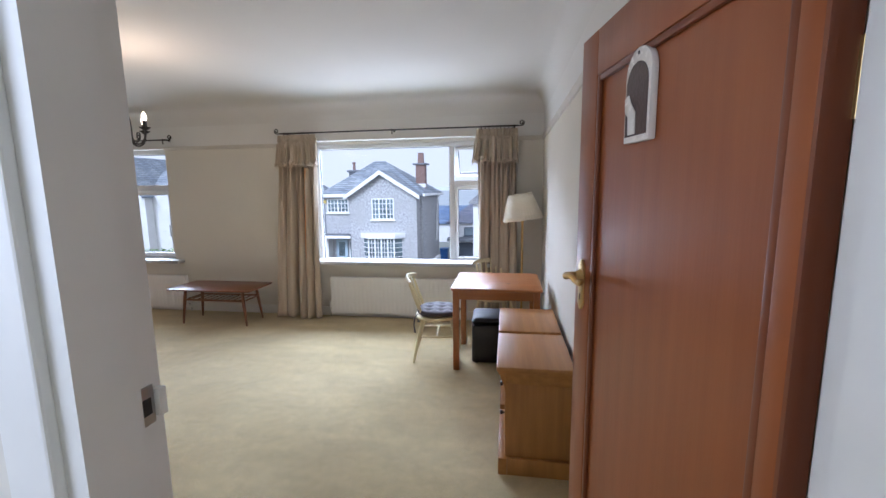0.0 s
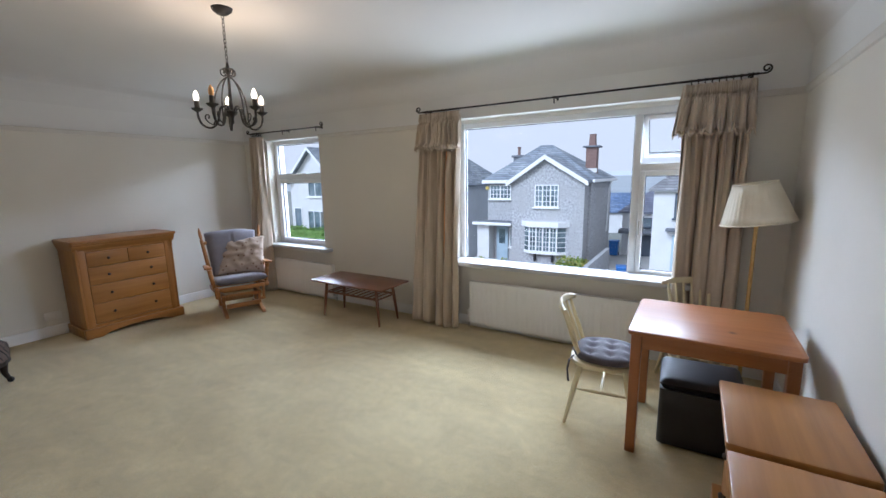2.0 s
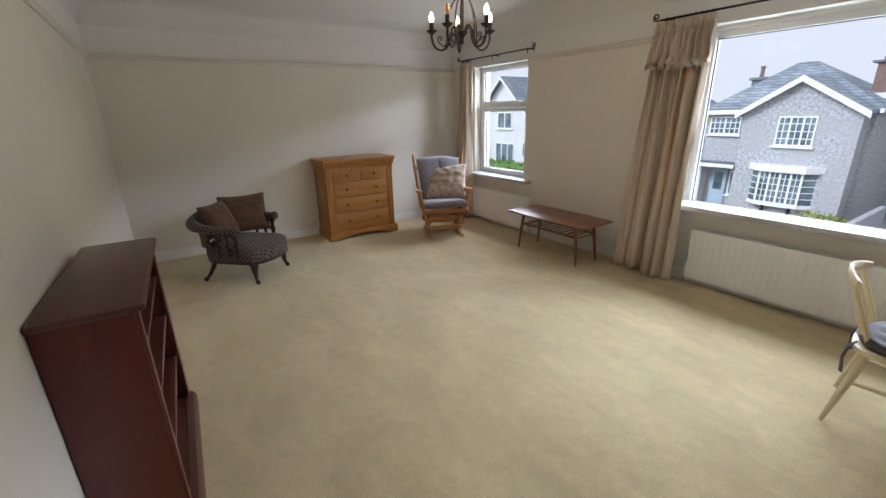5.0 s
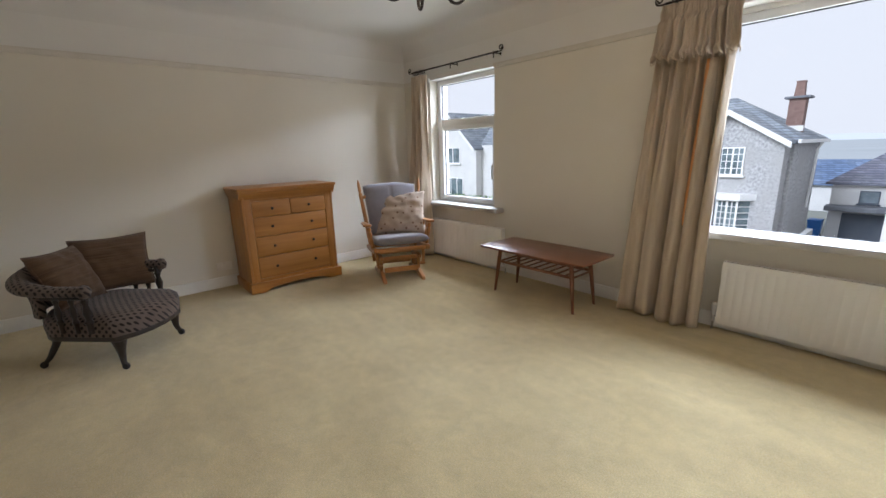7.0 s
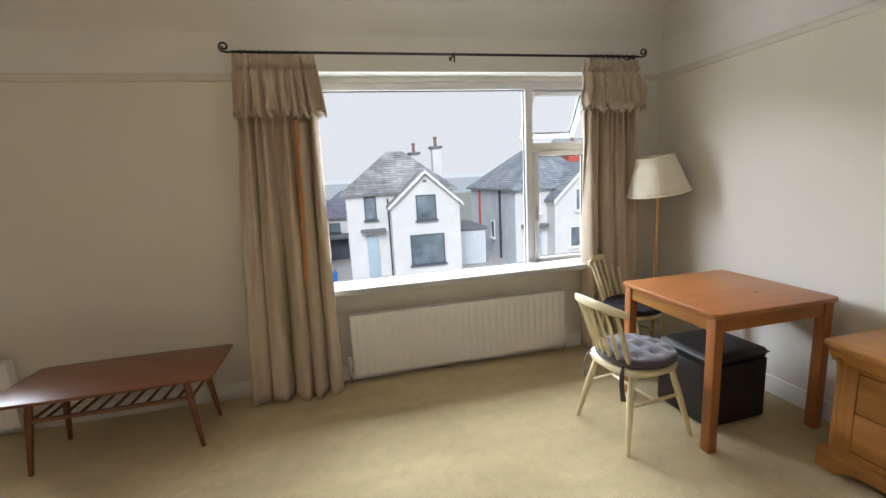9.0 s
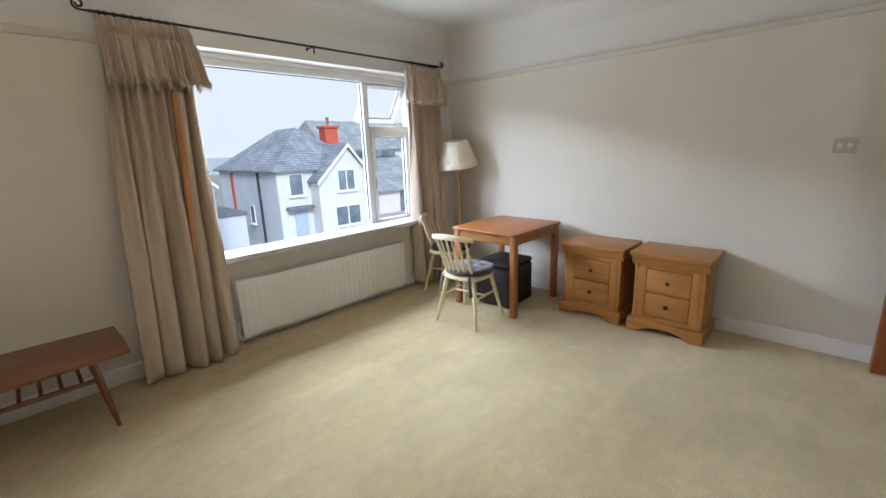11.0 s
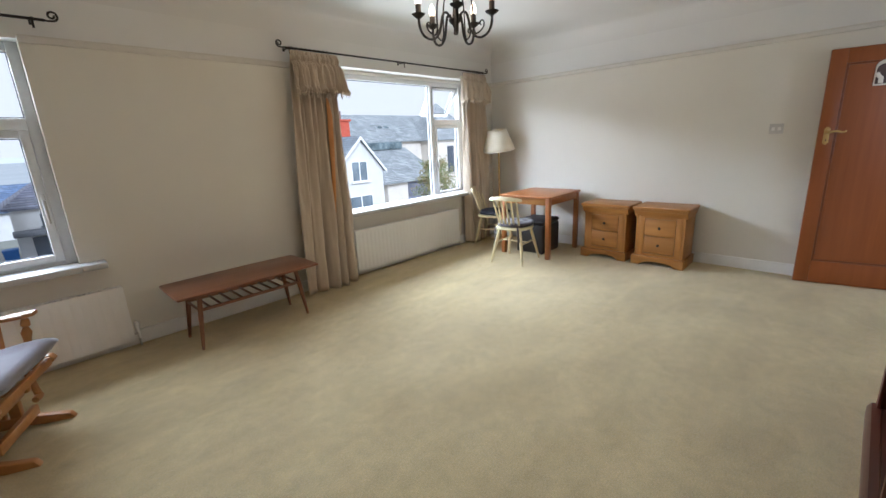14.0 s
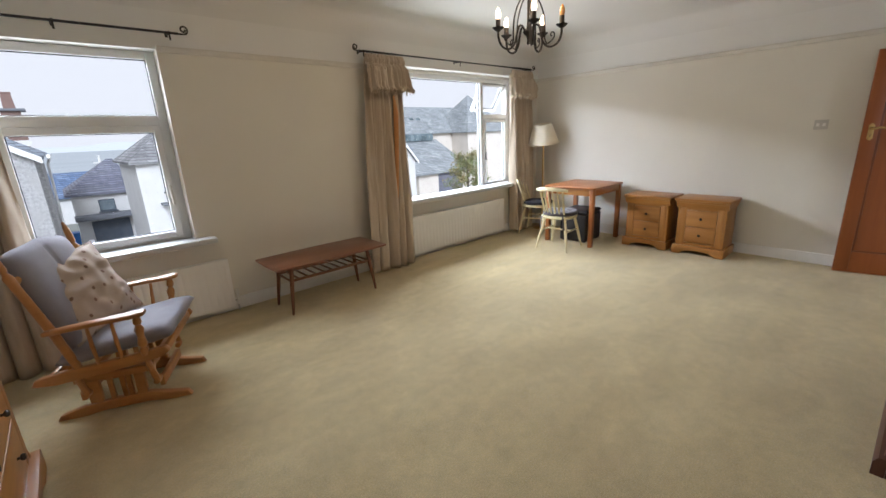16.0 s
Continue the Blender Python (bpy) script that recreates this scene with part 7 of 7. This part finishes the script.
house_window(h, -25.7, -24.8, -2.4, -0.6, 24.0, 1, 0, True)

# slate-roofed neighbour behind the grey house
h = put_house("neighbouring house with a slate roof and white window", 2.43, 1.2)
part("wall", box(-16.5, -10.6, 26.0, 32.0, GZ, 1.0), M_GREYRENDER, h, "", 0)
part("roof", hip_roof(-16.5, -10.6, 26.0, 32.0, 1.1, 3.2, ((-14.5, 29.0), (-12.5, 29.0)), 0.3), M_SLATE, h, "", 0)
house_window(h, -12.6, -11.2, -0.9, 0.6, 26.0, 2, 0, False)

# hedge shape added in place of a sloping bank of lawn
rnd = random.Random(21)
hd = thing("hedge", across(1.43, 1.7) @ pose(-22.0, 21.0, GZ + 0.06), "bright green sloping lawn bank, built as a hedge", "hedge", "", "stuff")
part("foliage", leaf_mass(rnd, 7500, lambda q: (q.uniform(-6.5, 6.5), q.uniform(-0.6, 0.6), q.uniform(0.0, 2.25) + 0.1 * math.sin(q.uniform(0, 6))), 0.12), M_BANK, hd, "", 0)
part("core", box(-6.4, 6.4, -0.5, 0.5, 0.0, 2.1, 0.1), M_BANK, hd, "", 0)


def tree(x, y, hgt, seed, label):
    rnd = random.Random(seed)
    t = thing("tree", across(-2.3, 1.2) @ pose(x, y, GZ), label, "tree")
    bm = bmesh.new()
    add_tube(bm, [(0, 0, 0), (0.05, 0, hgt * 0.3), (0.02, 0.05, hgt * 0.6), (0.1, 0.0, hgt * 0.92)], [0.11, 0.085, 0.05, 0.015], 8)
    tips = []
    for k in range(16):
        a, z = k * 2.4, hgt * (0.25 + 0.6 * k / 16)
        ln = hgt * (0.34 - 0.2 * k / 16)
        p1 = Vector((0.03, 0.02, z))
        p2 = p1 + Vector((math.cos(a) * ln * 0.5, math.sin(a) * ln * 0.5, ln * 0.25))
        p3 = p1 + Vector((math.cos(a + 0.3) * ln, math.sin(a + 0.3) * ln, ln * 0.5))
        add_tube(bm, [p1, p2, p3], [0.035, 0.02, 0.008], 5)
        tips += [p2, p3, (p2 + p3) / 2]
    part("trunk", bm, M_BARK, t)

    def pick(q):
        c = q.choice(tips)
        return (c.x + q.gauss(0, 0.2), c.y + q.gauss(0, 0.2), c.z + q.gauss(0, 0.22))

    part("crown", leaf_mass(rnd, 3600, pick, 0.085), M_TREELEAF, t, "", 0)


tree(19.6, 22.6, 4.5, 4, "young garden tree with sparse green and russet leaves")
